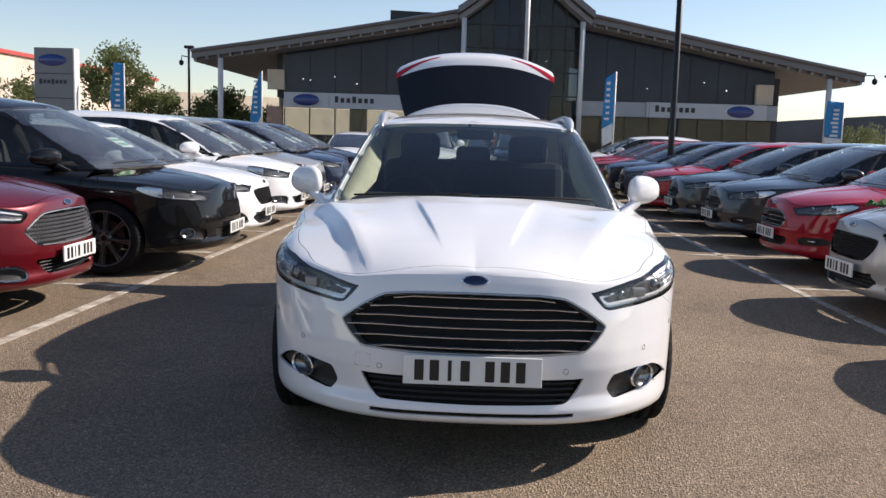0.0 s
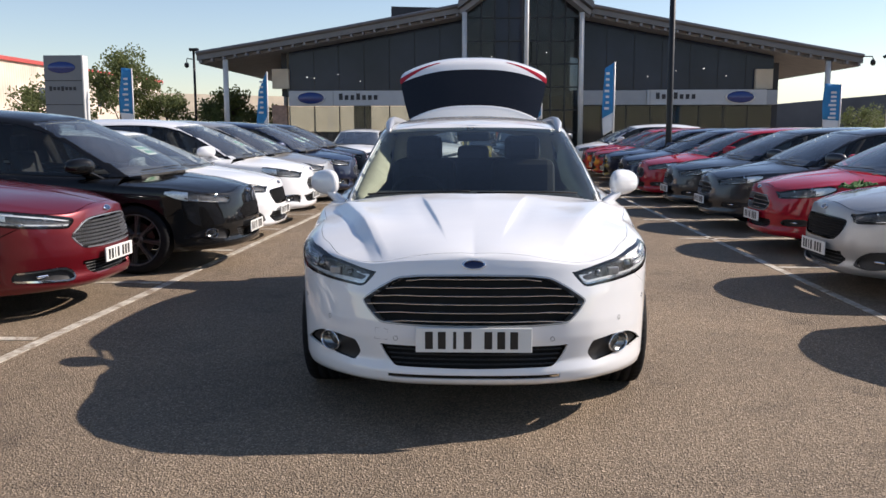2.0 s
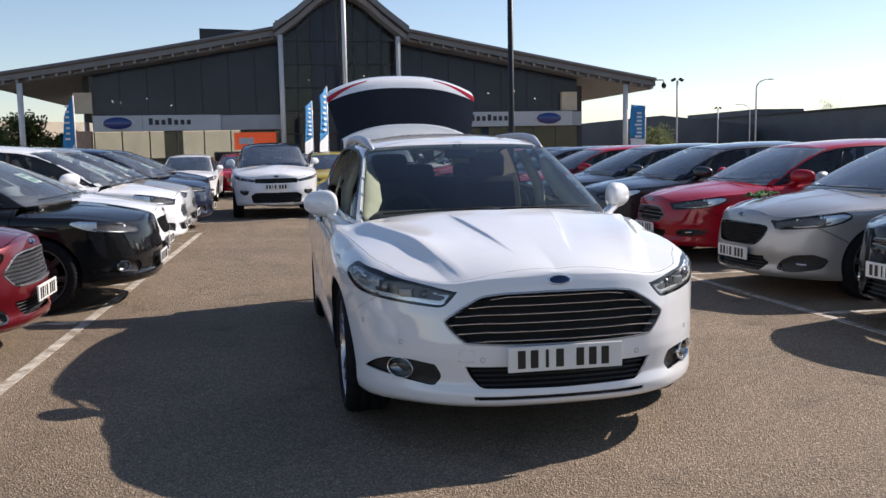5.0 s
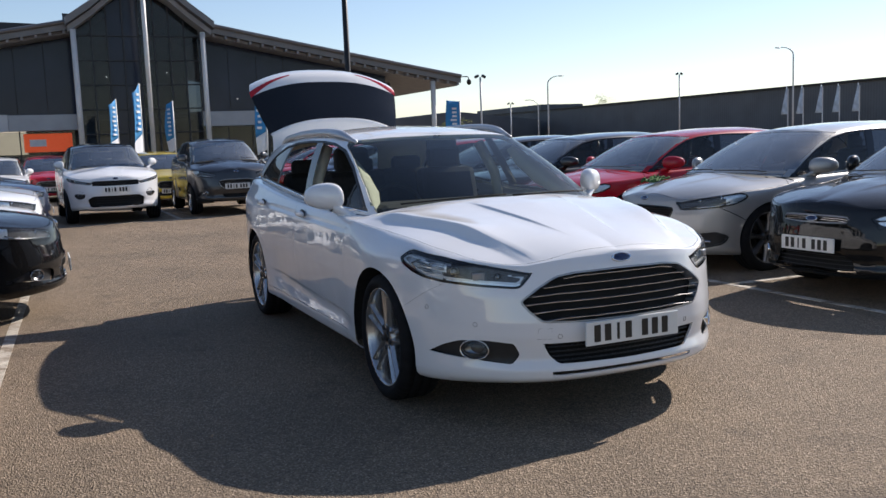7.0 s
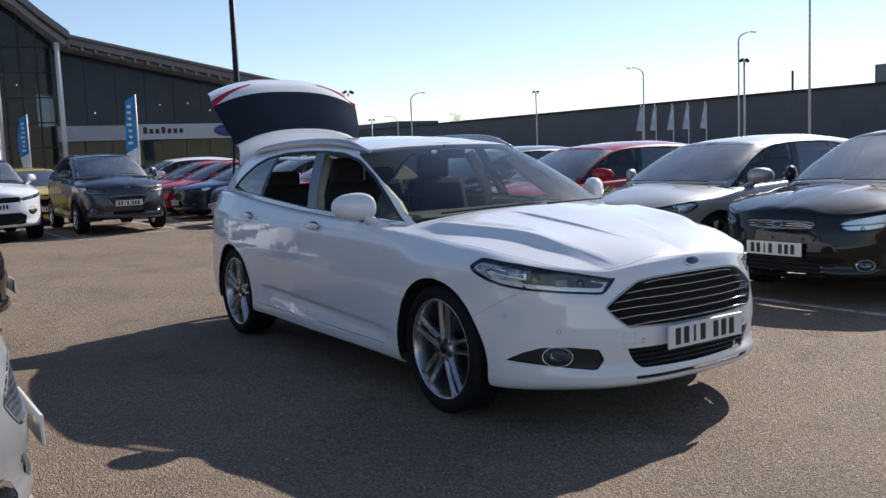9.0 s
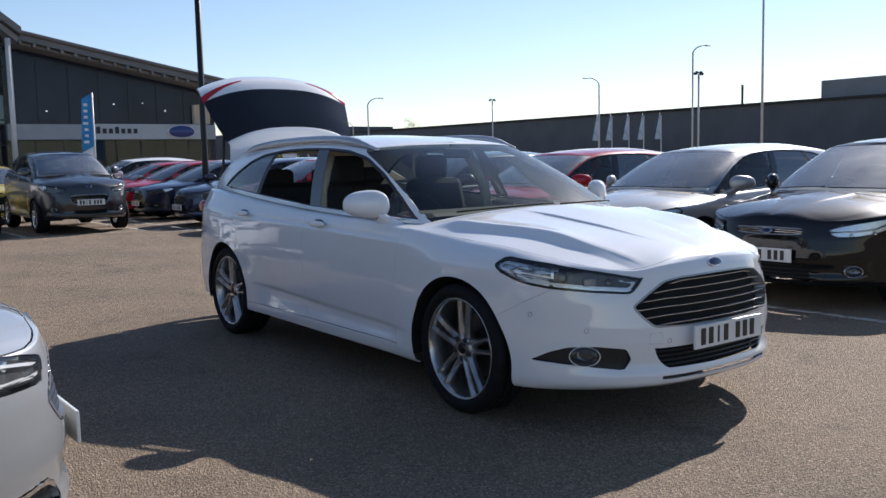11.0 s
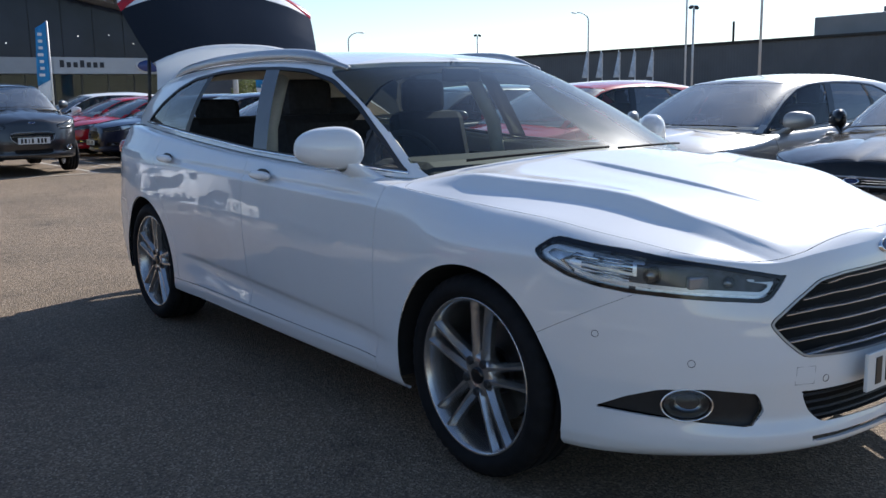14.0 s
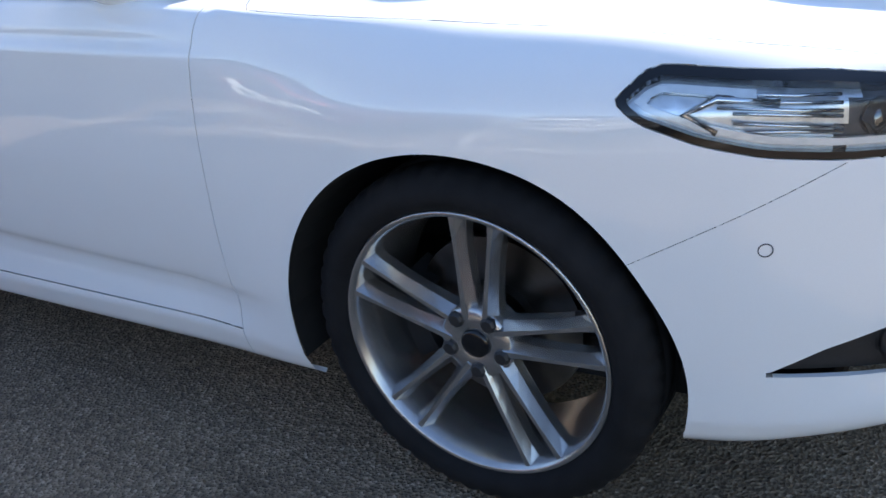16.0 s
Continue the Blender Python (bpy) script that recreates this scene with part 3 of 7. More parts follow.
    if fine:
        lean = sm(np.clip((arc / ka - 0.72) / 0.26, 0, 1)) * (1 - sm(np.clip((arc / ka - 1.50) / 0.42, 0, 1)))
        top_z = inv(shoulder)
        inset = inset + 0.070 * lean[:, None] * np.clip((zh - 0.765) / np.maximum(top_z - 0.765, 0.03)[:, None], 0, 1) ** 1.7
    shell = np.stack([np.maximum(x0[:, None] - nx[:, None] * inset, 0), y0[:, None] - ny[:, None] * inset, z], 2)
    shell[0, :, 0] = shell[-1, :, 0] = 0
    # bonnet and wing tops run from the shoulder to the spine
    y_cowl = float(gy(0.12))
    yA = float(gy(0.43))
    iA = int(np.argmin(np.abs(y0 - yA) + (arc > s[-1] / 2) * 9))
    spine = curve([(float(wy(-0.90)), float(wz(0.798))), (float(wy(-0.78)), float(wz(0.842))), (float(wy(-0.62)), float(wz(0.878))), (float(wy(-0.35)), float(wz(0.930))), (float(wy(-0.10)), float(wz(0.982 if fine else 0.966))), (y_cowl, float(wz(1.026 if fine else 0.999))), (y_cowl + 0.6, float(wz(1.026 if fine else 0.999) + 0.06))], 0.05)
    # across it: a flat shelf on the wing's crest, a rise to the bonnet, and a long crease
    hb_ = lambda u: 1 - (1 - u) ** 2.3
    ln_x = lambda yy: kx * (0.12 + 0.17 * np.clip((yy - wy(-0.75)) / (y_cowl - wy(-0.75)), 0, 1.2))
    a_n = arc[: iA + 1] / ka
    yc_ = shell[0, -1, 1] + 0.012 + (y_cowl - shell[0, -1, 1] - 0.012) * (arc[: iA + 1] / arc[iA]) ** 1.25
    zc_ = spine(yc_)
    qx, qy, qz = [shell[: iA + 1, -1, k] for k in range(3)]
    row_l = np.maximum(np.hypot(qx, yc_ - qy), 0.05)
    shelf_w = np.interp(a_n, [0.45, 0.60, 0.75, 0.92, 1.10, 1.30, 1.50, 1.70], [0.008, 0.018, 0.040, 0.070, 0.085, 0.075, 0.045, 0.010])
    wv = sm(np.clip((a_n - 0.44) / 0.24, 0, 1)) * (1 - sm(np.clip((a_n - 1.70) / 0.25, 0, 1)))
    if not fine:
        wv = wv * 0.2
    t_s = np.clip(shelf_w / row_l, 0.006, 0.26)
    lines = []
    for x_end, y_end, run in ((0.820, 0.30, 0.316), (0.745, 0.27, 0.306)):
        u_ = np.linspace(0, 1, 500)
        lines.append(np.array([u_[np.argmax(qx[i] * (1 - u_) < kx * (x_end + run * (qy[i] + (yc_[i] - qy[i]) * u_ - y_end)))] for i in range(iA + 1)]))
    if fine:
        t_s = soft(np.clip(lines[0], 0.006, 0.42), 1.5)
    rise = 0.028 + 0.022 * sm(np.clip((a_n - 0.65) / 0.5, 0, 1))
    t_r = soft(np.clip(lines[1], t_s + 0.03, 0.60), 1.5) if fine else np.minimum(t_s + rise / (0.60 * row_l), 0.55)
    t_c = np.empty(iA + 1)
    dense_t = np.linspace(0, 1, 400)
    for i in range(iA + 1):
        gap_ = qx[i] * (1 - dense_t) - ln_x(qy[i] + (yc_[i] - qy[i]) * dense_t)
        t_c[i] = dense_t[np.argmax(gap_ < 0)]
    t_c = soft(np.clip(t_c, t_r + 0.10, 0.88), 2.0)
    n1, n2, n3 = (10, 9, 14) if fine else (3, 3, 5)
    ease = lambda k: (np.arange(1, k + 1) / k)
    bonnet = np.zeros((iA + 1, top_n, 3))
    for i in range(iA + 1):
        e3 = 1 - (1 - ease(n3)) ** 1.7
        e4 = ease(top_n - n1 - n2 - n3) ** 1.7
        tt = np.concatenate([t_s[i] * ease(n1), t_s[i] + (t_r[i] - t_s[i]) * ease(n2), t_r[i] + (t_c[i] - t_r[i]) * e3, t_c[i] + (1 - t_c[i]) * e4])
        base = hb_(tt) * (zc_[i] - qz[i])
        swell = (0.044 if fine else 0.030) * sm(np.clip((a_n[i] - 0.65) / 0.55, 0, 1))
        high = hb_(t_r[i]) * (zc_[i] - qz[i]) + swell
        cut_ = np.where(tt <= t_r[i], np.interp(tt, [0, t_s[i], t_r[i]], [0, max(0.001, high - rise[i]), high]), base + swell * np.exp(-np.maximum(tt - t_r[i], 0) / 0.14))
        base = base + (soft(cut_, 1.1 if fine else 0.5) - base) * wv[i]
        bonnet[i, :, 0] = qx[i] * (1 - tt)
        bonnet[i, :, 1] = qy[i] + (yc_[i] - qy[i]) * tt
        # the middle panel stands a little proud of the crease
        d = qx[i] * (t_c[i] - tt)
        fade = sm(np.clip((bonnet[i, :, 1] - wy(-0.70)) / 0.40, 0, 1)) * sm(np.clip((1.93 - a_n[i]) / 0.35, 0, 1))
        step_ = np.where(d < -0.012, 1.0, sm(np.clip((0.008 - d) / 0.020, 0, 1)))
        bonnet[i, :, 2] = qz[i] + base + fade * (1.0 if fine else 0.5) * (0.0095 * step_ - 0.003 * np.exp(-((d - 0.05) / 0.04) ** 2))
    full = np.concatenate([shell[: iA + 1], bonnet], 1)
    blur_j = lambda g, sg: np.transpose(soft(np.transpose(g, (1, 0, 2)), sg), (1, 0, 2))
    keep_edge = full[0].copy()
    blurred = blur_j(full, 0.9 if fine else 0.7)
    jj = np.arange(full.shape[1])
    mixw = np.exp(-((jj - rows + 1) / (3.2 if fine else 2.5)) ** 2)[None, :, None]
    full = full * (1 - mixw) + blurred * mixw
    full[0] = keep_edge
    full[0, :, 0] = 0
    full[:, -1, 0] = 0
    # shelf under the side glass
    ring_b = [(0, 0.13, 0.985), (0.25, 0.15, 0.983), (0.48, 0.215, 0.975), (0.66, 0.315, 0.962), (0.745, 0.41, 0.945), (0.785, 0.55, 0.945), (0.803, 0.80, 0.951), (0.81, 1.2, 0.966), (0.812, 1.7, 0.988), (0.803, 2.3, 1.028), (0.78, 2.85, 1.072), (0.745, 3.22, 1.10), (0.69, 3.52, 1.11), (0.54, 3.70, 1.09), (0.3, 3.77, 1.07), (0, 3.79, 1.07)]
    ring_r = [(0, 1.155, 1.400), (0.25, 1.165, 1.399), (0.42, 1.185, 1.394), (0.53, 1.205, 1.386), (0.578, 1.225, 1.373), (0.605, 1.28, 1.372), (0.622, 1.42, 1.392), (0.632, 1.65, 1.412), (0.635, 2.0, 1.420), (0.63, 2.4, 1.415), (0.615, 2.85, 1.395), (0.592, 3.15, 1.37), (0.56, 3.36, 1.345), (0.45, 3.45, 1.345), (0.25, 3.49, 1.355), (0, 3.50, 1.36)]
    rb, rr = np.array(ring_b), np.array(ring_r)
    for g in (rb, rr):
        g[:, 0] *= kx
        g[:, 1] = gy(g[:, 1])
        g[:, 2] = wz(g[:, 2])
    shelf_x = curve([(float(y), float(x) - 0.02) for x, y, _ in rb[4:14]], 0.05)
    shelf_z = curve([(float(y), float(zz) - 0.004) for _, y, zz in rb[4:14]], 0.05)
    verts, faces = [], []

    def grid(g, flip):
        base = len(verts)
        ni, nj = g.shape[:2]
        for sgn in (1, -1):
            off = len(verts)
            verts.extend([(p[0] * sgn, p[1], p[2]) for row in g for p in row])
            for i in range(ni - 1):
                for j in range(nj - 1):
                    q = [off + i * nj + j, off + (i + 1) * nj + j, off + (i + 1) * nj + j + 1, off + i * nj + j + 1]
                    faces.append(q if (sgn > 0) != flip else q[::-1])

    grid(full, False)
    back = shell[iA:].copy()
    shelf = np.zeros((len(back), 4, 3))
    for k in range(len(back)):
        q = back[k, -1]
        yy = q[1]
        inner = min(q[0] - 0.012, float(shelf_x(yy))) if yy < rb[12, 1] else max(0.0, q[0] - 0.05)
        for j in range(4):
            u = (j + 1) / 4
            shelf[k, j] = (q[0] + (max(inner, 0) - q[0]) * u, yy, q[2] + (float(shelf_z(yy)) + 0.0 - q[2]) * u * (2 - u) if yy < rb[12, 1] else q[2])
    back = np.concatenate([back, shelf], 1)
    blurred = blur_j(back, 1.2 if fine else 0.7)
    jj = np.arange(back.shape[1])
    mixw = np.exp(-((jj - rows + 1) / 4.0) ** 2)[None, :, None]
    back = back * (1 - mixw) + blurred * mixw
    back[0, :rows] = full[iA, :rows]
    back[-1, :, 0] = 0
    grid(back, False)
    skin = Skin(verts, faces)

    def arc_of(p):
        """Place along the outline, found by direction from an inner point near the nose and by length on the flanks."""
        out = np.empty(len(p))
        q = np.abs(p[:, 0])
        sel = slice(0, int(np.argmax(py > 0.6)), 8)
        cx, cy, ca = px[sel], py[sel], dense[sel]
        for k0 in range(0, len(p), 4000):
            dx = q[k0:k0 + 4000, None] - cx[None]
            dy = p[k0:k0 + 4000, 1][:, None] - cy[None]
            out[k0:k0 + 4000] = ca[np.argmin(dx * dx + dy * dy, 1)]
        return out / ka

    def refine(p):
        """arc_of with a finer step, by projecting on the neighbouring chord."""
        q = np.abs(p[:, 0])
        sel = slice(0, int(np.argmax(py > 0.6)), 8)
        cx, cy, ca = px[sel], py[sel], dense[sel]
        k = np.clip(np.searchsorted(ca, arc_of(p) * ka), 1, len(ca) - 2)
        tx_, ty_ = cx[k + 1] - cx[k - 1], cy[k + 1] - cy[k - 1]
        ln_ = np.hypot(tx_, ty_)
        return (ca[k] + ((q - cx[k]) * tx_ + (p[:, 1] - cy[k]) * ty_) / ln_) / ka

    nose = lambda p: (p[:, 1] < 0.2)
    az = lambda p: np.stack([refine(p), inv(p[:, 2])], 1)
    xz = lambda p: np.stack([np.abs(p[:, 0]) / kx, inv(p[:, 2])], 1)
    ar = st["arch"]
    wr_ = st["wr"]
    # wheel arches
    for yc in (0.0, wb):
        skin.cut(lambda p, yc=yc: np.hypot(p[:, 1] - yc + 0.002, p[:, 2] - wr_ + 0.004) - ar + (0.020 if yc == 0 and fine else 0.0) * np.exp(-((np.arctan2(p[:, 2] - wr_, yc - p[:, 1]) - 0.50) / 0.42) ** 2), 9, None, lambda p, yc=yc: (np.abs(p[:, 0]) > 0.5) & (np.abs(p[:, 1] - yc) < 0.6) & (p[:, 2] < wr_ + ar + 0.2))
    hl = st.get("lamp") or [(0.480, 0.732), (0.70, 0.769), (0.95, 0.806), (1.10, 0.824), (1.168, 0.832), (1.192, 0.829), (1.238, 0.792), (1.204, 0.761), (1.125, 0.728), (1.04, 0.706), (0.94, 0.691), (0.75, 0.675), (0.565, 0.664), (0.535, 0.672)]
    hl = rounded(hl, 0.005)
    near_hl = lambda p: (p[:, 1] < 0.1)
    skin.cut(lambda p: sdf(hl, az(p)), 1, [0], near_hl)
    skin.cut(lambda p: sdf(hl, az(p)) + 0.012, 2, [1], near_hl)
    if fine or face == "mesh":
        skin.cut(lambda p: sdf(hl, az(p)) + 0.019, 11, [2], near_hl)
        skin.cut(lambda p: sdf(hl, az(p)) + 0.029, 12, [11], near_hl)
    gr = st.get("grille") or [(0, 0.733), (0.25, 0.729), (0.350, 0.717), (0.437, 0.668), (0.520, 0.607), (0.482, 0.555), (0.430, 0.507), (0.25, 0.500), (0, 0.498)]
    gr2 = [(x, zz) for x, zz in gr] + [(-x, zz) for x, zz in gr[-2:0:-1]]
    gr2 = rounded(gr2, 0.012, 220)
    front = lambda p: (p[:, 1] < wy(-0.55)) & (p[:, 2] < wz(0.78))
    skin.cut(lambda p: sdf(gr2, xz(p)), 3, [0], front)
    skin.cut(lambda p: sdf(gr2, xz(p)) + (0.008 if fine else 0.010), 4, [3], front)
    lg = st.get("low_grille") or [(0.0, 0.408), (0.43, 0.408), (0.40, 0.352), (0.36, 0.312), (0.0, 0.306)]
    lg2 = rounded([(x, zz) for x, zz in lg] + [(-x, zz) for x, zz in lg[-2:0:-1]], 0.006, 200)
    skin.cut(lambda p: sdf(lg2, xz(p)), 5, [0], front)
    if fine:
        slot = [(-0.385, 0.259), (0.385, 0.259), (0.40, 0.276), (-0.40, 0.276)]
        skin.cut(lambda p: sdf(slot, xz(p)), 6, [0], front)
    fg = st.get("fog") or [(1.035, 0.352), (0.94, 0.395), (0.85, 0.421), (0.72, 0.426), (0.58, 0.413), (0.553, 0.36), (0.59, 0.316), (0.80, 0.334)]
    fg = rounded(fg, 0.008)
    skin.cut(lambda p: sdf(fg, az(p)), 7, [0], lambda p: (p[:, 1] < wy(-0.3)) & (p[:, 2] < wz(0.5)))
    if fog_trim:
        skin.cut(lambda p: sdf(fg, az(p)) + 0.016, 8, [7], lambda p: (p[:, 1] < wy(-0.3)) & (p[:, 2] < wz(0.5)))
    # panels: bonnet 20, bumper 21, wing 22, doors 23 and 24, quarter 25, sill 26, rear bumper 27
    bon = [(0, -0.842), (0.2, -0.840), (0.36, -0.834), (0.44, -0.812)]
    bon = [(x * kx, float(wy(y))) for x, y in bon]
    for i in range(iA + 1):
        if a_n[i] > 0.60 and full[i, rows - 1, 1] < yA - 0.06:
            bon.append((float(full[i, rows - 1, 0]) - 0.010, float(full[i, rows - 1, 1]) + 0.004))
    bon += [(0.735 * kx, yA - 0.01), (0.5 * kx, yA + 0.01), (0, yA + 0.01)]
    bon2 = rounded([p for p in bon] + [(-x, y) for x, y in bon[-2:0:-1]], 0.008, 420)
    skin.cut(lambda p: sdf(bon2, p[:, :2]), 20, [0], lambda p: (p[:, 2] > wz(0.715)) & (p[:, 1] < yA + 0.1))
    skin.cut(lambda p: np.where(p[:, 1] < wy(-0.62), -1.0, (inv(p[:, 2]) - 0.545) - (-0.30 - (p[:, 1] / fo * 0.955)) * 0.52), 21, [0], lambda p: p[:, 1] < 0)
    y1, y2, y3 = float(gy(0.50)), float(gy(1.575)), float(gy(2.52))
    seam1 = curve([(0.15, y1 + 0.03), (0.3, y1 + 0.035), (0.5, y1 + 0.03), (0.75, y1 + 0.0), (1.0, y1 - 0.045), (1.4, y1 - 0.2)], 0.03)
    seam2 = curve([(0.15, y2 + 0.03), (0.5, y2 + 0.015), (0.95, y2 - 0.015), (1.4, y2 + 0.1)], 0.03)
    arc_r = wb - 0.43
    seam3 = curve([(0.15, arc_r - 0.02), (0.35, arc_r - 0.015), (0.5, arc_r + 0.01), (0.66, arc_r + 0.10), (0.8, y3 + 0.10), (1.0, y3 + 0.16), (1.4, y3 + 0.1)], 0.03)
    flank = lambda p: (np.abs(p[:, 0]) > 0.45 * kx) & (p[:, 1] > -0.1) & (p[:, 1] < wb + 0.7)
    skin.cut(lambda p: p[:, 1] - seam1(inv(p[:, 2])), 22, [0], lambda p: p[:, 1] < y1 + 0.5)
    skin.cut(lambda p: inv(p[:, 2]) - 0.285 - 0.008 * (p[:, 1] - 0.5), 26, [0], flank)
    skin.cut(lambda p: p[:, 1] - seam2(inv(p[:, 2])), 23, [0], flank)
    skin.cut(lambda p: p[:, 1] - seam3(inv(p[:, 2])), 24, [0], flank)
    skin.cut(lambda p: inv(p[:, 2]) - 0.66 + 0.0 * p[:, 1], 27, [0], lambda p: p[:, 1] > wb + 0.36)
    if rear_open:
        skin.cut(lambda p: np.abs(p[:, 0]) - 0.60, 10, [0], lambda p: (p[:, 1] > wb + 0.6) & (p[:, 2] > 0.66))
    skin.done()
    g = 0.0017 if fine else 0.003
    lp = 0.010 if fine else 0.016
    body_lab = ""
    part_names = [("bonnet", [20], 0), ("front_bumper", [21], 0), ("wing", [22], 1), ("wing", [22], -1), ("front_door", [23], 1), ("front_door", [23], -1), ("rear_door", [24], 1), ("rear_door", [24], -1),
                  ("rear_quarter", [0, 25], 1), ("rear_quarter", [0, 25], -1), ("sill", [26], 1), ("sill", [26], -1), ("rear_bumper", [27], 0)]
    made = {}
    for nm, marks, side in part_names:
        ob = skin.piece(nm, marks, coat, car, body_lab, 0.0018 if fine and nm == "bonnet" else 0.0006 if fine and nm in ("wing", "front_bumper") else g, lp, 0.0, side)
        if ob:
            made[nm, side] = ob
    # headlamps
    for side in (1, -1):
        lamp = skin.piece("headlamp", [1], GLOSSBLACK, car, "dark-bezelled headlamp with clear lens", 0.001, 0.02, -0.001, side)
        skin.piece("lens", [2, 11, 12], LENS, lamp, "clear lens", 0, 0, 0.0, side)
        arc_at = lambda c: float(refine(np.array([c[:]]))[0]) + 0.5 * (float(inv(c.z)) - 0.74)
        bright_zone = lambda c: arc_at(c) > (0.93 if fine else st.get("lamp_bright", 1.0)) or (fine and float(inv(c.z)) < 0.690 + 0.04 * (arc_at(c) - 0.55))
        skin.piece("reflector", [2, 11, 12], REFLECTOR, lamp, "ribbed bright reflector", -0.001, 0, -0.016, side, lambda c: bright_zone(c))
        skin.piece("lamp_housing", [2, 11, 12], DARKHOUSE, lamp, "dark lamp housing", -0.001, 0, -0.020, side, lambda c: not bright_zone(c))
        if fine:
            hlf = [f for f in skin.bm.faces if f[skin.lab] in (2, 11, 12) and f.calc_center_median().x * side > 0]
            cs = np.array([f.calc_center_median()[:] for f in hlf])
            ca = refine(cs)
            cz = inv(cs[:, 2])

            def spot(a, zz):
                k = int(np.argmin((ca - a) ** 2 + (cz - zz) ** 2))
                return Vector(cs[k]), hlf[k].normal.copy()

            p, nn = spot(0.735, 0.722)
            fwd = Vector((0.45 * side, -1, 0)).normalized()
            part("projector", box(0.060, 0.036, 0.022, (0, 0, 0), 0.006), SATIN, lamp, "bright rectangular projector lens", False, Matrix.Translation(p + Vector((0, 0.012, 0))) @ fwd.to_track_quat("Z", "Y").to_matrix().to_4x4())
            for a, zz, rad in ((0.85, 0.735, 0.028), (0.64, 0.712, 0.020)):
                p, nn = spot(a, zz)
                fwd = Vector((0.12 * side, -1, 0)).normalized()
                prj = lathe([(rad * 0.75, -0.02), (rad, 0.0), (rad, 0.006), (rad * 0.86, 0.010), (rad * 0.5, 0.018), (0, 0.021)], 24, "Z")
                part("projector", prj, DARKCHROME, lamp, "dark glass projector lens", True, Matrix.Translation(p + Vector((0, 0.034, 0))) @ fwd.to_track_quat("Z", "Y").to_matrix().to_4x4())
            skin.piece("light_guide", [11], GUIDE, lamp, "bright daytime light guide", 0.0, 0.008, -0.006, side, lambda c: arc_at(c) > 1.08 or float(inv(c.z)) < 0.66 + 0.11 * arc_at(c))
            for q in range(6):
                zz = 0.728 + 0.011 * q
                fin = [spot(a, zz + (a - 0.95) * 0.12) for a in (0.93, 1.0, 1.07 + 0.008 * q)]
                part("reflector_fin", rod([p - nn * 0.010 for p, nn in fin], 0.0030, 6), CHROME, lamp, "ribbed chrome reflector", True)
            wing_strip = [spot(a, zz) for a, zz in ((1.10, 0.745), (1.14, 0.768), (1.10, 0.795), (1.02, 0.782))]
            part("indicator_reflector", rod([p - nn * 0.011 for p, nn in wing_strip], 0.007, 8), CHROME, lamp, "chrome indicator reflector", True)
        else:
            if face == "mesh":
                skin.piece("light_guide", [11], GUIDE, lamp, "bright daytime light guide", 0.0, 0.008, -0.006, side)
            hlf = [f.calc_center_median() for f in skin.bm.faces if f[skin.lab] in (2, 11, 12) and f.calc_center_median().x * side > 0]
            cs = np.array([c[:] for c in hlf])
            for a in (0.7, 0.9):
                c = cs[int(np.argmin(np.abs(refine(cs) - a)))]
                prj = lathe([(0.020, -0.02), (0.026, 0.0), (0.022, 0.010), (0, 0.018)], 16, "Y")
                part("projector", prj, CHROME, lamp, "", True, Matrix.Translation(Vector(c) + Vector((0, 0.036, 0))) @ Matrix.Rotation(math.pi, 4, "Z"))
            pts = [cs[int(np.argmin((refine(cs) - a) ** 2 + (inv(cs[:, 2]) - zz) ** 2))] for a, zz in ((0.58, 0.69), (0.75, 0.695), (0.92, 0.71), (1.05, 0.745))]
            part("light_guide", rod([Vector(p) + Vector((0, 0.012, -0.004)) for p in pts], 0.007, 6), CHROME, lamp, "", True)
    # grille with its bars
    grille = skin.piece("grille", [4], LINER, car, "dark radiator grille with chrome bars" if face == "bars" else "black mesh radiator grille", 0, 0, -0.05)
    skin.piece("grille_frame", [3], SATIN if face in ("bars", "mesh", "slim") else GLOSSBLACK, grille, "", 0.001, 0.05, 0.003)
    cen = np.array([f.calc_center_median()[:] for f in skin.bm.faces if f[skin.lab] in (3, 4)])

    def nose_y(x, zz):
        k = np.argsort((np.abs(cen[:, 0]) - abs(x)) ** 2 + (cen[:, 2] - zz) ** 2)[:3]
        return float(cen[k, 1].mean())

    lo_z, hi_z = min(zz for _, zz in gr), max(zz for _, zz in gr)

    def half_at(zz):
        q = np.linspace(0, 0.6, 240)
        d = sdf(gr2, np.stack([q, np.full(240, zz)], 1))
        return float(q[d < -0.012].max()) if (d < -0.012).any() else 0.0

    fy = curve([(x, nose_y(x * kx, float(wz((lo_z + hi_z) / 2)))) for x in np.linspace(0, 0.52, 14)], 0.05)
    zslope = (nose_y(0.05, float(wz(hi_z - 0.02))) - nose_y(0.05, float(wz(lo_z + 0.02)))) / (hi_z - lo_z - 0.04)
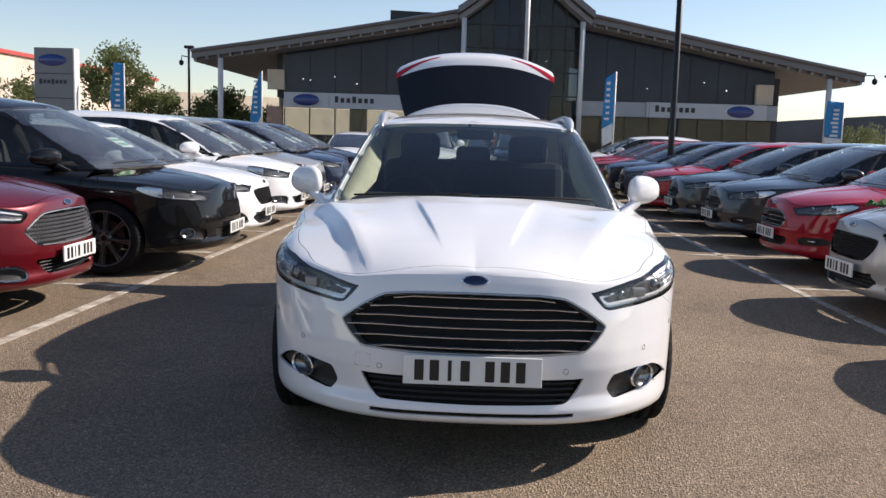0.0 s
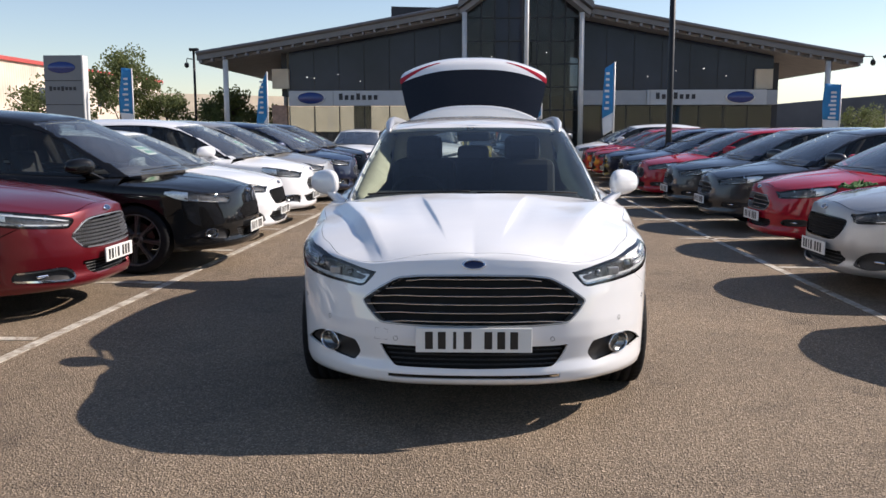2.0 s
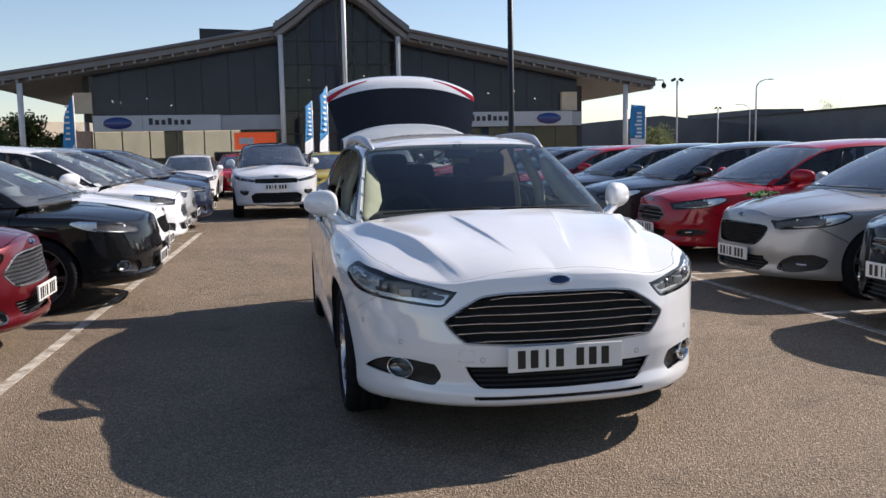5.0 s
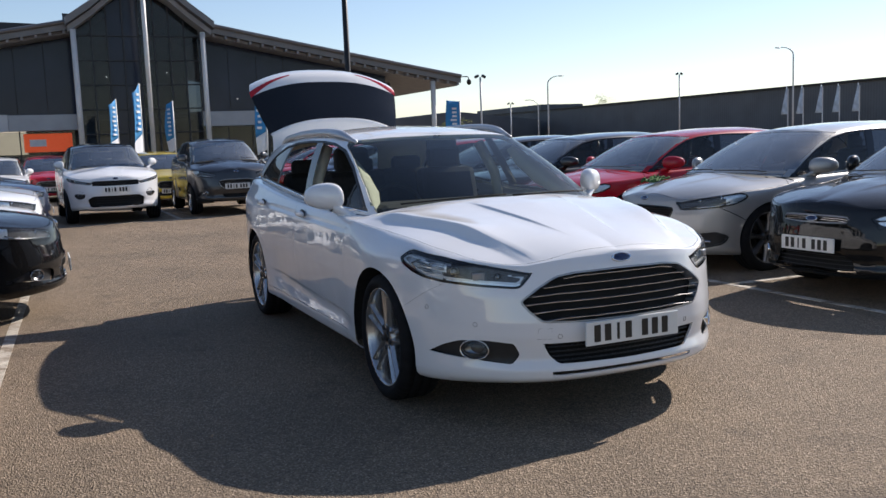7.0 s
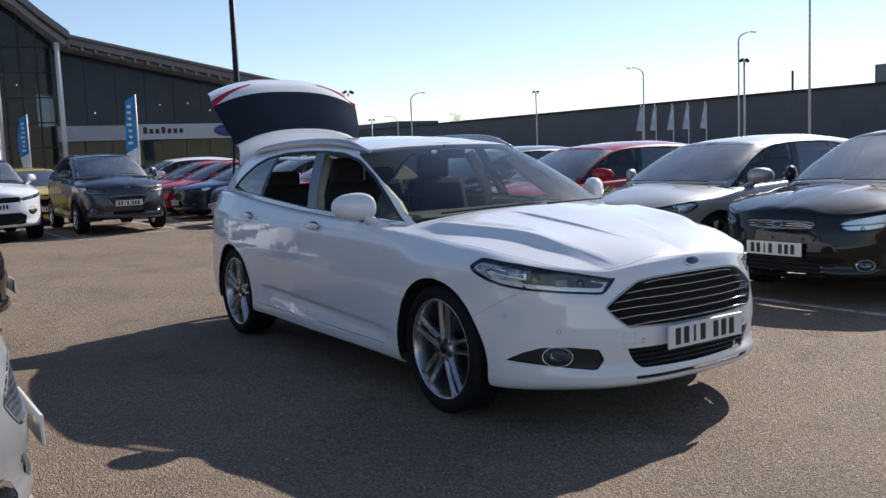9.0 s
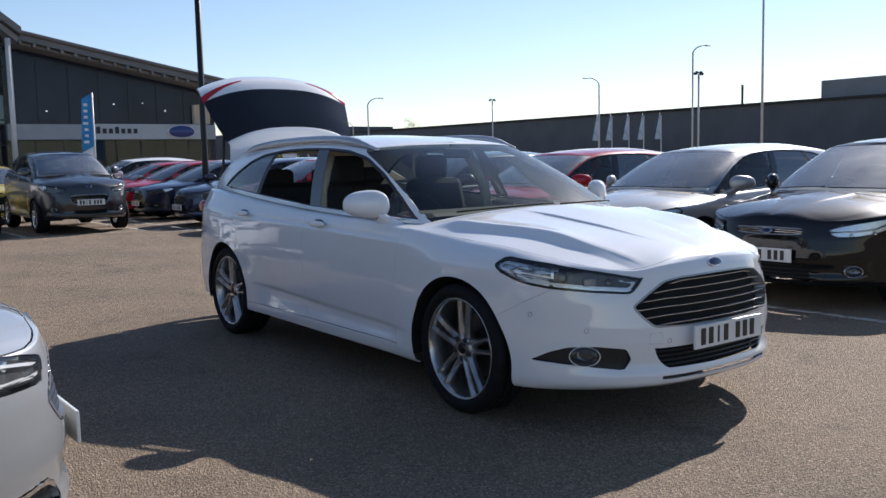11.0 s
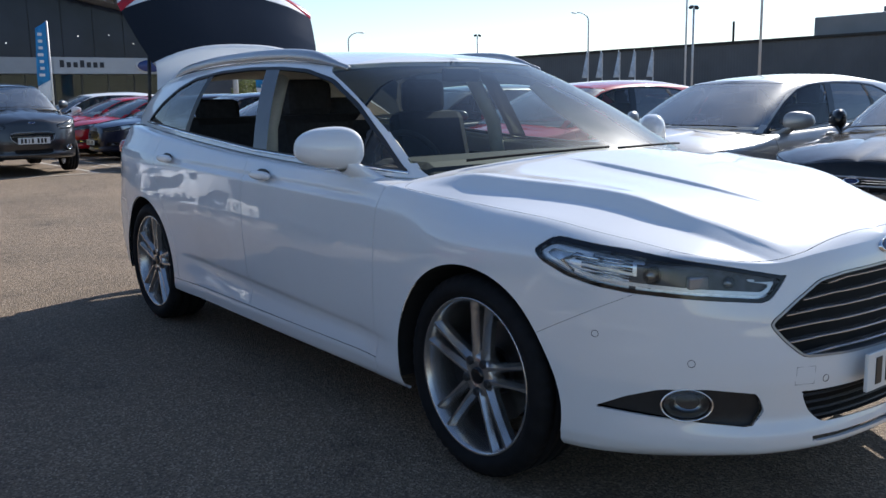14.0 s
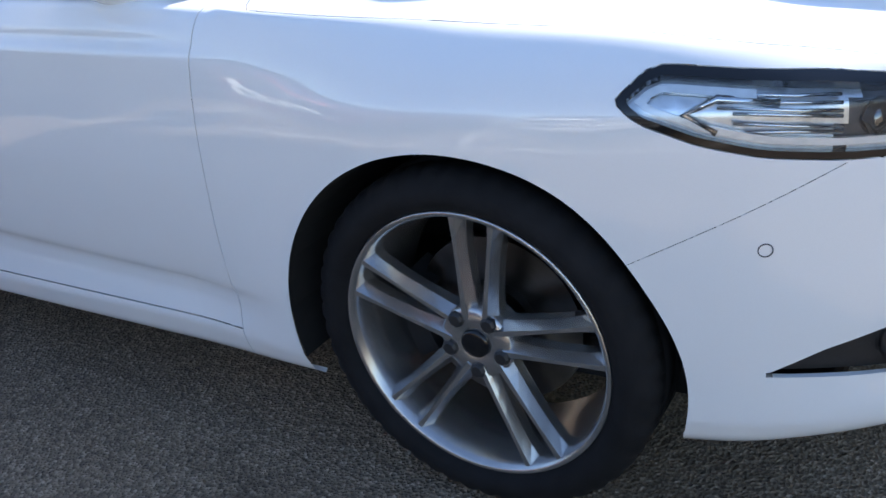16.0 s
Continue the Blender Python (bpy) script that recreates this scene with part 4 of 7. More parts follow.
    if face in ("bars", "slim"):
        nb = 6 if face == "bars" else 4
        for k in range(nb):
            zz = lo_z + (hi_z - lo_z) * (k + 0.62) / (nb + 0.25)
            hw = half_at(zz) - 0.004
            if hw < 0.1:
                continue
            bm = bmesh.new()
            rings = []
            cnt = 28 if fine else 14
            for i in range(cnt + 1):
                u = -1 + 2 * i / cnt
                x = u * hw
                drop = -0.010 * max(0, abs(u) - 0.75) / 0.25
                y = float(fy(abs(x))) + zslope * (zz - (lo_z + hi_z) / 2) + 0.012
                zc = float(wz(zz + drop))
                rings.append([bm.verts.new((x * kx, y + dy, zc + dz)) for dy, dz in ((0.0, 0.0024), (-0.003, 0.001), (-0.003, -0.0020), (0.02, -0.005), (0.024, 0.002))])
            for ra, rb_ in zip(rings, rings[1:]):
                for e in range(5):
                    bm.faces.new((ra[e], rb_[e], rb_[(e + 1) % 5], ra[(e + 1) % 5]))
            bmesh.ops.recalc_face_normals(bm, faces=bm.faces[:])
            part("grille_bar", bm, BAR, grille)
    if face == "mesh" or face == "sport":
        bm = bmesh.new()
        rowsn = 9
        for k in range(rowsn):
            zz = lo_z + (hi_z - lo_z) * (k + 0.5) / rowsn
            hw = half_at(zz)
            cols = int(hw / 0.022)
            for c in range(-cols, cols + 1):
                x = (c + (0.5 if k % 2 else 0)) * 0.022
                if abs(x) > hw:
                    continue
                y = float(fy(abs(x))) + zslope * (zz - (lo_z + hi_z) / 2) + 0.012
                box(0.0035, 0.006, 0.020, (x * kx + 0.005, y, float(wz(zz))), 0, bm, Matrix.Rotation(0.6, 4, "Y"))
                box(0.0035, 0.006, 0.020, (x * kx - 0.005, y, float(wz(zz))), 0, bm, Matrix.Rotation(-0.6, 4, "Y"))
        part("grille_mesh", bm, SATIN if face == "mesh" else TRIM, grille, "honeycomb mesh")
    low_g = skin.piece("lower_grille", [5], LINER, car, "black lower air intake", 0, 0, -0.05)
    bm = bmesh.new()
    for k in range(4):
        zz = lg[-1][1] + (lg[0][1] - lg[-1][1]) * (k + 0.7) / 4.6
        q = 0.37 + 0.03 * k / 3
        for i in range(10):
            xa, xb = [(-q + 2 * q * (i + e) / 10) for e in (0, 1)]
            ya, yb = [float(np.interp(abs(xx) * kx, px[:300], py[:300])) + 0.045 for xx in (xa, xb)]
            rod([(xa * kx, ya, float(wz(zz))), (xb * kx, yb, float(wz(zz)))], 0.004, 5, bm)
    part("intake_slats", bm, TRIM, low_g)
    if fine:
        skin.piece("lip_slot", [6], LINER, car, "narrow black lip slot", 0, 0, -0.03)
    for side in (1, -1):
        fog = skin.piece("fog_surround", [7, 8] if not fog_trim else [8], TRIM, car, "black fog lamp recess", 0, 0, -0.022, side)
        if fog_trim:
            skin.piece("fog_trim", [7], fog_trim, fog, "bright fog lamp trim", 0.001, 0.03, 0.004, side)
        fa, fz = st.get("fog_at", (0.775, 0.379))
        k = int(np.argmin(np.abs(dense - fa * ka)))
        fd = Vector((1.0 * side, -1, 0)).normalized()
        fp = Vector((px[k] * side, py[k], float(wz(fz)))) - fd * 0.034
        turn = Matrix.Translation(fp) @ fd.to_track_quat("Z", "Y").to_matrix().to_4x4() @ Matrix.Diagonal((1.72, 1.12, 1.6, 1))
        if fog_trim is None or fine:
            part("fog_ring", lathe([(0.041, -0.004), (0.0425, 0.012), (0.041, 0.0145), (0.039, 0.012), (0.038, -0.004)], 32, "Z"), CHROME, fog, "chrome ring", True, turn)
            part("fog_bowl", lathe([(0.0, -0.006), (0.02, -0.004), (0.036, 0.006)], 28, "Z"), DARKCHROME, fog, "", True, turn)
            part("fog_lens", lathe([(0.0, 0.014), (0.02, 0.012), (0.037, 0.007)], 28, "Z"), LENS, fog, "", True, turn)
        else:
            part("fog_lamp", box(0.10, 0.03, 0.022, (0, 0, 0), 0.008), CHROME, fog, "", False, Matrix.Translation(fp) @ Matrix.Rotation(0.45 * side, 4, "Z"))
    # number plate with bars for its characters
    pz = float(wz(st.get("plate_z", 0.448)))
    py_ = float(py[0]) - 0.014
    plate = part("number_plate", box(0.52, 0.012, 0.111, (0, py_, pz), 0.003), plate_mat or PLATE_WHITE, car, "white number plate with dark characters")
    for k in range(7):
        x = -0.200 + 0.0575 * k + (0.035 if k > 3 else 0)
        bar = box(0.014 if k == 2 else 0.035, 0.003, 0.079, (x, py_ - 0.007, pz), 0.002)
        part("plate_bar", bar, PLATE_INK, plate)
    # oval badge
    k = int(np.argmin(np.abs(dense - 0.0)))
    badge_z = st.get("badge_z", 0.776)
    by_ = float(shell[0, np.argmin(np.abs(z[0] - float(wz(badge_z)))), 1]) - (0.012 if badge_z < 0.75 else 0.0)
    turn = Matrix.Translation((0, by_ - 0.004, float(wz(badge_z)))) @ Matrix.Rotation(radians(-28), 4, "X")
    ov = lathe([(0.0, -0.004), (0.036, -0.0035), (0.040, -0.002)], 36, "Y")
    bmesh.ops.scale(ov, vec=(1.22, 1, 0.50), verts=ov.verts)
    badge = part("badge", ov, BADGE_BLUE, car, "small blue oval badge", True, turn)
    ov = lathe([(0.037, -0.004), (0.041, -0.006), (0.044, -0.004), (0.045, 0.004)], 36, "Y")
    bmesh.ops.scale(ov, vec=(1.22, 1, 0.52), verts=ov.verts)
    part("badge_rim", ov, CHROME, badge, "chrome rim", True)

    # glasshouse
    u = np.linspace(0, 1, len(rb))
    ring_len = np.concatenate([[0], np.cumsum(np.linalg.norm(np.diff(0.5 * (rb + rr), axis=0), axis=1))])
    ng = int(ring_len[-1] / (0.024 if fine else 0.055))
    uu = np.interp(np.linspace(0, ring_len[-1], ng), ring_len, np.arange(len(rb)))
    fine_u = np.linspace(0, len(rb) - 1, 1200)
    RB = np.stack([np.interp(uu, fine_u, soft(np.interp(fine_u, np.arange(len(rb)), rb[:, k]), 28)) for k in range(3)], 1)
    RR = np.stack([np.interp(uu, fine_u, soft(np.interp(fine_u, np.arange(len(rb)), rr[:, k]), 28)) for k in range(3)], 1)
    RB[0, 0] = RR[0, 0] = RB[-1, 0] = RR[-1, 0] = 0
    y_h, y_e = rr[0, 1], rr[-1, 1]
    roof_z = curve([(y_h - 0.1, float(wz(1.40))), (y_h, float(wz(1.412))), (y_h + 0.3, float(wz(1.452))), (y_h + 0.8, float(wz(1.482))), ((y_h + y_e) / 2 + 0.3, float(wz(1.484))), (y_e - 0.5, float(wz(1.455))), (y_e, float(wz(1.385))), (y_e + 0.2, float(wz(1.36)))], 0.08)
    gn, rn = (30, 18) if fine else (14, 9)
    vv = np.linspace(0, 1, gn)
    rt = np.linspace(0, 1, rn + 1)[1:]
    out = (RB - RR)
    out[:, 2] = 0
    out /= np.maximum(np.linalg.norm(out, axis=1)[:, None], 1e-6)
    house = RB[:, None] + (RR - RB)[:, None] * vv[None, :, None] + out[:, None] * (0.022 * 4 * vv * (1 - vv))[None, :, None] + np.array([0, 0, 1.0])[None, None] * (0.022 * 4 * vv * (1 - vv) * 0.7)[None, :, None]
    roof = np.zeros((ng, rn, 3))
    prog = np.clip((np.arange(ng) / (ng - 1)), 0, 1)
    for i in range(ng):
        q = RR[i]
        frac = sm(np.clip((q[1] - y_h) / (y_e - y_h), 0, 1)) * 0.5 + 0.5 * np.clip((q[1] - y_h) / (y_e - y_h), 0, 1)
        yc = y_h + 0.012 + (y_e - y_h - 0.024) * (0.35 * prog[i] + 0.65 * frac)
        zc = float(roof_z(yc))
        roof[i, :, 0] = q[0] * (1 - rt)
        roof[i, :, 1] = q[1] + (yc - q[1]) * rt
        roof[i, :, 2] = q[2] + (zc - q[2]) * (1 - (1 - rt) ** 2.4)
    hg = blur_j(np.concatenate([house, roof], 1), 1.1 if fine else 0.7)
    hg[0, :, 0] = hg[-1, :, 0] = 0
    hg[:, -1, 0] = 0
    if rear_open:
        last = int(np.argmin(np.abs(uu - 13.2)))
        tail = hg[last:].copy()
        hg = hg[: last + 1]
    verts, faces = [], []
    grid(hg, False)
    cab_skin = Skin(verts, faces)
    a_corner = lambda p: (p[:, 1] < gy(1.45)) & (np.abs(p[:, 0]) < 0.80 * kx)
    ws = [(-0.722, 0.90), (0.722, 0.90), (0.736, 0.985), (0.684, 1.17), (0.620, 1.352), (0.590, 1.378), (0.35, 1.391), (0, 1.396), (-0.35, 1.391), (-0.590, 1.378), (-0.620, 1.352), (-0.684, 1.17), (-0.736, 0.985)]
    ws = [(x * kx, float(wz(zz))) for x, zz in ws]
    ws = rounded(ws, 0.012, 240)
    edge_y = curve([(0.9, 0.455), (0.985, 0.475), (1.17, 0.835), (1.352, 1.235), (1.42, 1.5)], 0.02)
    on_screen = lambda p: p[:, 1] < gy(edge_y(np.interp(p[:, 2], wz(np.linspace(0.85, 1.5, 40)), np.linspace(0.85, 1.5, 40)))) + 0.02
    cab_skin.cut(lambda p: sdf(ws, p[:, [0, 2]]), 1, None, on_screen)
    dlo = [(0.50, 0.958), (0.82, 0.971), (1.20, 0.984), (1.65, 1.003), (2.1, 1.037), (2.5, 1.066), (2.9, 1.096), (3.16, 1.116), (3.13, 1.15), (2.98, 1.235), (2.80, 1.315), (2.62, 1.362), (2.3, 1.388), (1.95, 1.394), (1.65, 1.386), (1.42, 1.368), (1.20, 1.320), (0.95, 1.215), (0.72, 1.09)]
    dlo = st.get("dlo") or dlo
    dl = rounded([(float(gy(y)), float(wz(zz))) for y, zz in dlo], 0.014, 300)
    flank2 = lambda p: np.abs(p[:, 0]) > 0.56 * kx
    cab_skin.cut(lambda p: sdf(dl, p[:, 1:]), 2, [0], flank2)
    cab_skin.cut(lambda p: sdf(dl, p[:, 1:]) + 0.014, 3, [2], flank2)
    # pillars between the side panes
    iz = lambda p: np.interp(p[:, 2], wz(np.linspace(0.85, 1.5, 40)), np.linspace(0.85, 1.5, 40))
    cab_skin.cut(lambda p: np.abs(p[:, 1] - gy(1.60 + (iz(p) - 1.0) * 0.33)) - (0.066 if fine else 0.052), 4, [3], flank2)
    cab_skin.cut(lambda p: np.abs(p[:, 1] - gy(2.50 - (iz(p) - 1.0) * 0.25)) - 0.028, 5, [3], flank2)
    cab_skin.cut(lambda p: np.abs(p[:, 1] - gy(0.80 + (iz(p) - 1.0) * 0.02)) - 0.012, 5, [3], flank2)
    if not rear_open:
        rw = [(-0.56 * kx, float(wz(1.12))), (0.56 * kx, float(wz(1.12))), (0.46 * kx, float(wz(1.32))), (-0.46 * kx, float(wz(1.32)))]
        rw = rounded(rw, 0.03)
        cab_skin.cut(lambda p: sdf(rw, p[:, [0, 2]]), 6, [0], lambda p: p[:, 1] > gy(3.1))
    cab_skin.done()
    roof_ob = cab_skin.piece("roof", [0], coat, car, "", 0.001, 0.02)
    screen = cab_skin.piece("windscreen", [1], SCREEN if fine else SCREEN_SKY, car, "clear laminated windscreen", 0.001, 0, -0.003)
    mid = float(gy(1.60))
    dy3 = lambda c: c.y - float(gy(2.50 - (float(iz(np.array([c[:]]))[0]) - 1.0) * 0.25))
    for side in (1, -1):
        tr = cab_skin.piece("window_trim", [2], TRIM if fine else GLOSSBLACK, car, "thin dark window surround", 0.0, 0.012, 0.002, side)
        cab_skin.piece("pillar", [4], PILLAR if fine else GLOSSBLACK, car, "gloss dark door pillar", 0.0, 0.0, 0.001, side, lambda c: True)
        cab_skin.piece("window_divider", [5], TRIM, car, "", 0.0, 0.0, 0.0, side, lambda c: c.y > mid)
        cab_skin.piece("window_divider", [5], TRIM, car, "", 0.0, 0.0, 0.0, side, lambda c: c.y < mid)
        quarter_y = float(gy(0.80))
        cab_skin.piece("front_quarter_light", [3], SIDEGLASS, made.get(("front_door", side), car), "small fixed front quarter glass", 0, 0, -0.004, side, lambda c: c.y < quarter_y)
        if not rear_open:
            cab_skin.piece("front_window", [3], SIDEGLASS, made.get(("front_door", side), car), "clear door glass", 0, 0, -0.004, side, lambda c: quarter_y < c.y < mid)
        if fine:
            sill = [(float(gy(y)), float(wz(zz))) for y, zz in dlo[:8]]
            hh = [min((f.calc_center_median() for f in cab_skin.bm.faces if f[cab_skin.lab] == 2 and f.calc_center_median().x * side > 0), key=lambda c: (c.y - y) ** 2 + (c.z - zz) ** 2) for y, zz in sill]
            part("waist_strip", rod([(c.x + 0.006 * side, y, zz + 0.004) for c, (y, zz) in zip(hh, sill)], 0.006, 6), CHROME, car, "thin chrome waist strip", True)
            lining = bmesh.new()
            edge_ = []
            for q in range(9):
                f = q / 8
                z_ = 0.985 + 0.355 * f
                o_ = Vector(((float(np.interp(z_, [0.985, 1.17, 1.352], [0.730, 0.678, 0.614])) - 0.006) * side, float(edge_y(z_)) + 0.02, z_ - 0.035))
                w_ = float(np.interp(f, [0, 0.35, 0.7, 1], [0.06, 0.150, 0.120, 0.04]))
                edge_.append([lining.verts.new(o_ + Vector((-w_ * side * k * 0.85, 0.02 * j + 0.60 * w_ * k, -0.03 * k))) for k, j in ((0, 0), (0.5, 0.1), (1, 0), (1, 1), (0, 1))])
            for ra, rb_ in zip(edge_, edge_[1:]):
                for e in range(5):
                    lining.faces.new((ra[e], rb_[e], rb_[(e + 1) % 5], ra[(e + 1) % 5]))
            lining.faces.new(edge_[0])
            lining.faces.new(edge_[-1])
            bmesh.ops.recalc_face_normals(lining, faces=lining.faces[:])
            part("pillar_lining", lining, HEADLINING, car, "pale pillar lining", True)
            part("seat_belt_pillar", rod([(0.735 * side, 1.66, 0.75), (0.70 * side, 1.70, 1.1), (0.595 * side, 1.76, 1.34)], 0.04, 8), HEADLINING, car, "pale centre pillar lining", True)
        if not rear_open:
            cab_skin.piece("rear_window", [3], PRIVACY if privacy else SIDEGLASS, made.get(("rear_door", side), car), "tinted door glass", 0, 0, -0.004, side, lambda c: c.y > mid and dy3(c) < 0)
        cab_skin.piece("quarter_window", [3], PRIVACY if privacy else SIDEGLASS, car, "tinted fixed quarter glass", 0, 0, -0.004, side, lambda c: c.y > mid and dy3(c) > 0)
    if not rear_open:
        cab_skin.piece("tailgate_glass", [6], PRIVACY, car, "dark rear glass", 0, 0, -0.003)
    # headlining just under the roof
    cab_skin.piece("headlining", [0], HEADLINING, car, "pale cloth headlining", 0.0, 0.0, -0.03, 0, lambda c: c.z > float(wz(1.02)))
    if rails:
        for side in (1, -1):
            bm = bmesh.new()
            pts = []
            for q in range(33):
                f = q / 32
                y = 1.19 + 2.16 * f
                lift_ = 0.026 * sm(min(1, f / 0.14)) * sm(min(1, (1 - f) / 0.2)) + 0.002
                i = int(np.argmin(np.abs(RR[:, 1] - float(gy(y)) * 1.0)))
                x = float(np.interp(y, [1.18, 1.3, 2.0, 2.6, 3.15, 3.4], [0.568, 0.582, 0.600, 0.590, 0.552, 0.53]))
                zz = float(np.interp(y, [1.18, 1.3, 1.65, 2.0, 2.4, 2.85, 3.15, 3.4], [1.388, 1.410, 1.436, 1.442, 1.437, 1.416, 1.388, 1.36]))
                pts.append((x * side, y, zz + lift_))
            rings = []
            pts = soft(np.array(pts), 1.6)
            for q, (x, y, zz) in enumerate(pts):
                full_ = 0.35 + 0.65 * sm(min(1, q / 4, (len(pts) - 1 - q) / 6))
                rings.append([bm.verts.new((x + dx * side * full_, y, zz + (dz + 0.03) * full_ - 0.03)) for dx, dz in ((0.034, -0.044), (0.030, -0.016), (0.018, 0.002), (-0.002, 0.008), (-0.022, 0.000), (-0.028, -0.030))])
            for ra, rb_ in zip(rings, rings[1:]):
                for e in range(6):
                    bm.faces.new((ra[e], rb_[e], rb_[(e + 1) % 6], ra[(e + 1) % 6]))
            bm.faces.new(rings[0])
            bm.faces.new(rings[-1])
            bmesh.ops.recalc_face_normals(bm, faces=bm.faces[:])
            part("roof_rail", bm, RAIL, car, "satin aluminium roof rail", True)
    # mirrors
    for side in (1, -1):
        mx, my, mz = 0.942 * kx, float(gy(0.715)), float(wz(1.0)) + 0.044
        bm = blob(0.098, 0.082, 0.096, (0, 0.012, 0), 2.5, 32 if fine else 16, 22 if fine else 10)
        for vtx in bm.verts:
            t_ = (vtx.co.x * side + 0.092) / 0.184
            vtx.co.z *= 0.80 + 0.22 * (1 - t_) if vtx.co.z > 0 else 0.86 - 0.28 * t_
            vtx.co.y = vtx.co.y * (1.12 - 0.2 * t_) + 0.130 * t_ - 0.03
        front_v = [vtx.co.copy() for vtx in bm.verts if vtx.co.y < 0.075]
        belt = [min(front_v, key=lambda c: (c.x * side - xx) ** 2 + 2 * (c.z + 0.030) ** 2) for xx in (0.091, 0.084, 0.070, 0.050, 0.025, 0.0)]
        mir = part("door_mirror", bm, coat, car, "body-coloured door mirror", True, pose(mx * side, my, mz))
        stalk = bmesh.new()
        rings = []
        for q in range(7):
            f = q / 6
            c = Vector(((0.795 * kx - mx) * side * f - 0.03 * side * (1 - f), 0.01 - 0.075 * f, -0.046 - 0.080 * f))
            wdt = 0.054 + 0.034 * f * f
            rings.append([stalk.verts.new(c + Vector((0.0, wdt * math.cos(a), (0.036 - 0.004 * f) * math.sin(a)))) for a in [2 * math.pi * e / 12 for e in range(12)]])
        for ra, rb_ in zip(rings, rings[1:]):
            for e in range(12):
                stalk.faces.new((ra[e], ra[(e + 1) % 12], rb_[(e + 1) % 12], rb_[e]))
        bmesh.ops.recalc_face_normals(stalk, faces=stalk.faces[:])
        part("mirror_arm", stalk, coat, mir, "", True)
        part("mirror_glass", box(0.120, 0.006, 0.11, (-0.008 * side, 0.074, 0.002), 0.002, None, Matrix.Rotation(0.5 * side, 4, "Z")), CHROME, mir, "mirror glass")
        strip_ = part("indicator", rod([(c.x * 0.985, c.y + 0.001, -0.027) for c in belt], 0.0065, 8), SATIN if fine else TRIM, mir, "slim indicator strip", True)
        part("indicator_edge", rod([(c.x * 0.99, c.y, -0.036) for c in belt], 0.0030, 6), GLOSSBLACK, strip_, "black lower edge", True)
        # door handles
        for nm, yh, zh_ in (("front_door", 1.36, 0.915), ("rear_door", 2.45, 0.942)):
            host = made.get((nm, side))
            if host is None:
                continue
            yy, zz = float(gy(yh)), float(wz(zh_))
            pool = [f for f in skin.bm.faces if f[skin.lab] in (23, 24) and f.calc_center_median().x * side > 0]
            c = min((f.calc_center_median() for f in pool), key=lambda c: (c.y - yy) ** 2 + (c.z - zz) ** 2)
            hb = blob(0.014, 0.098, 0.020, (0, 0, 0), 2.4, 24, 12)
            hnd = part("door_handle", hb, coat, host, "body-coloured pull handle", True, pose(c.x + 0.026 * side, yy, zz))
            part("handle_recess", blob(0.004, 0.062, 0.024, (0, 0, 0), 2.2, 18, 8), TRIM, hnd, "dark grip hollow", True, pose(-0.024 * side, 0.012, 0.004))
    # wheels with their liners
    wt = st["track"] * kx
    for yc in (0.0, wb):
        for side in (-1, 1):
            w = copy_thing(wheel, pose(wt * side, yc, wr_, 0, 0, 0 if side < 0 else 180))
            w.parent = car
            bm = bmesh.new()
            rings = []
            for q in range(25):
                a = radians(-12 + 204 * q / 24)
                ly, lz = yc - 0.002 + (ar + 0.006) * math.cos(a), wr_ - 0.004 + (ar + 0.006) * math.sin(a)
                x_out = float(np.interp(ly, py[:1200], px[:1200])) - float(wing_in(inv(lz))) - 0.006
                rings.append([bm.verts.new((x * side, ly, lz)) for x in (0.45 * kx, x_out)] + [bm.verts.new((0.45 * kx * side, yc, wr_ + 0.0))])
            for ra, rb_ in zip(rings, rings[1:]):
                bm.faces.new((ra[0], ra[1], rb_[1], rb_[0]))
                bm.faces.new((ra[0], rb_[0], rb_[2], ra[2]))
            part("arch_liner", bm, LINER, car, "black wheel arch liner")
    part("underbody", box(1.5 * kx, wb + fo * 0.6 + ro * 0.5, 0.10, (0, wb / 2 + (ro * 0.5 - fo * 0.6) / 2, float(wz(0.24)) + 0.03), 0.03), LINER, car)
    # cabin
    dash = bmesh.new()
    box(1.36 * kx, 0.42, 0.20, (0, float(gy(0.72)), float(wz(0.89))), 0.06, dash)
    box(1.30 * kx, 0.40, 0.04, (0, float(gy(0.50)), float(wz(0.935))), 0.015, dash)
    part("dashboard", dash, DASH, car, "dark dashboard")
    seat_y = float(gy(1.62))
    for sx in (-0.37 * kx, 0.37 * kx):
        seat = part("front_seat", box(0.50 * kx, 0.52, 0.16, (sx, seat_y - 0.12, float(wz(0.5))), 0.05), FABRIC, car, "dark fabric front seat")
        part("backrest", box(0.48 * kx, 0.14, 0.62, (sx, seat_y + 0.20, float(wz(0.5)) + 0.36), 0.06, None, Matrix.Rotation(radians(-16), 4, "X")), FABRIC, seat)
        part("headrest", box(0.27, 0.10, 0.19, (sx, seat_y + 0.30, float(wz(0.5)) + 0.74), 0.045), FABRIC, seat)
    rear = part("rear_seat", box(1.30 * kx, 0.5, 0.16, (0, float(gy(2.45)), float(wz(0.5))), 0.05), FABRIC, car, "dark fabric rear bench")
    part("backrest", box(1.30 * kx, 0.14, 0.64, (0, float(gy(2.78)), float(wz(0.5)) + 0.33), 0.06, None, Matrix.Rotation(radians(-14), 4, "X")), FABRIC, rear)
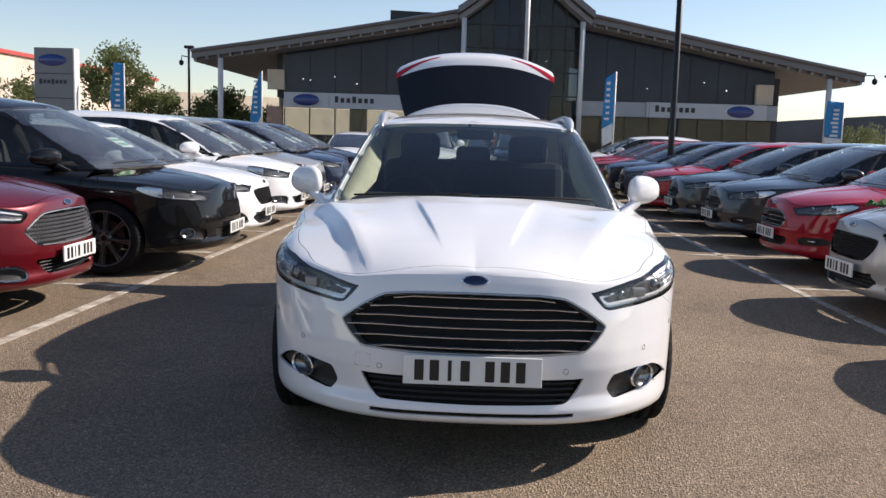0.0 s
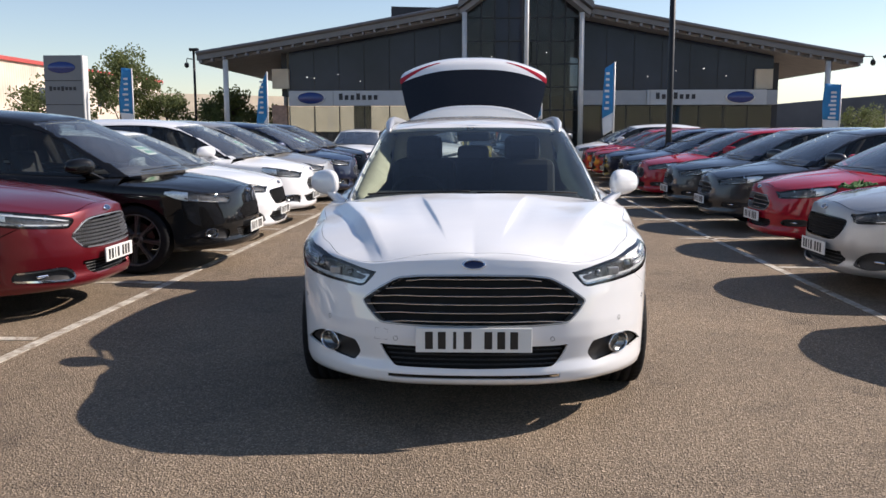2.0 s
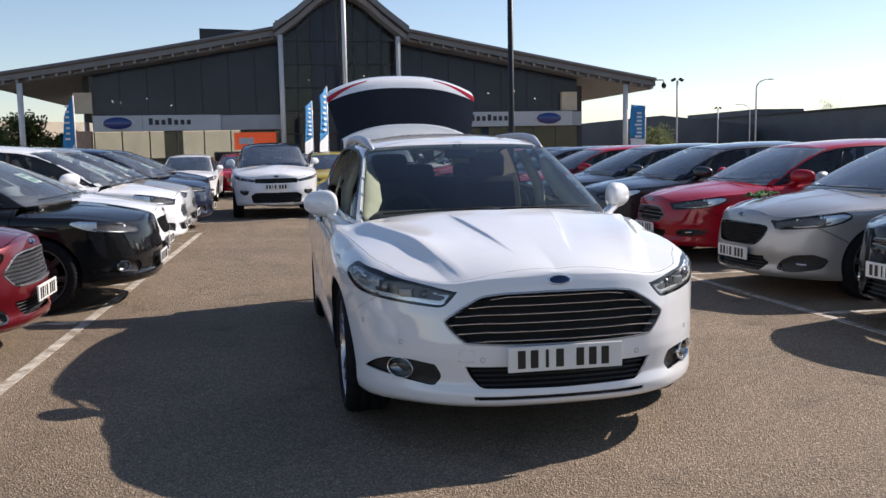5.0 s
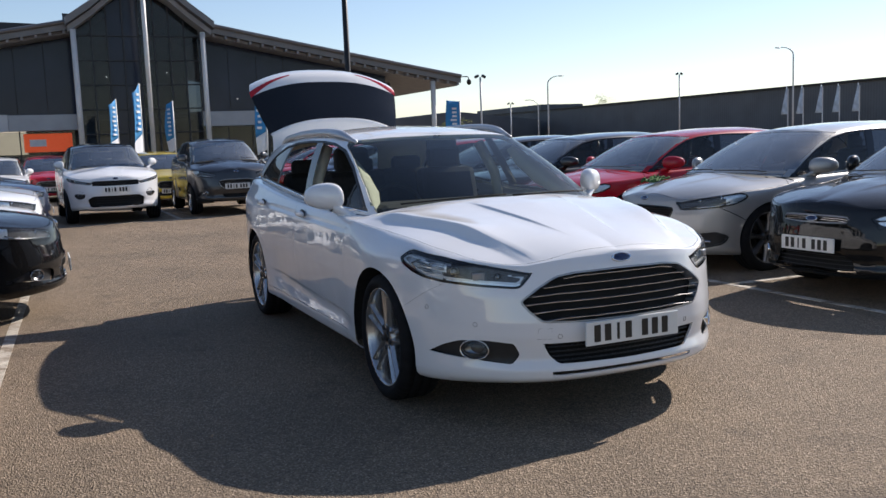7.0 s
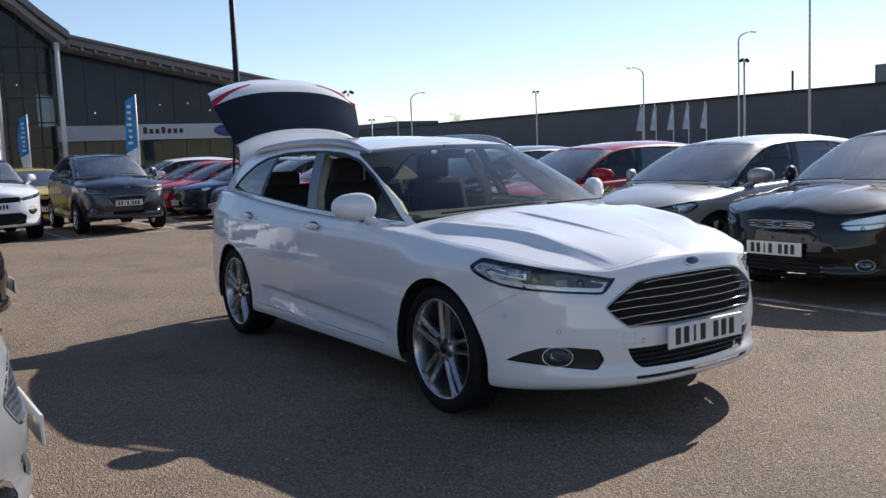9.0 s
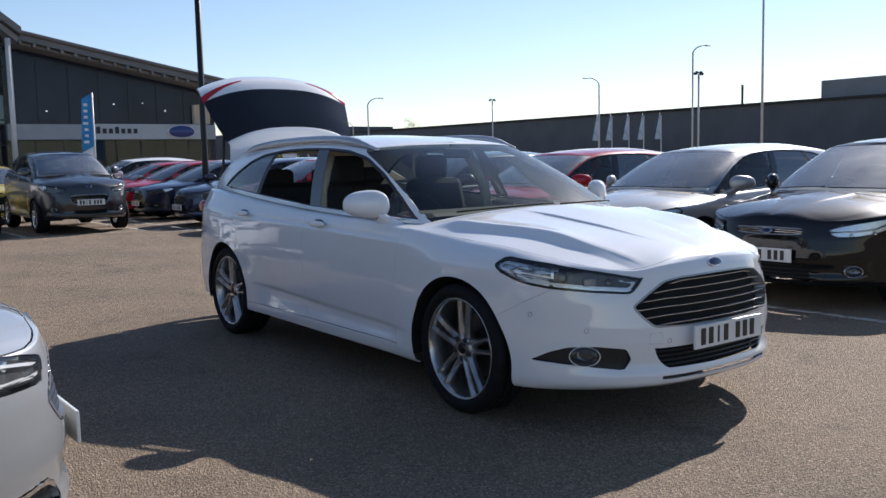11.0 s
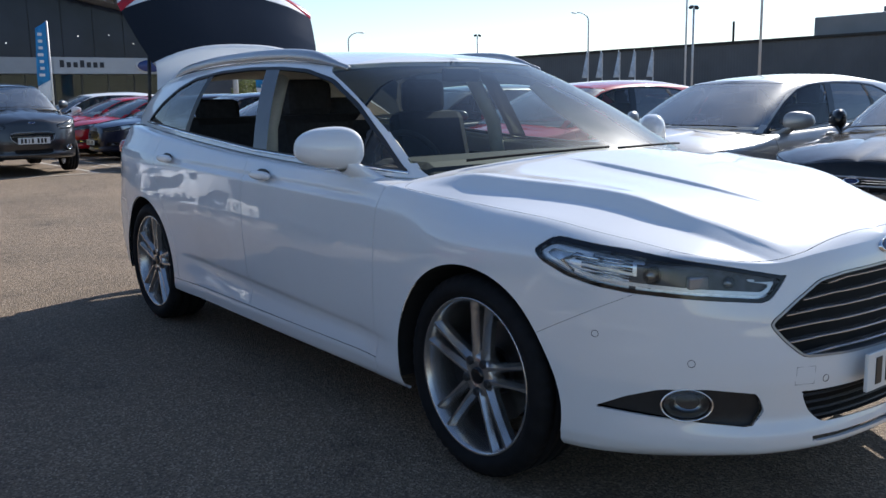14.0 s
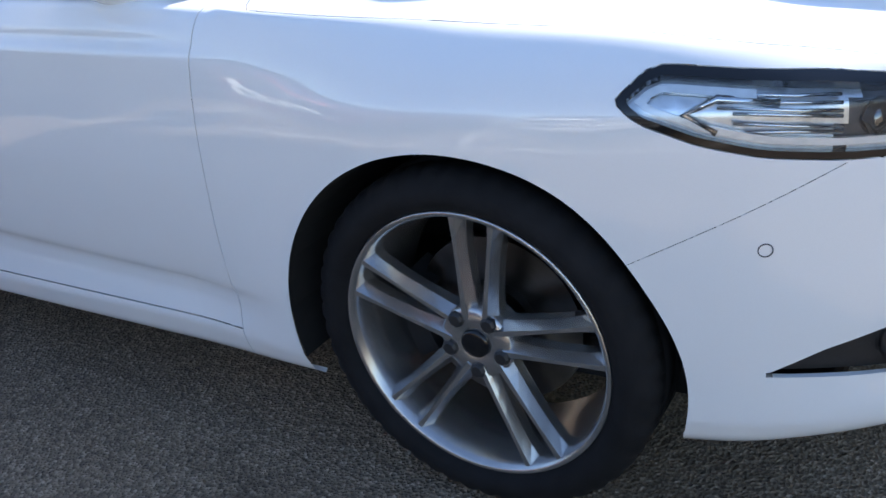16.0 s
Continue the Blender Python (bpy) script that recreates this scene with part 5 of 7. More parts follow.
    for sx in (-0.44 * kx, 0.0, 0.44 * kx):
        part("headrest", box(0.27 if fine else 0.22, 0.09, 0.17 if fine else 0.13, (sx, float(gy(2.86)), float(wz(0.5)) + 0.66), 0.04), FABRIC, rear)
    for sd in (1, -1):
        part("door_card", box(0.04, float(gy(2.6) - gy(0.6)), 0.5, (0.80 * kx * sd, float(gy(1.6)), float(wz(0.66))), 0.015), DASH, car, "dark door lining")
    part("cabin_floor", box(1.5 * kx, float(gy(3.5) - gy(0.5)), 0.04, (0, float((gy(3.5) + gy(0.5)) / 2), float(wz(0.34))), 0), DASH, car)
    whl = lathe([(0.178 + 0.014 * math.cos(a), 0.014 * math.sin(a)) for a in [2 * math.pi * q / 10 for q in range(11)]], 32, "Z")
    st_w = part("steering_wheel", whl, DASH, car, "black steering wheel", True, Matrix.Translation((-0.37 * kx, float(gy(1.02)), float(wz(0.90)) + 0.02)) @ Matrix.Rotation(radians(66), 4, "X"))
    part("wheel_boss", box(0.17, 0.13, 0.05, (0, 0, -0.01), 0.02, box(0.34, 0.035, 0.02, (0, 0, 0), 0.008)), DASH, st_w)
    part("rear_view_mirror", box(0.22, 0.03, 0.065, (0, float(gy(1.12)), float(wz(1.335))), 0.014), DASH, car, "black interior mirror")
    if fine:
        bump_f = [(f.calc_center_median(), f.normal.copy()) for f in skin.bm.faces if f[skin.lab] == 21]
        on_bumper = lambda q: min(bump_f, key=lambda c: (c[0] - Vector(q)).length_squared)
        for a_x, a_y, a_z in ((0.842, -0.485, 0.567), (0.70, -0.715, 0.50), (0.36, -0.925, 0.44)):
            for sd in (1, -1):
                c, nn = on_bumper((a_x * sd, a_y, a_z))
                c = Vector((a_x * sd, a_y, a_z)) - nn * (Vector((a_x * sd, a_y, a_z)) - c).dot(nn)
                ring_ = lathe([(0.0088, -0.004), (0.0093, 0.0010), (0.0109, 0.0010), (0.0114, -0.004)], 24, "Z")
                part("parking_sensor", ring_, SEAM, car, "small round parking sensor", True, Matrix.Translation(c) @ nn.to_track_quat("Z", "Y").to_matrix().to_4x4())
        cov = []
        for q in [(-0.455, -0.90, 0.432), (-0.395, -0.92, 0.430), (-0.392, -0.92, 0.480), (-0.450, -0.90, 0.482), (-0.455, -0.90, 0.432)]:
            c, nn = on_bumper(q)
            cov.append(Vector((q[0], c.y - (q[0] - c.x) * nn.x / nn.y - (q[2] - c.z) * nn.z / nn.y, q[2])))
        part("tow_eye_cover", rod(cov, 0.0008, 5), SEAM, car, "outline of a square cover")
    # wipers along the foot of the screen
    for sgn, xa, xb in ((1, -0.62, -0.02), (1, 0.02, 0.60)):
        pts = []
        for q in range(8):
            f = q / 7
            x = (xa + (xb - xa) * f) * kx
            i = int(np.argmin(np.abs(RB[: ng // 3, 0] - abs(x))))
            base = RB[i] + (RR[i] - RB[i]) * ((0.060 if fine else 0.045) + 0.015 * f)
            pts.append((x, base[1] - 0.012, base[2] + 0.017))
        part("wiper", rod(pts, 0.0050, 6), LINER, car, "black windscreen wiper", True)
    if card:
        i = int(np.argmin(np.abs(RB[: ng // 3, 0] - 0.30)))
        b0, b1 = Vector(RB[i]), Vector(RR[i])
        up = (b1 - b0).normalized()
        side_ = Vector((1, 0, 0))
        nrm = side_.cross(up)
        tm = Matrix((side_, up, nrm)).transposed().to_4x4()
        tm.translation = b0 + (b1 - b0) * 0.40 + Vector((0, 0.035, -0.012))
        tm.translation.x = 0.28
        card_ob = part("price_card", box(0.30, 0.21, 0.003, (0, 0, 0), 0.001), PAPER, car, "white price card behind the windscreen", False, tm)
        part("card_bar", box(0.26, 0.04, 0.002, (0, 0.05, 0.0035), 0), PAPER_GREEN, card_ob)
        part("card_bar", box(0.22, 0.05, 0.002, (0, -0.04, 0.0035), 0), PAPER_GREEN, card_ob)
    skin.bm.free()
    cab_skin.bm.free()
    return car


# paint and wheel changes on a copied car
def recoat(car, old, fresh):
    for o in car.children_recursive:
        for sl in o.material_slots:
            if sl.material == old:
                sl.link = "OBJECT"
                sl.material = fresh


# ---- ground ----
bm = bmesh.new()
S = 900
for a in ((-S, -S), (S, -S), (S, S), (-S, S)):
    bm.verts.new((a[0], a[1], 0))
bm.faces.new(bm.verts[:])
ground = part("ground", bm, ASPHALT, None)
tagged(ground, "weathered brown-grey tarmac of the sales lot", "ground", kind="structure")


def line(x0, y0, x1, y1, width=0.10):
    d = Vector((x1 - x0, y1 - y0, 0))
    n = Vector((-d.y, d.x, 0)).normalized() * width / 2
    a, b = Vector((x0, y0, 0)), Vector((x1, y1, 0))
    bm = bmesh.new()
    lo = [bm.verts.new(p + Vector((0, 0, 0.0))) for p in (a - n, b - n, b + n, a + n)]
    hi = [bm.verts.new(p + Vector((0, 0, 0.004))) for p in (a - n, b - n, b + n, a + n)]
    bm.faces.new(hi)
    for i in range(4):
        bm.faces.new((lo[i], lo[(i + 1) % 4], hi[(i + 1) % 4], hi[i]))
    ob = part("bay_line", bm, LINE, None)
    return tagged(ob, "worn white bay line painted on the tarmac", "road marking", "bay lines", "structure")


line(-3.02, -4.0, -2.46, 11.5, 0.08)
line(3.02, -4.0, 3.06, 30.0, 0.075)
for k in range(12):
    y = -3.4 + 2.38 * k
    if y > -2:
        line(2.62 if y > 6 else 3.08, y + 0.35, 8.0, y + 0.35, 0.09)
for k in range(7):
    y = 0.85 + 2.2 * k
    line(-8.0, y, -2.95 + 0.035 * y, y, 0.09)
for x in (-3.2, 0.1, 2.3):
    line(x, 14.4, x, 19.0, 0.09)
line(-3.3, 14.3, 2.6, 14.3, 0.09)


# ---- showroom ----
FASCIA = plain("roof_fascia", (0.16, 0.16, 0.165), 0.45, 0.4, vary=0.08, scale=1.5)
SOFFIT = plain("pale_soffit", (0.24, 0.25, 0.27), 0.7, vary=0.1, scale=2)
STEELWHITE = plain("white_steel", (0.62, 0.62, 0.61), 0.45, 0.1, vary=0.06, scale=3)
MULLION = plain("dark_mullion", (0.035, 0.038, 0.045), 0.4, 0.5, vary=0.1)
SIGNGREY = plain("sign_panel_grey", (0.30, 0.32, 0.36), 0.35, 0.3, vary=0.05, scale=2)
SIGNPALE = plain("sign_panel_pale", (0.46, 0.48, 0.51), 0.4, 0.1, vary=0.04, scale=2)
SIGNBLUE = plain("sign_blue", (0.018, 0.042, 0.19), 0.25, 0.1, 0.5, vary=0.08)
INK = plain("sign_ink", (0.02, 0.022, 0.03), 0.5, vary=0.1)
CREAM = plain("cream_render", (0.60, 0.52, 0.40), 0.85, vary=0.1, scale=1.2)
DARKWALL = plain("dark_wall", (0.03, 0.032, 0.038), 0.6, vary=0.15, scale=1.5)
FACADE_GLASS = plain("facade_glass", (0.024, 0.032, 0.056), 0.12, 0.0, 0.0, vary=0.25, scale=0.4, spec=0.27)
SHOWGLASS = glass("showroom_glass", (0.70, 0.73, 0.72), 1.42)
ENTRYGLASS = glass("entrance_glass", (0.26, 0.29, 0.33), 1.45)
FLOORTILE = plain("showroom_floor", (0.42, 0.40, 0.37), 0.3, vary=0.1, scale=2)
FLAGBLUE = plain("flag_blue", (0.03, 0.22, 0.48), 0.8, vary=0.15, scale=3)
FLAGWHITE = plain("flag_white", (0.66, 0.68, 0.70), 0.8, vary=0.08, scale=3)
FLAGPALE = plain("flag_pale_blue", (0.44, 0.52, 0.62), 0.8, vary=0.35, scale=2.5)
POSTBLACK = plain("black_post", (0.012, 0.012, 0.013), 0.45, 0.3, vary=0.2)
GALV = plain("galvanised_post", (0.55, 0.56, 0.57), 0.55, 0.2, vary=0.1, scale=4)
ORANGE = plain("orange_board", (0.88, 0.13, 0.03), 0.5, vary=0.08)
ORANGE.node_tree.nodes["Principled BSDF"].inputs["Emission Color"].default_value = (1.0, 0.12, 0.03, 1)
ORANGE.node_tree.nodes["Principled BSDF"].inputs["Emission Strength"].default_value = 0.14
TILE_RED = plain("red_trim", (0.42, 0.06, 0.05), 0.6, vary=0.1)
LAMPGLOW = bpy.data.materials.new("ceiling_spot")
LAMPGLOW.use_nodes = True
LAMPGLOW.node_tree.nodes["Principled BSDF"].inputs["Emission Color"].default_value = (1.0, 0.93, 0.82, 1)
LAMPGLOW.node_tree.nodes["Principled BSDF"].inputs["Emission Strength"].default_value = 1.6

Y0, YG = 42.4, 44.2
show = thing("showroom", "long glass car showroom with a winged roof and pale eaves", "building")


def slab(outline, y_a, y_b, name, material, parent, label=""):
    """An upright outline (x, z) drawn out from y_a to y_b."""
    bm = bmesh.new()
    fr = [bm.verts.new((x, y_a, z)) for x, z in outline]
    bk = [bm.verts.new((x, y_b, z)) for x, z in outline]
    bm.faces.new(fr)
    bm.faces.new(bk[::-1])
    n = len(outline)
    for i in range(n):
        bm.faces.new((fr[i], bk[i], bk[(i + 1) % n], fr[(i + 1) % n]))
    bmesh.ops.recalc_face_normals(bm, faces=bm.faces[:])
    return part(name, bm, material, parent, label)


left_top = [(-14.5, 5.42), (-11.0, 5.97), (-7.0, 6.64), (-4.0, 7.17), (-0.35, 7.85)]
right_top = [(20.04, 5.14), (17.0, 5.68), (13.0, 6.42), (9.0, 7.17), (5.75, 7.80)]
for run in (left_top, right_top):
    slab(run + [(x, z - 0.42) for x, z in run[::-1]], Y0, 66.0, "roof", FASCIA, show, "grey winged roof")
    slab([(x, z - 0.424) for x, z in run] + [(x, z - 0.56) for x, z in run[::-1]], Y0 + 0.5, 65.5, "soffit", SOFFIT, show, "pale soffit")
    for (xa, za), (xb, zb_) in zip(run, run[1:]):
        part("gutter", rod([(xa, Y0 - 0.06, za - 0.05), (xb, Y0 - 0.06, zb_ - 0.05)], 0.10, 8), FASCIA, show)
    for k in range(46):
        f = (k + 0.5) / 46
        xs = run[0][0] + (run[-1][0] - run[0][0]) * f
        zs = float(np.interp(xs, [p[0] for p in sorted(run)], [p[1] for p in sorted(run)]))
        if k % 2 == 0:
            part("rafter_end", box(0.12, 0.5, 0.16, (xs, Y0 + 0.30, zs - 0.50), 0.01), SOFFIT, show)
gab = [(-0.75, 7.62), (0.4, 8.42), (1.5, 9.35), (2.7, 9.95), (3.9, 9.35), (5.0, 8.42), (6.15, 7.55)]
slab([(x, z + 0.25) for x, z in gab] + [(x, z - 0.10) for x, z in gab[::-1]], Y0 - 0.7, 60.0, "gable_roof", FASCIA, show, "pointed grey entrance roof")
slab([(x * 0.97 + 0.08, z - 0.104) for x, z in gab] + [(x * 0.97 + 0.08, z - 0.40) for x, z in gab[::-1]], Y0 - 0.3, 59.5, "gable_soffit", SOFFIT, show)
slab([(-4.9, 7.0), (-4.9, 8.72), (-1.4, 8.62), (-1.4, 7.3)], 50, 56, "roof_plant", DARKWALL, show, "dark rooftop plant housing")

# upper glass, behind the eaves
xs_l = np.linspace(-10.0, -0.4, 8)
for a, b in zip(xs_l, xs_l[1:]):
    f = lambda x: float(np.interp(x, [p[0] for p in left_top], [p[1] for p in left_top])) - 0.6
    slab([(a + 0.012, 3.45), (b - 0.012, 3.45), (b - 0.012, f(b)), (a + 0.012, f(a))], YG, YG + 0.05, "upper_pane", FACADE_GLASS, show, "dark upper glazing")
xs_r = np.linspace(5.7, 16.1, 8)
rt_s = sorted(right_top)
for a, b in zip(xs_r, xs_r[1:]):
    f = lambda x: float(np.interp(x, [p[0] for p in rt_s], [p[1] for p in rt_s])) - 0.6
    slab([(a + 0.012, 3.45), (b - 0.012, 3.45), (b - 0.012, f(b)), (a + 0.012, f(a))], YG, YG + 0.05, "upper_pane", FACADE_GLASS, show, "dark upper glazing")
for x0, x1, run in ((-10.0, -0.4, left_top), (5.7, 16.1, rt_s)):
    f = lambda x: float(np.interp(x, [p[0] for p in run], [p[1] for p in run])) - 0.62
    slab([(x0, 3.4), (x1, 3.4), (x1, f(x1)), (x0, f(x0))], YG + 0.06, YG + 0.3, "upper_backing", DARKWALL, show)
# entrance bay: panes and a grid of bars
gx = np.linspace(-0.3, 5.6, 9)
for a, b in zip(gx, gx[1:]):
    za, zb_ = [float(np.interp(x, [p[0] for p in gab], [p[1] for p in gab])) - 0.42 for x in (a, b)]
    slab([(a + 0.03, 0.05), (b - 0.03, 0.05), (b - 0.03, zb_), (a + 0.03, za)], YG - 0.9, YG - 0.86, "entrance_pane", FACADE_GLASS if 1.0 < (a + b) / 2 < 2.4 else ENTRYGLASS, show, "tall entrance glazing")
    part("mullion", box(0.07, 0.12, za - 0.0, (a, YG - 0.92, za / 2), 0.008), MULLION, show)
for z in (1.2, 2.4, 3.6, 4.8, 6.0, 7.2):
    part("transom", box(5.9, 0.10, 0.06, (2.65, YG - 0.93, z), 0.008), MULLION, show)
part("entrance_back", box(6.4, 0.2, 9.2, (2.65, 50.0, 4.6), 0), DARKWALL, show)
# sign band
part("sign_band", box(9.9, 0.35, 0.78, (-5.0, YG - 0.35, 3.05), 0.02), SIGNGREY, show, "grey sign band")
part("sign_band", box(10.9, 0.35, 0.78, (10.75, YG - 0.35, 3.05), 0.02), SIGNGREY, show, "grey sign band")


def sign_board(x0, x1, oval_x, text_x, text_w):
    b = part("sign_board", box(x1 - x0, 0.10, 0.80, ((x0 + x1) / 2, YG - 0.60, 3.06), 0.015), SIGNPALE, show, "pale sign board with dark bars")
    for k in range(7):
        w = text_w / 7
        h = 0.34 if k in (0, 3) else 0.25
        part("sign_bar", box(w * 0.62, 0.03, h, (text_x + (k + 0.5) * w, YG - 0.66, 2.97 + h / 2), 0.004), INK, b)
    ov = lathe([(0.0, -0.04), (0.44, -0.035), (0.5, 0.0)], 40, "Y")
    bmesh.ops.scale(ov, vec=(1.45, 1, 0.62), verts=ov.verts)
    part("oval_sign", ov, SIGNBLUE, show, "blue oval sign", True, pose(oval_x, YG - 0.68, 3.07))
    ov = lathe([(0.49, -0.045), (0.53, -0.05), (0.55, 0.02)], 40, "Y")
    bmesh.ops.scale(ov, vec=(1.45, 1, 0.63), verts=ov.verts)
    part("oval_rim", ov, STEELWHITE, show, "", True, pose(oval_x, YG - 0.68, 3.07))
    part("board_joint", box(0.04, 0.03, 0.8, (text_x - 0.25, YG - 0.66, 3.06), 0), SIGNGREY, b)


sign_board(-9.9, -3.6, -8.7, -7.25, 2.2)
sign_board(9.3, 15.6, 14.2, 9.7, 2.2)
# ground floor glazing and the showroom behind it
for x0, x1, cnt in ((-10.0, -0.4, 7), (5.7, 16.1, 8)):
    xs = np.linspace(x0, x1, cnt + 1)
    for a, b in zip(xs, xs[1:]):
        part("shop_window", box(b - a - 0.06, 0.03, 2.55, ((a + b) / 2, YG, 1.36), 0), SHOWGLASS, show, "clear showroom window")
        part("window_post", box(0.06, 0.10, 2.66, (a, YG, 1.33), 0.006), MULLION, show)
    part("plinth", box(x1 - x0, 0.3, 0.08, ((x0 + x1) / 2, YG, 0.04), 0), MULLION, show)
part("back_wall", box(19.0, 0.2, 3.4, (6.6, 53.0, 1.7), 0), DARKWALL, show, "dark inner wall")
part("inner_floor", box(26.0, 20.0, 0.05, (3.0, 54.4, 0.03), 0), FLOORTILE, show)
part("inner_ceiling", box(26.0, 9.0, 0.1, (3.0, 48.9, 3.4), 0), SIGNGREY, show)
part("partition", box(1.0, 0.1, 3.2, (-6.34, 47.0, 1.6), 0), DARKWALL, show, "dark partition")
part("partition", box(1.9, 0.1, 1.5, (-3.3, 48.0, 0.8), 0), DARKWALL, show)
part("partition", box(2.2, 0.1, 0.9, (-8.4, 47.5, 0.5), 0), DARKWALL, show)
orange = part("orange_board", box(2.2, 0.04, 0.90, (-1.88, YG - 0.10, 2.08), 0.01), ORANGE, show, "lit orange display board")
part("display_patch", box(0.75, 0.02, 0.34, (-2.35, YG - 0.13, 2.08), 0.01), FLAGWHITE, orange)
part("pale_board", box(1.7, 0.06, 0.95, (0.9, YG + 0.4, 1.75), 0.01), SIGNPALE, show, "pale poster board")
for x, z in ((-8.6, 4.15), (-7.3, 4.35), (-9.0, 4.2), (7.6, 4.1), (9.4, 4.2), (10.9, 4.5), (12.4, 4.6), (13.6, 4.2), (1.0, 5.2), (3.9, 5.4), (2.9, 3.9), (-6.1, 4.0)):
    part("ceiling_spot", box(0.045, 0.05, 0.03, (x, YG - 0.02 if not -0.3 < x < 5.6 else YG - 0.95, z), 0.01), LAMPGLOW, show, "small lit ceiling spot")
# corners
part("corner_panel", box(0.9, 0.4, 1.05, (-10.42, YG - 0.1, 4.12), 0.02), CREAM, show, "cream corner panel")
part("corner_panel", box(0.9, 0.4, 1.05, (15.55, YG - 0.1, 4.02), 0.02), CREAM, show, "cream corner panel")
part("side_wall", box(0.3, 20.0, 2.4, (-10.3, 54.4, 4.4), 0), DARKWALL, show)
part("side_wall", box(0.3, 20.0, 4.9, (16.3, 54.4, 2.45), 0), DARKWALL, show)
part("brick_pier", box(0.8, 0.5, 2.7, (-10.5, YG - 0.05, 1.35), 0.01), plain("pinkish_brick", (0.42, 0.27, 0.20), 0.85, vary=0.2, scale=6), show)
for x, y, h, r in ((-13.05, Y0 + 0.25, 5.05, 0.14), (-11.4, 50.0, 5.0, 0.14), (-0.42, Y0 - 0.3, 7.35, 0.13), (5.6, Y0 - 0.3, 7.3, 0.13), (18.4, Y0 + 0.3, 4.85, 0.14), (17.4, 48.0, 4.8, 0.14), (2.68, 40.6, 11.5, 0.11)):
    part("column", rod([(x, y, 0), (x, y, h)], r, 16), STEELWHITE, show, "white steel column", True)


# ---- posts, flags and the totem ----
def banner(x, y, h, lean=0.0, wide=0.62, turn=0.0, tall=2.2):
    """A rectangular blue and white banner on a white pole."""
    m = pose(x, y, 0, 0, 0, turn)
    b = thing("banner_flag", "blue and white vertical banner on a white pole", "flag", "banners along the lot", m)
    part("pole", rod([(0, 0, 0), (0, 0, h)], 0.03, 8), STEELWHITE, b, "", True)
    for nm, z0, z1, mt in (("cloth", h - tall * 0.74, h - 0.02, FLAGBLUE), ("white_panel", h - tall, h - tall * 0.74, FLAGWHITE)):
        bm = bmesh.new()
        n, k = 8, 8
        g = []
        for j in range(k + 1):
            row = []
            for i in range(n + 1):
                u = i / n
                z = z0 + (z1 - z0) * j / k
                row.append(bm.verts.new((-0.03 - wide * u * (1 - 0.12 * math.sin(z * 2)), 0.05 * math.sin(u * 5 + z * 2.2) * u, z - lean * u + 0.05 * u)))
            g.append(row)
        for j in range(k):
            for i in range(n):
                bm.faces.new((g[j][i], g[j][i + 1], g[j + 1][i + 1], g[j + 1][i]))
        ob = part(nm, bm, mt, b, "", True)
        sol = ob.modifiers.new("thick", "SOLIDIFY")
        sol.thickness = 0.006
    for k in range(7):
        hh = 0.30 if k in (0, 3) else 0.22
        part("banner_bar", box(hh * wide / 0.62, 0.02, 0.085, (-0.08 - 0.10 - hh / 2 * wide / 0.62, -0.045, h - tall * 0.68 + tall * 0.085 * k), 0.004), FLAGWHITE, b)
    return b


banner(4.94, 26.85, 3.7, 0.25, tall=2.35, wide=0.34)
banner(0.9, 28.0, 3.75, 0.4, tall=2.3, turn=62)
banner(0.75, 36.0, 3.7, 0.3, turn=58)
banner(3.2, 37.0, 3.65, 0.2, turn=-68)
banner(-9.0, 34.5, 3.9, 0.9, tall=2.6, wide=0.42)
banner(-14.6, 33.5, 4.0, tall=2.6, wide=0.5)
banner(14.3, 30.7, 3.1, tall=1.9, wide=0.6)

tot = thing("totem_sign", "grey totem sign with a blue oval and dark bars", "sign", m=pose(-17.25, 33.0, 0))
part("body", box(1.62, 0.5, 4.5, (0, 0, 2.25), 0.02), plain("totem_grey", (0.16, 0.17, 0.19), 0.4, 0.5, vary=0.05, scale=1), tot)
part("edge_strip", box(0.06, 0.52, 4.5, (0.84, 0, 2.25), 0.01), STEELWHITE, tot)
ov = lathe([(0.0, -0.03), (0.42, -0.025), (0.46, 0.0)], 40, "Y")
bmesh.ops.scale(ov, vec=(1.3, 1, 0.52), verts=ov.verts)
part("oval_sign", ov, SIGNBLUE, tot, "blue oval sign", True, pose(-0.05, -0.26, 4.0))
for k in range(7):
    part("sign_bar", box(0.11, 0.02, 0.2 if k in (0, 3) else 0.14, (-0.55 + 0.17 * k, -0.26, 3.12), 0), INK, tot)
part("panel_joint", box(1.6, 0.02, 0.03, (0, -0.255, 3.45), 0, box(1.6, 0.02, 0.03, (0, -0.255, 2.45), 0)), INK, tot)

post = thing("lamp_post", "thick black steel lamp post", "lamp post", m=pose(4.78, 17.2, 0))
part("pole", rod([(0, 0, 0), (0, 0, 1.2), (0, 0, 8.5)], 0.085, 14, None, 0.065), POSTBLACK, post, "", True)
part("base_plate", box(0.36, 0.36, 0.03, (0, 0, 0.015), 0.005), POSTBLACK, post)
part("lantern", box(0.6, 0.25, 0.12, (-0.3, 0, 8.5), 0.03), POSTBLACK, post)

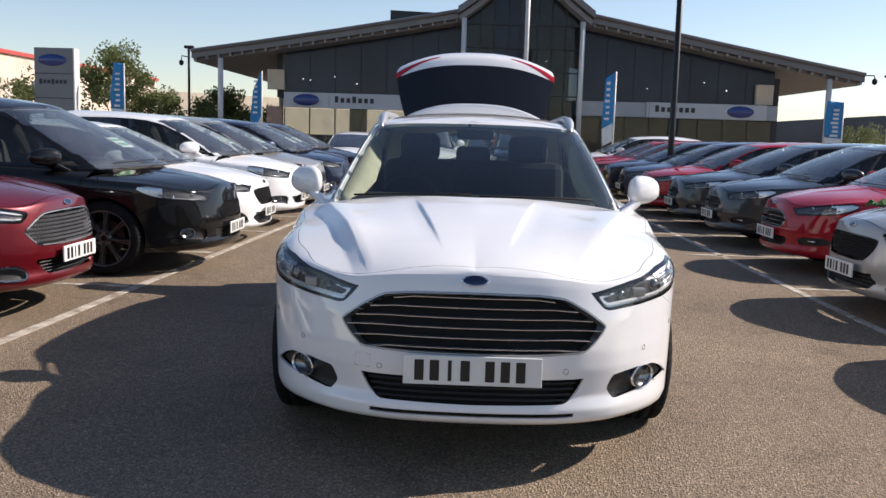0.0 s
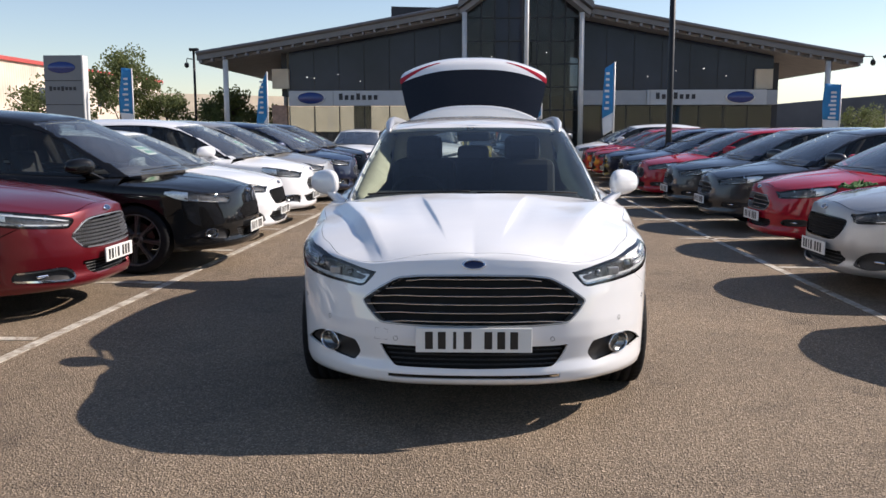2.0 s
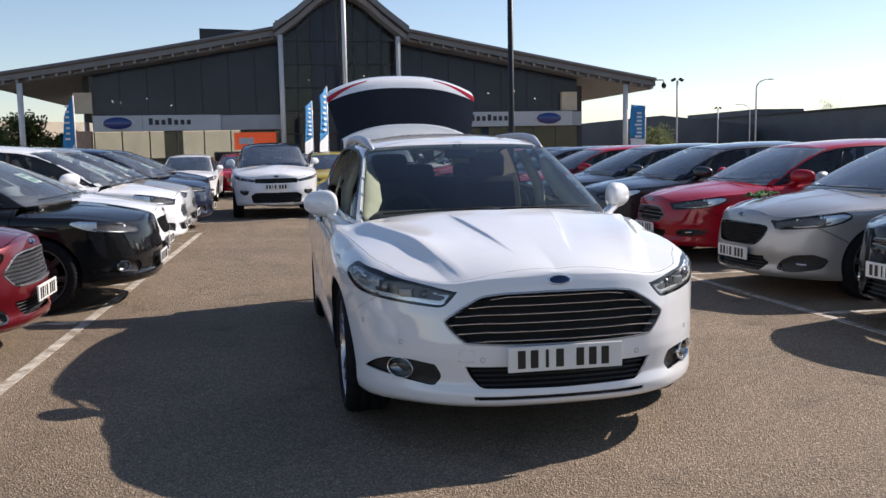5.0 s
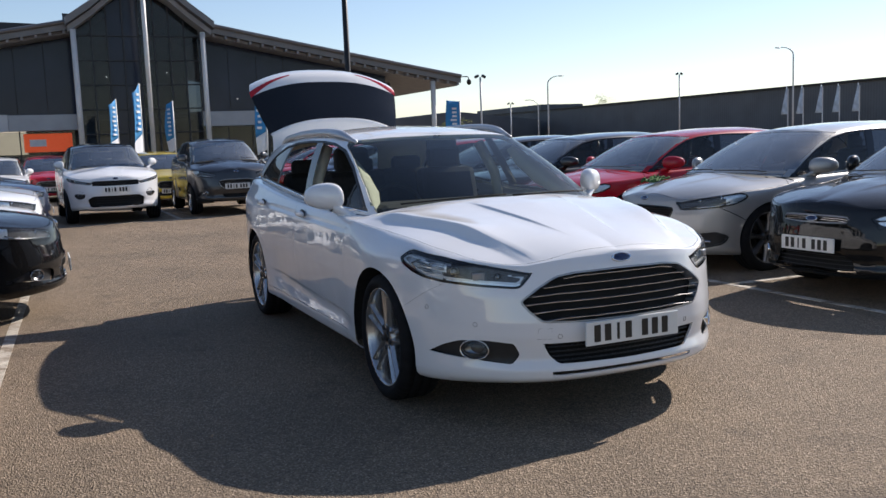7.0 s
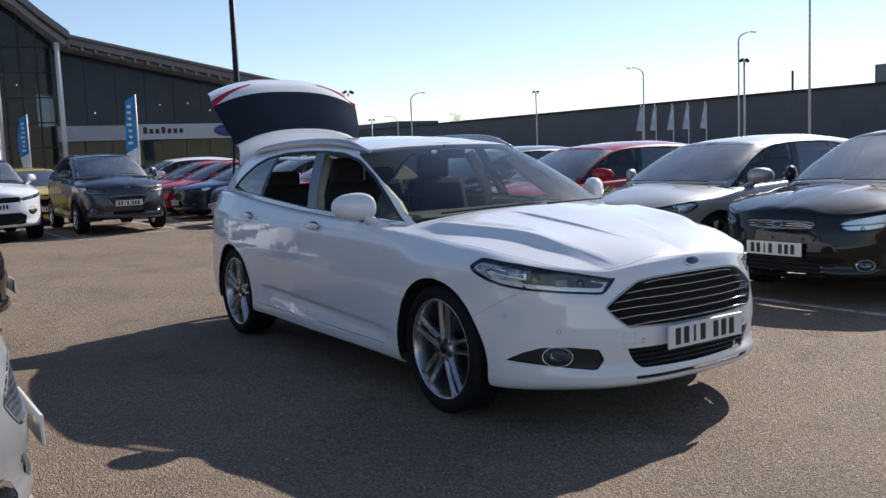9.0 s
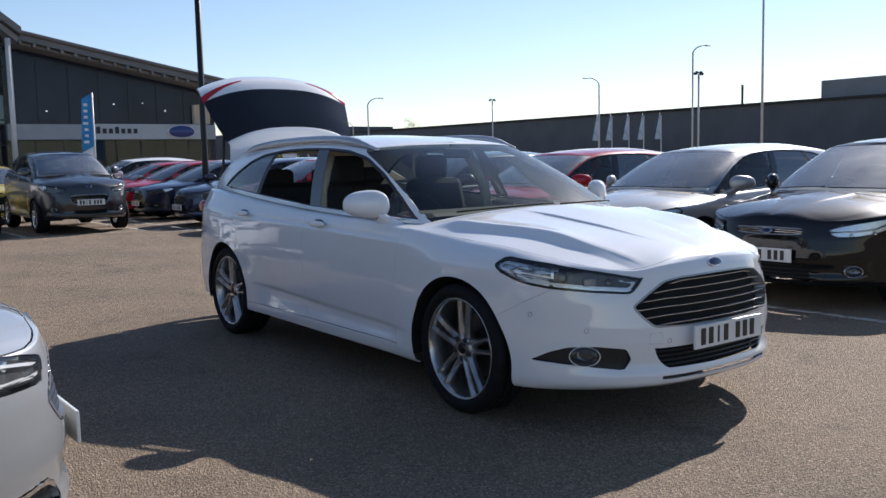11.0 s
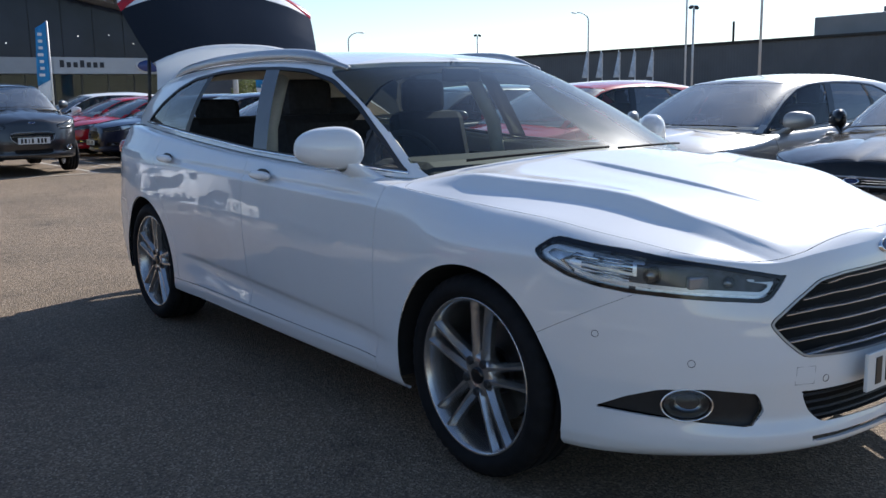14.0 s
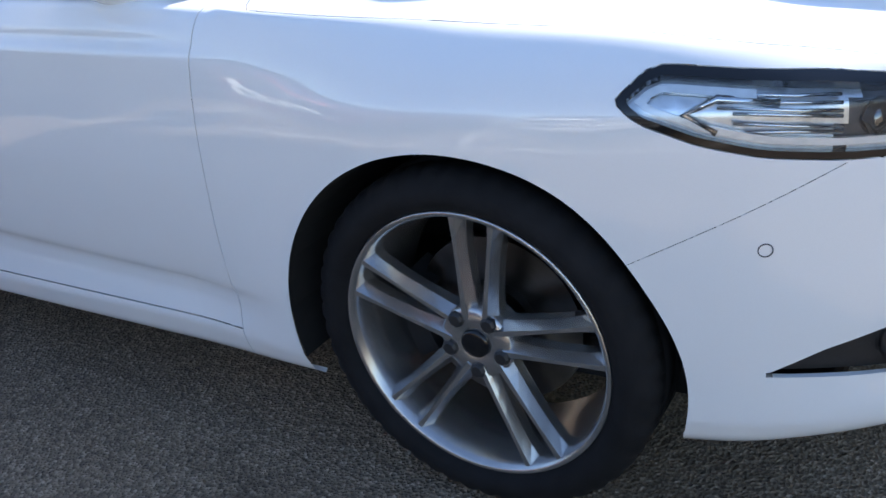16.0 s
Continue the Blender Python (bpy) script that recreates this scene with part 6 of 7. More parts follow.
cc = thing("camera_post", "black post with floodlight and domed camera", "camera post", m=pose(-15.6, 45.5, 0))
part("pole", rod([(0, 0, 0), (0, 0, 5.75)], 0.07, 10), POSTBLACK, cc, "", True)
part("floodlight", box(0.5, 0.3, 0.16, (0.05, -0.1, 5.82), 0.03), POSTBLACK, cc)
part("bracket", rod([(0, 0, 5.3), (-0.4, 0, 5.35), (-0.42, 0, 5.15)], 0.03, 8), POSTBLACK, cc)
part("dome_camera", blob(0.13, 0.13, 0.16, (-0.42, 0, 4.98), 2.2, 14, 8), POSTBLACK, cc, "", True)
cam2 = thing("dome_camera", "black dome camera hung from the eaves", "camera", m=pose(20.1, 42.3, 5.0))
part("bracket", rod([(-0.1, 0, 0.05), (0.35, 0, 0.05), (0.4, 0, -0.1)], 0.03, 8), POSTBLACK, cam2)
part("dome", blob(0.13, 0.13, 0.17, (0.4, 0, -0.25), 2.2, 14, 8), POSTBLACK, cam2, "", True)


def street_lamp(x, y, h, arm, ax, ay):
    s = thing("street_lamp", "tall grey street lamp with a curved arm", "street lamp", "street lamps beyond the lot", pose(x, y, 0))
    pts = [(0, 0, 0), (0, 0, h * 0.5), (0, 0, h - arm * 0.7)]
    for q in range(1, 7):
        a = q / 6 * math.pi / 2
        pts.append((ax * arm * (1 - math.cos(a)), ay * arm * (1 - math.cos(a)), h - arm * 0.7 + arm * 0.7 * math.sin(a)))
    part("pole", rod(pts, 0.062, 8, None, 0.032), GALV, s, "", True)
    part("lantern", blob(0.28, 0.12, 0.05, (ax * (arm + 0.2), ay * (arm + 0.2), h - 0.02), 2.5, 14, 8), GALV, s, "", True)


street_lamp(36.5, 60.1, 6.45, 0.9, 0.77, -0.64)
street_lamp(47.69, 44.58, 7.25, 0.85, -0.69, 0.72)
street_lamp(44.24, 33.2, 8.15, 0.7, 0.55, -0.83)
street_lamp(53.3, 90.2, 6.1, 1.2, -0.75, 0.66)


def flood_post(x, y, h):
    s = thing("floodlight_post", "slim post with twin floodlights", "floodlight", "floodlights beyond the lot", pose(x, y, 0))
    part("pole", rod([(0, 0, 0), (0, 0, h)], 0.06, 8), GALV, s, "", True)
    for k in (-1, 1):
        part("floodlight", box(0.26, 0.2, 0.15, (0.24 * k, 0, h + 0.05), 0.03, None, Matrix.Rotation(0.5 * k, 4, "Y")), MULLION, s)


for x, y, h in ((40.5, 29.9, 5.95), (51.4, 61.7, 6.7), (22.45, 44.7, 5.2), (43.3, 78.9, 5.1)):
    flood_post(x, y, h)
fp_ = thing("flagpole", "tall thin white flagpole", "flagpole", m=pose(37.4, 23.6, 0))
part("pole", rod([(0, 0, 0), (0, 0, 13)], 0.075, 8, None, 0.045), GALV, fp_, "", True)


def feather(x, y, h):
    f = thing("feather_flag", "small white and blue feather flag", "flag", "flags before the dark hall", pose(x, y, 0, 0, 0, -48))
    part("pole", rod([(0, 0, 0), (0, 0, h)], 0.035, 6), GALV, f)
    bm = bmesh.new()
    rows = []
    for j in range(9):
        u = j / 8
        w = 0.06 + 0.32 * u
        rows.append([bm.verts.new((-0.02 - w * i / 4, 0.06 * math.sin(i + 4 * u), h - 0.05 - 1.45 * u + 0.25 * (i / 4) * (1 - u))) for i in range(5)])
    for a, b in zip(rows, rows[1:]):
        for i in range(4):
            bm.faces.new((a[i], a[i + 1], b[i + 1], b[i]))
    ob = part("cloth", bm, FLAGPALE, f, "", True)
    ob.modifiers.new("thick", "SOLIDIFY").thickness = 0.006


for x, y in ((38.9, 36.4), (39.5, 35.8), (40.2, 35.0), (40.8, 34.3), (41.5, 33.5)):
    feather(x, y, 3.75)

# ---- halls and yards beyond ----
HALL = ribbed("dark_cladding", (0.082, 0.087, 0.098), 0.35, 0.55)
hall = thing("dark_hall", "long low hall clad in dark profiled sheet", "building")
part("wall", box(30.0, 190.0, 6.1, (93.0, 92.0, 3.05), 0), HALL, hall)
part("roof_edge", box(30.6, 190.6, 0.25, (93.0, 92.0, 6.22), 0.02), POSTBLACK, hall)
part("roof_box", box(12, 3.2, 0.7, (88.0, 38.0, 8.5), 0.05), HALL, hall)
part("roof_box", box(16, 10.5, 2.0, (88.0, 40.0, 7.2), 0.1), plain("grey_cladding", (0.20, 0.21, 0.22), 0.6, vary=0.08, scale=0.5), hall, "grey rooftop plant room")
part("roof_box", box(9, 26, 1.3, (86.0, 150.0, 6.9), 0.1), HALL, hall)
part("flue", rod([(79, 53.5, 6.2), (79, 53.5, 8.4)], 0.12, 10), POSTBLACK, hall)
shed = thing("far_shed", "low dark industrial shed with a shallow pitched roof", "building")
slab([(44, 0), (76, 0), (76, 4.6), (60, 6.3), (44, 4.9)], 128, 160, "wall", HALL, shed)
hall2 = thing("cream_hall", "cream industrial hall with red roof trim", "building")
part("wall", box(22.0, 72.0, 7.4, (-51.0, 74.0, 3.7), 0), ribbed("cream_cladding", (0.62, 0.52, 0.42), 0.4, 0.6), hall2)
part("roof_trim", box(22.5, 72.5, 0.35, (-51.0, 74.0, 7.5), 0.02), TILE_RED, hall2, "red roof trim")
for k in range(4):
    part("window", box(0.1, 1.6, 1.4, (-39.96, 52 + 13 * k, 4.6), 0.02), FACADE_GLASS, hall2)
hall3 = thing("pale_warehouse", "pale flat-roofed warehouse in the distance", "building")
part("wall", box(26.0, 20.0, 5.3, (-24.0, 118.0, 2.65), 0), plain("pale_cladding", (0.66, 0.60, 0.52), 0.6, vary=0.06, scale=0.3), hall3)
part("roof_edge", box(26.4, 20.4, 0.3, (-24.0, 118.0, 5.4), 0), SIGNPALE, hall3)
yard = thing("yard_wall", "pale rendered yard wall behind the showroom", "wall", kind="structure")
part("wall", box(46, 0.3, 4.2, (-8.0, 80.0, 2.1), 0, None, Matrix.Rotation(radians(45), 4, "Z")), CREAM, yard)
wall_n = thing("boundary_wall", "low dark boundary wall beyond the parked cars", "wall", kind="structure")
part("wall", box(42, 0.3, 1.25, (-29.0, 58.0, 0.62), 0.02), DARKWALL, wall_n)

LEAF = foliage_material("leaves", (0.05, 0.075, 0.022), (0.21, 0.24, 0.085))
BARK = plain("bark", (0.09, 0.07, 0.05), 0.9, vary=0.3, scale=12, bump=0.5)


def tree(x, y, h, r, seed, leaves=2600, bush=False):
    rng = random.Random(seed)
    t = thing("bush" if bush else "tree", "dense green shrub with loose outline" if bush else "broad-leaved green tree in full leaf", "bush" if bush else "tree", "greenery behind the lot", pose(x, y, 0))
    bm = bmesh.new()
    rod([(0, 0, 0), (0.04, 0.02, h * 0.3), (0.0, 0.05, h * 0.62), (0.05, 0, h * 0.9)], 0.045 * r + 0.05, 8, bm, 0.02)
    tips = []
    for k in range(14):
        a = rng.uniform(0, 6.28)
        z0 = h * rng.uniform(0.15 if bush else 0.28, 0.7)
        ln_ = r * rng.uniform(0.55, 0.95)
        e = Vector((math.cos(a) * ln_, math.sin(a) * ln_, min(h * 0.92, z0 + h * rng.uniform(0.08, 0.3))))
        rod([(0, 0, z0), e * 0.5 + Vector((0, 0, z0 * 0.45)), e], 0.05, 5, bm, 0.012)
        tips.append(e)
    part("trunk", bm, BARK, t, "", True)
    clumps = [(Vector((rng.gauss(0, 0.42) * r, rng.gauss(0, 0.42) * r, h * rng.uniform(0.22 if bush else 0.34, 0.97))), r * rng.uniform(0.20, 0.42)) for _ in range(26)] + [(e, r * rng.uniform(0.2, 0.34)) for e in tips]
    vs, fs = [], []
    for _ in range(leaves):
        c, cr = rng.choice(clumps)
        taper = 1 - 0.45 * max(0, c.z / h - 0.6) / 0.4
        p = Vector((c.x * taper, c.y * taper, c.z)) + Vector((rng.gauss(0, 1), rng.gauss(0, 1), rng.gauss(0, 0.8))).normalized() * cr * rng.random() ** 0.4
        if p.z < 0.15:
            continue
        u = Vector((rng.gauss(0, 1), rng.gauss(0, 1), rng.gauss(0, 1))).normalized()
        w = u.orthogonal().normalized()
        sz = rng.uniform(0.06, 0.14)
        b = len(vs)
        vs += [p - u * sz, p + w * sz * 0.55 + u * 0.1 * sz, p + u * sz, p - w * sz * 0.55 + u * 0.1 * sz, p + u.cross(w) * sz * 0.25]
        fs += [(b, b + 1, b + 4), (b + 1, b + 2, b + 4), (b + 2, b + 3, b + 4), (b + 3, b, b + 4)]
    from_data("crown", vs, fs, LEAF, t, "", False)


tree(-21.3, 49.0, 6.1, 2.3, 1, 6000)
tree(-19.0, 50.5, 3.6, 2.0, 2, 3000, True)
tree(-14.2, 48.5, 3.7, 1.7, 3, 3200, True)
tree(-16.4, 50.0, 3.0, 1.7, 4, 2600, True)
tree(-12.6, 49.0, 2.7, 1.3, 5, 2200, True)
tree(-25.5, 47.0, 4.2, 1.8, 6, 2600, True)
tree(112.0, 161.0, 10.6, 3.0, 7, 1800)
tree(25.5, 55.0, 2.6, 1.9, 8, 2200, True)
tree(31.0, 66.0, 2.9, 1.6, 9, 1500, True)


# ---- the cars ----
W19 = build_wheel("twin", 0.335, 0.262, ALLOY)
W17 = build_wheel("five", 0.32, 0.235, ALLOY)
W18D = build_wheel("multi", 0.335, 0.25, DARKALLOY)

hero = build_car("white estate car with its tailgate raised, standing in the lane", ESTATE, WHITE, True, W19, "bars", True, True, "", True)
hero.name = "estate_car"


def open_tailgate(car):
    """The raised tailgate: spoiler, dark glass, lamps and lower panel, swung up about its hinge."""
    prof = [(3.40, 1.432), (3.47, 1.428), (3.54, 1.418), (3.575, 1.404), (3.57, 1.388), (3.545, 1.378), (3.60, 1.32), (3.66, 1.25), (3.72, 1.175), (3.775, 1.105), (3.80, 1.075), (3.835, 1.035), (3.87, 0.985), (3.885, 0.93), (3.885, 0.86), (3.88, 0.80), (3.865, 0.72), (3.84, 0.66)]
    prof = np.array(prof)
    s = np.concatenate([[0], np.cumsum(np.hypot(*np.diff(prof, axis=0).T))])
    q = np.linspace(0, s[-1], 60)
    pyz = np.stack([np.interp(q, s, prof[:, 0]), np.interp(q, s, prof[:, 1])], 1)
    pyz = soft(pyz, 0.9)
    wid = np.interp(pyz[:, 1], [0.6, 0.68, 0.85, 1.0, 1.1, 1.25, 1.38, 1.45], [0.56, 0.60, 0.655, 0.69, 0.675, 0.635, 0.585, 0.565])
    ths = radians(106)
    hinge = np.array([3.40, 1.43])
    c_, s_ = math.cos(ths), math.sin(ths)
    root = None

    def place(x, y, z):
        dy, dz = y - hinge[0], z - hinge[1]
        return (x, hinge[0] + dy * c_ - dz * s_, hinge[1] + dy * s_ + dz * c_)

    nx_ = 48
    us = np.linspace(-1, 1, nx_ + 1)

    def surface(off):
        g = []
        for (y, z), w in zip(pyz, wid):
            row = []
            for u in us:
                bend = 0.13 * abs(u) ** 2.6
                row.append(place(u * (w - off), y - bend - off, z - off * 0.3 - 0.02 * abs(u) ** 3 * (1 if z > 1.38 else 0)))
            g.append(row)
        return g

    outer, inner = surface(0), surface(0.05)
    zc = [(pyz[j, 1] + pyz[j + 1, 1]) / 2 for j in range(len(pyz) - 1)]

    def zone(j, i):
        u = abs((us[i] + us[i + 1]) / 2)
        z = zc[j]
        if 1.045 < z < 1.365:
            return "glass"
        if 1.365 <= z < 1.392 and u < 0.28:
            return "stop"
        return "panel"

    def collect(want, src, name, mat, parent, label, lift=0.0):
        idx, vs, fs = {}, [], []
        for j in range(len(pyz) - 1):
            for i in range(nx_):
                if want is None or zone(j, i) == want:
                    f = []
                    for (a, b) in ((j, i), (j, i + 1), (j + 1, i + 1), (j + 1, i)):
                        if (a, b) not in idx:
                            idx[a, b] = len(vs)
                            vs.append(src[a][b])
                        f.append(idx[a, b])
                    fs.append(f[::-1])
        return from_data(name, vs, fs, mat, parent, label)

    gate = collect("panel", outer, "tailgate", WHITE, car, "raised white tailgate")
    collect("glass", outer, "tailgate_glass", GLOSSBLACK, gate, "dark tinted rear glass")
    order = np.argsort(pyz[16:, 1])
    y_of = lambda z: float(np.interp(z, pyz[16:, 1][order], pyz[16:, 0][order]))
    w_of = lambda z: float(np.interp(z, [0.6, 0.68, 0.85, 1.0, 1.1, 1.25], [0.56, 0.60, 0.655, 0.69, 0.675, 0.635]))
    for sd in (1, -1):
        vs, fs = [], []
        for q in range(17):
            u = 0.46 + 0.545 * q / 16
            zm = 0.950 + 0.085 * ((u - 0.46) / 0.545) ** 1.2
            hz = 0.007 + 0.019 * (q / 16) ** 0.7
            for e in range(4):
                z = zm + hz * (e / 1.5 - 1)
                lift = 0.004 if 0 < e < 3 else 0.0015
                vs.append(place(sd * u * (w_of(z) + lift), y_of(z) - 0.13 * u ** 2.6 + lift, z))
        for q in range(16):
            for e in range(3):
                f = (4 * q + e, 4 * q + e + 1, 4 * q + e + 5, 4 * q + e + 4)
                fs.append(f if sd > 0 else f[::-1])
        from_data("tail_lamp", vs, fs, REDLENS, gate, "red tail lamp strip")
    collect("stop", outer, "stop_lamp", REDLENS, gate, "red high stop lamp")
    collect(None, inner, "tailgate_lining", DASH, gate, "dark plastic inner lining")
    # rim between the outer and inner skins
    vs, fs = [], []
    ring = [(0, i) for i in range(nx_ + 1)] + [(j, nx_) for j in range(1, len(pyz))] + [(len(pyz) - 1, i) for i in range(nx_ - 1, -1, -1)] + [(j, 0) for j in range(len(pyz) - 2, 0, -1)]
    for a, b in ring:
        vs += [outer[a][b], inner[a][b]]
    n = len(ring)
    fs = [(2 * k, 2 * ((k + 1) % n), 2 * ((k + 1) % n) + 1, 2 * k + 1) for k in range(n)]
    dark = [1.045 < pyz[ring[k][0], 1] < 1.37 for k in range(n)]
    from_data("tailgate_edge", vs, [f for f, d in zip(fs, dark) if not d], WHITE, gate, "", False)
    from_data("glass_edge", vs, [f for f, d in zip(fs, dark) if d], TRIM, gate, "black edge of the glass", False)
    for sd in (1, -1):
        part("gas_strut", rod([(0.58 * sd, 3.60, 1.08), place(0.56 * sd, 3.52, 1.22)], 0.012, 8), TRIM, gate, "black gas strut", True)


open_tailgate(hero)
# rear side lamps and the load bay
for sd in (1, -1):
    part("side_tail_lamp", blob(0.05, 0.07, 0.050, (0.70 * sd, 3.69, 0.95), 2.6, 16, 10), REDLENS, hero, "red rear lamp", True)
part("boot_floor", box(1.2, 1.0, 0.05, (0, 3.35, 0.66), 0.01), DASH, hero, "dark load floor")
for sd in (1, -1):
    part("boot_side", box(0.06, 1.0, 0.40, (0.66 * sd, 3.30, 0.86), 0.02), DASH, hero)
HATCH = dict(fo=0.885, wb=2.65, ro=0.83, kx=0.975, zb=0.935, zr=1.41, lift=0.0, cab=-0.10, wr=0.32, rim=0.235, track=0.775, arch=0.350,
             grille=[(0, 0.700), (0.22, 0.697), (0.30, 0.685), (0.385, 0.60), (0.35, 0.545), (0.30, 0.505), (0.2, 0.50), (0, 0.498)], plate_z=0.43,
             fog=[(0.99, 0.40), (0.90, 0.432), (0.66, 0.425), (0.59, 0.385), (0.65, 0.345), (0.93, 0.36)], fog_at=(0.77, 0.39))
OLDHATCH = dict(HATCH, zb=0.95, zr=1.44, lamp=[(0.52, 0.700), (0.66, 0.738), (0.84, 0.768), (1.02, 0.796), (1.16, 0.818), (1.22, 0.812), (1.20, 0.765), (1.10, 0.705), (0.96, 0.662), (0.78, 0.635), (0.60, 0.632)], grille=[(0, 0.715), (0.30, 0.71), (0.33, 0.695), (0.32, 0.655), (0.2, 0.648), (0, 0.645)], low_grille=[(0, 0.42), (0.27, 0.42), (0.36, 0.37), (0.40, 0.27), (0, 0.262)], plate_z=0.475, badge_z=0.682, lamp_bright=0.55,
                fog=[(0.86, 0.34), (0.82, 0.39), (0.70, 0.40), (0.66, 0.34), (0.70, 0.30), (0.82, 0.30)], fog_at=(0.76, 0.35))
SPORT = dict(HATCH, lift=-0.02, zb=0.93, zr=1.41, grille=[(0, 0.705), (0.30, 0.70), (0.43, 0.685), (0.40, 0.60), (0.34, 0.53), (0.30, 0.505), (0.2, 0.50), (0, 0.50)], low_grille=[(0, 0.405), (0.38, 0.405), (0.45, 0.35), (0.38, 0.275), (0, 0.262)], plate_z=0.415,
             fog=[(1.04, 0.40), (0.90, 0.445), (0.72, 0.43), (0.60, 0.37), (0.57, 0.30), (0.72, 0.275), (0.98, 0.32)], fog_at=(0.80, 0.35))
SALOON = dict(ESTATE, plate_z=0.43, fog=[(1.0, 0.30), (0.98, 0.37), (0.62, 0.385), (0.54, 0.35), (0.52, 0.29), (0.60, 0.275)], fog_at=(0.78, 0.33))
MPV = dict(fo=0.94, wb=2.85, ro=1.0, kx=1.03, zb=0.985, zr=1.60, lift=0.01, cab=-0.34, wr=0.335, rim=0.25, track=0.79, arch=0.366,
           grille=[(0, 0.66), (0.24, 0.655), (0.30, 0.64), (0.37, 0.575), (0.33, 0.525), (0.29, 0.49), (0.2, 0.485), (0, 0.483)], plate_z=0.40)
CMAX = dict(MPV, fo=0.90, wb=2.70, ro=0.80, kx=0.985, zb=1.02, zr=1.55, cab=-0.28, wr=0.32, rim=0.235, arch=0.350, track=0.78)
SUV = dict(fo=0.86, wb=2.60, ro=0.80, kx=0.99, zb=1.13, zr=1.63, lift=0.06, cab=-0.10, wr=0.345, rim=0.24, track=0.80, arch=0.375,
           lamp=[(0.47, 0.705), (0.75, 0.740), (1.0, 0.782), (1.14, 0.808), (1.20, 0.800), (1.08, 0.742), (0.85, 0.702), (0.52, 0.668)], fog=[(0.60, 0.58), (0.74, 0.62), (0.93, 0.60), (0.95, 0.48), (0.82, 0.41), (0.66, 0.43)], fog_at=(0.76, 0.52),
           grille=[(0, 0.735), (0.43, 0.735), (0.46, 0.715), (0.43, 0.655), (0.2, 0.645), (0, 0.645)], low_grille=[(0, 0.46), (0.44, 0.46), (0.54, 0.40), (0.50, 0.265), (0, 0.258)], plate_z=0.575)
ECO = dict(SUV, lamp=None, fog=None, fog_at=(0.775, 0.379), fo=0.80, wb=2.52, ro=0.72, kx=0.95, zb=1.17, zr=1.65, cab=-0.16, grille=[(0, 0.64), (0.30, 0.635), (0.40, 0.60), (0.36, 0.50), (0.28, 0.46), (0, 0.455)], low_grille=[(0, 0.36), (0.30, 0.36), (0.34, 0.33), (0.3, 0.30), (0, 0.295)], plate_z=0.50)

ROW_L, ROW_R, ROW_B = "cars parked nose-out along the lane", "cars parked nose-out along the far side", "cars parked across the end of the lane"


def stand_left(car, y, x, turn=0.0):
    st_fo = car["fo"]
    car.matrix_basis = pose(x - st_fo, y, 0, 0, 0, 90 + turn)
    return car


def stand_right(car, y, x, turn=0.0):
    car.matrix_basis = pose(x + car["fo"], y, 0, 0, 0, -90 + turn)
    return car


def made(label, st, coat, wheel, face, group, **more):
    c = build_car(label, st, coat, False, wheel, face, group=group, **more)
    c["fo"] = st["fo"]
    return c


def again(car, label, coat, old):
    c = copy_thing(car, car.matrix_basis.copy())
    c["label"] = label
    recoat(c, old, coat)
    return c


# left row
ruby = stand_left(made("ruby red saloon with a honeycomb grille and chrome fog trims", SALOON, RUBY, W19, "mesh", ROW_L, fog_trim=CHROME), 2.08, -2.84)
smax = stand_left(made("black people carrier with a black mesh grille", MPV, BLACK, W18D, "sport", ROW_L, card=True), 4.42, -2.30)
silver0 = stand_left(again(ruby, "silver-grey saloon nosing out of the row", STEEL, RUBY), -0.20, -2.88)
sport = made("silver sporty hatchback with a deep black grille", SPORT, SILVER, W18D, "sport", ROW_R, fog_trim=TRIM)
stand_right(sport, 2.98, 3.00)
cmax = stand_left(made("white compact people carrier with a chrome grille", CMAX, WHITE, W17, "slim", ROW_L, card=True), 8.72, -2.42)
stand_left(again(sport, "white sporty hatchback with a black grille", WHITE, SILVER), 6.58, -2.45)
stand_left(again(cmax, "silver compact people carrier with a chrome grille", SILVER, WHITE), 10.9, -2.45)
hatch = made("glossy black hatchback with a chrome-barred grille", HATCH, GREY, W17, "slim", ROW_R, fog_trim=TRIM)
stand_left(again(cmax, "dark blue people carrier in the row", BLUE, WHITE), 13.0, -2.3)
stand_left(again(cmax, "dark plum people carrier in the row", PLUM, WHITE), 15.2, -2.6)
stand_left(again(cmax, "dark grey people carrier in the row", GREY, WHITE), 17.4, -2.6)
stand_left(again(hatch, "white hatchback at the end of the row", WHITE, GREY), 19.8, -3.2)

# right row
old = stand_right(made("black older hatchback with pale headlamps", OLDHATCH, BLACK, W17, "slim", ROW_R), 0.79, 2.98)
stand_right(again(hatch, "bright red hatchback with a black grille", RED, GREY), 5.55, 3.25)
stand_right(hatch, 7.95, 3.25)
stand_right(again(hatch, "dark grey hatchback with a chrome grille", GREY, GREY), 10.3, 3.25)
stand_right(again(hatch, "bright red hatchback in the row", RED, GREY), 12.6, 3.2)
stand_right(again(hatch, "dark navy hatchback in the row", NAVY, GREY), 14.9, 3.2)
stand_right(again(hatch, "dark navy hatchback in the row", NAVY, GREY), 17.9, 3.3)
stand_right(again(hatch, "bright red hatchback in the row", RED, GREY), 20.1, 3.3)
stand_right(again(hatch, "bright red hatchback in the row", RED, GREY), 22.3, 3.3)
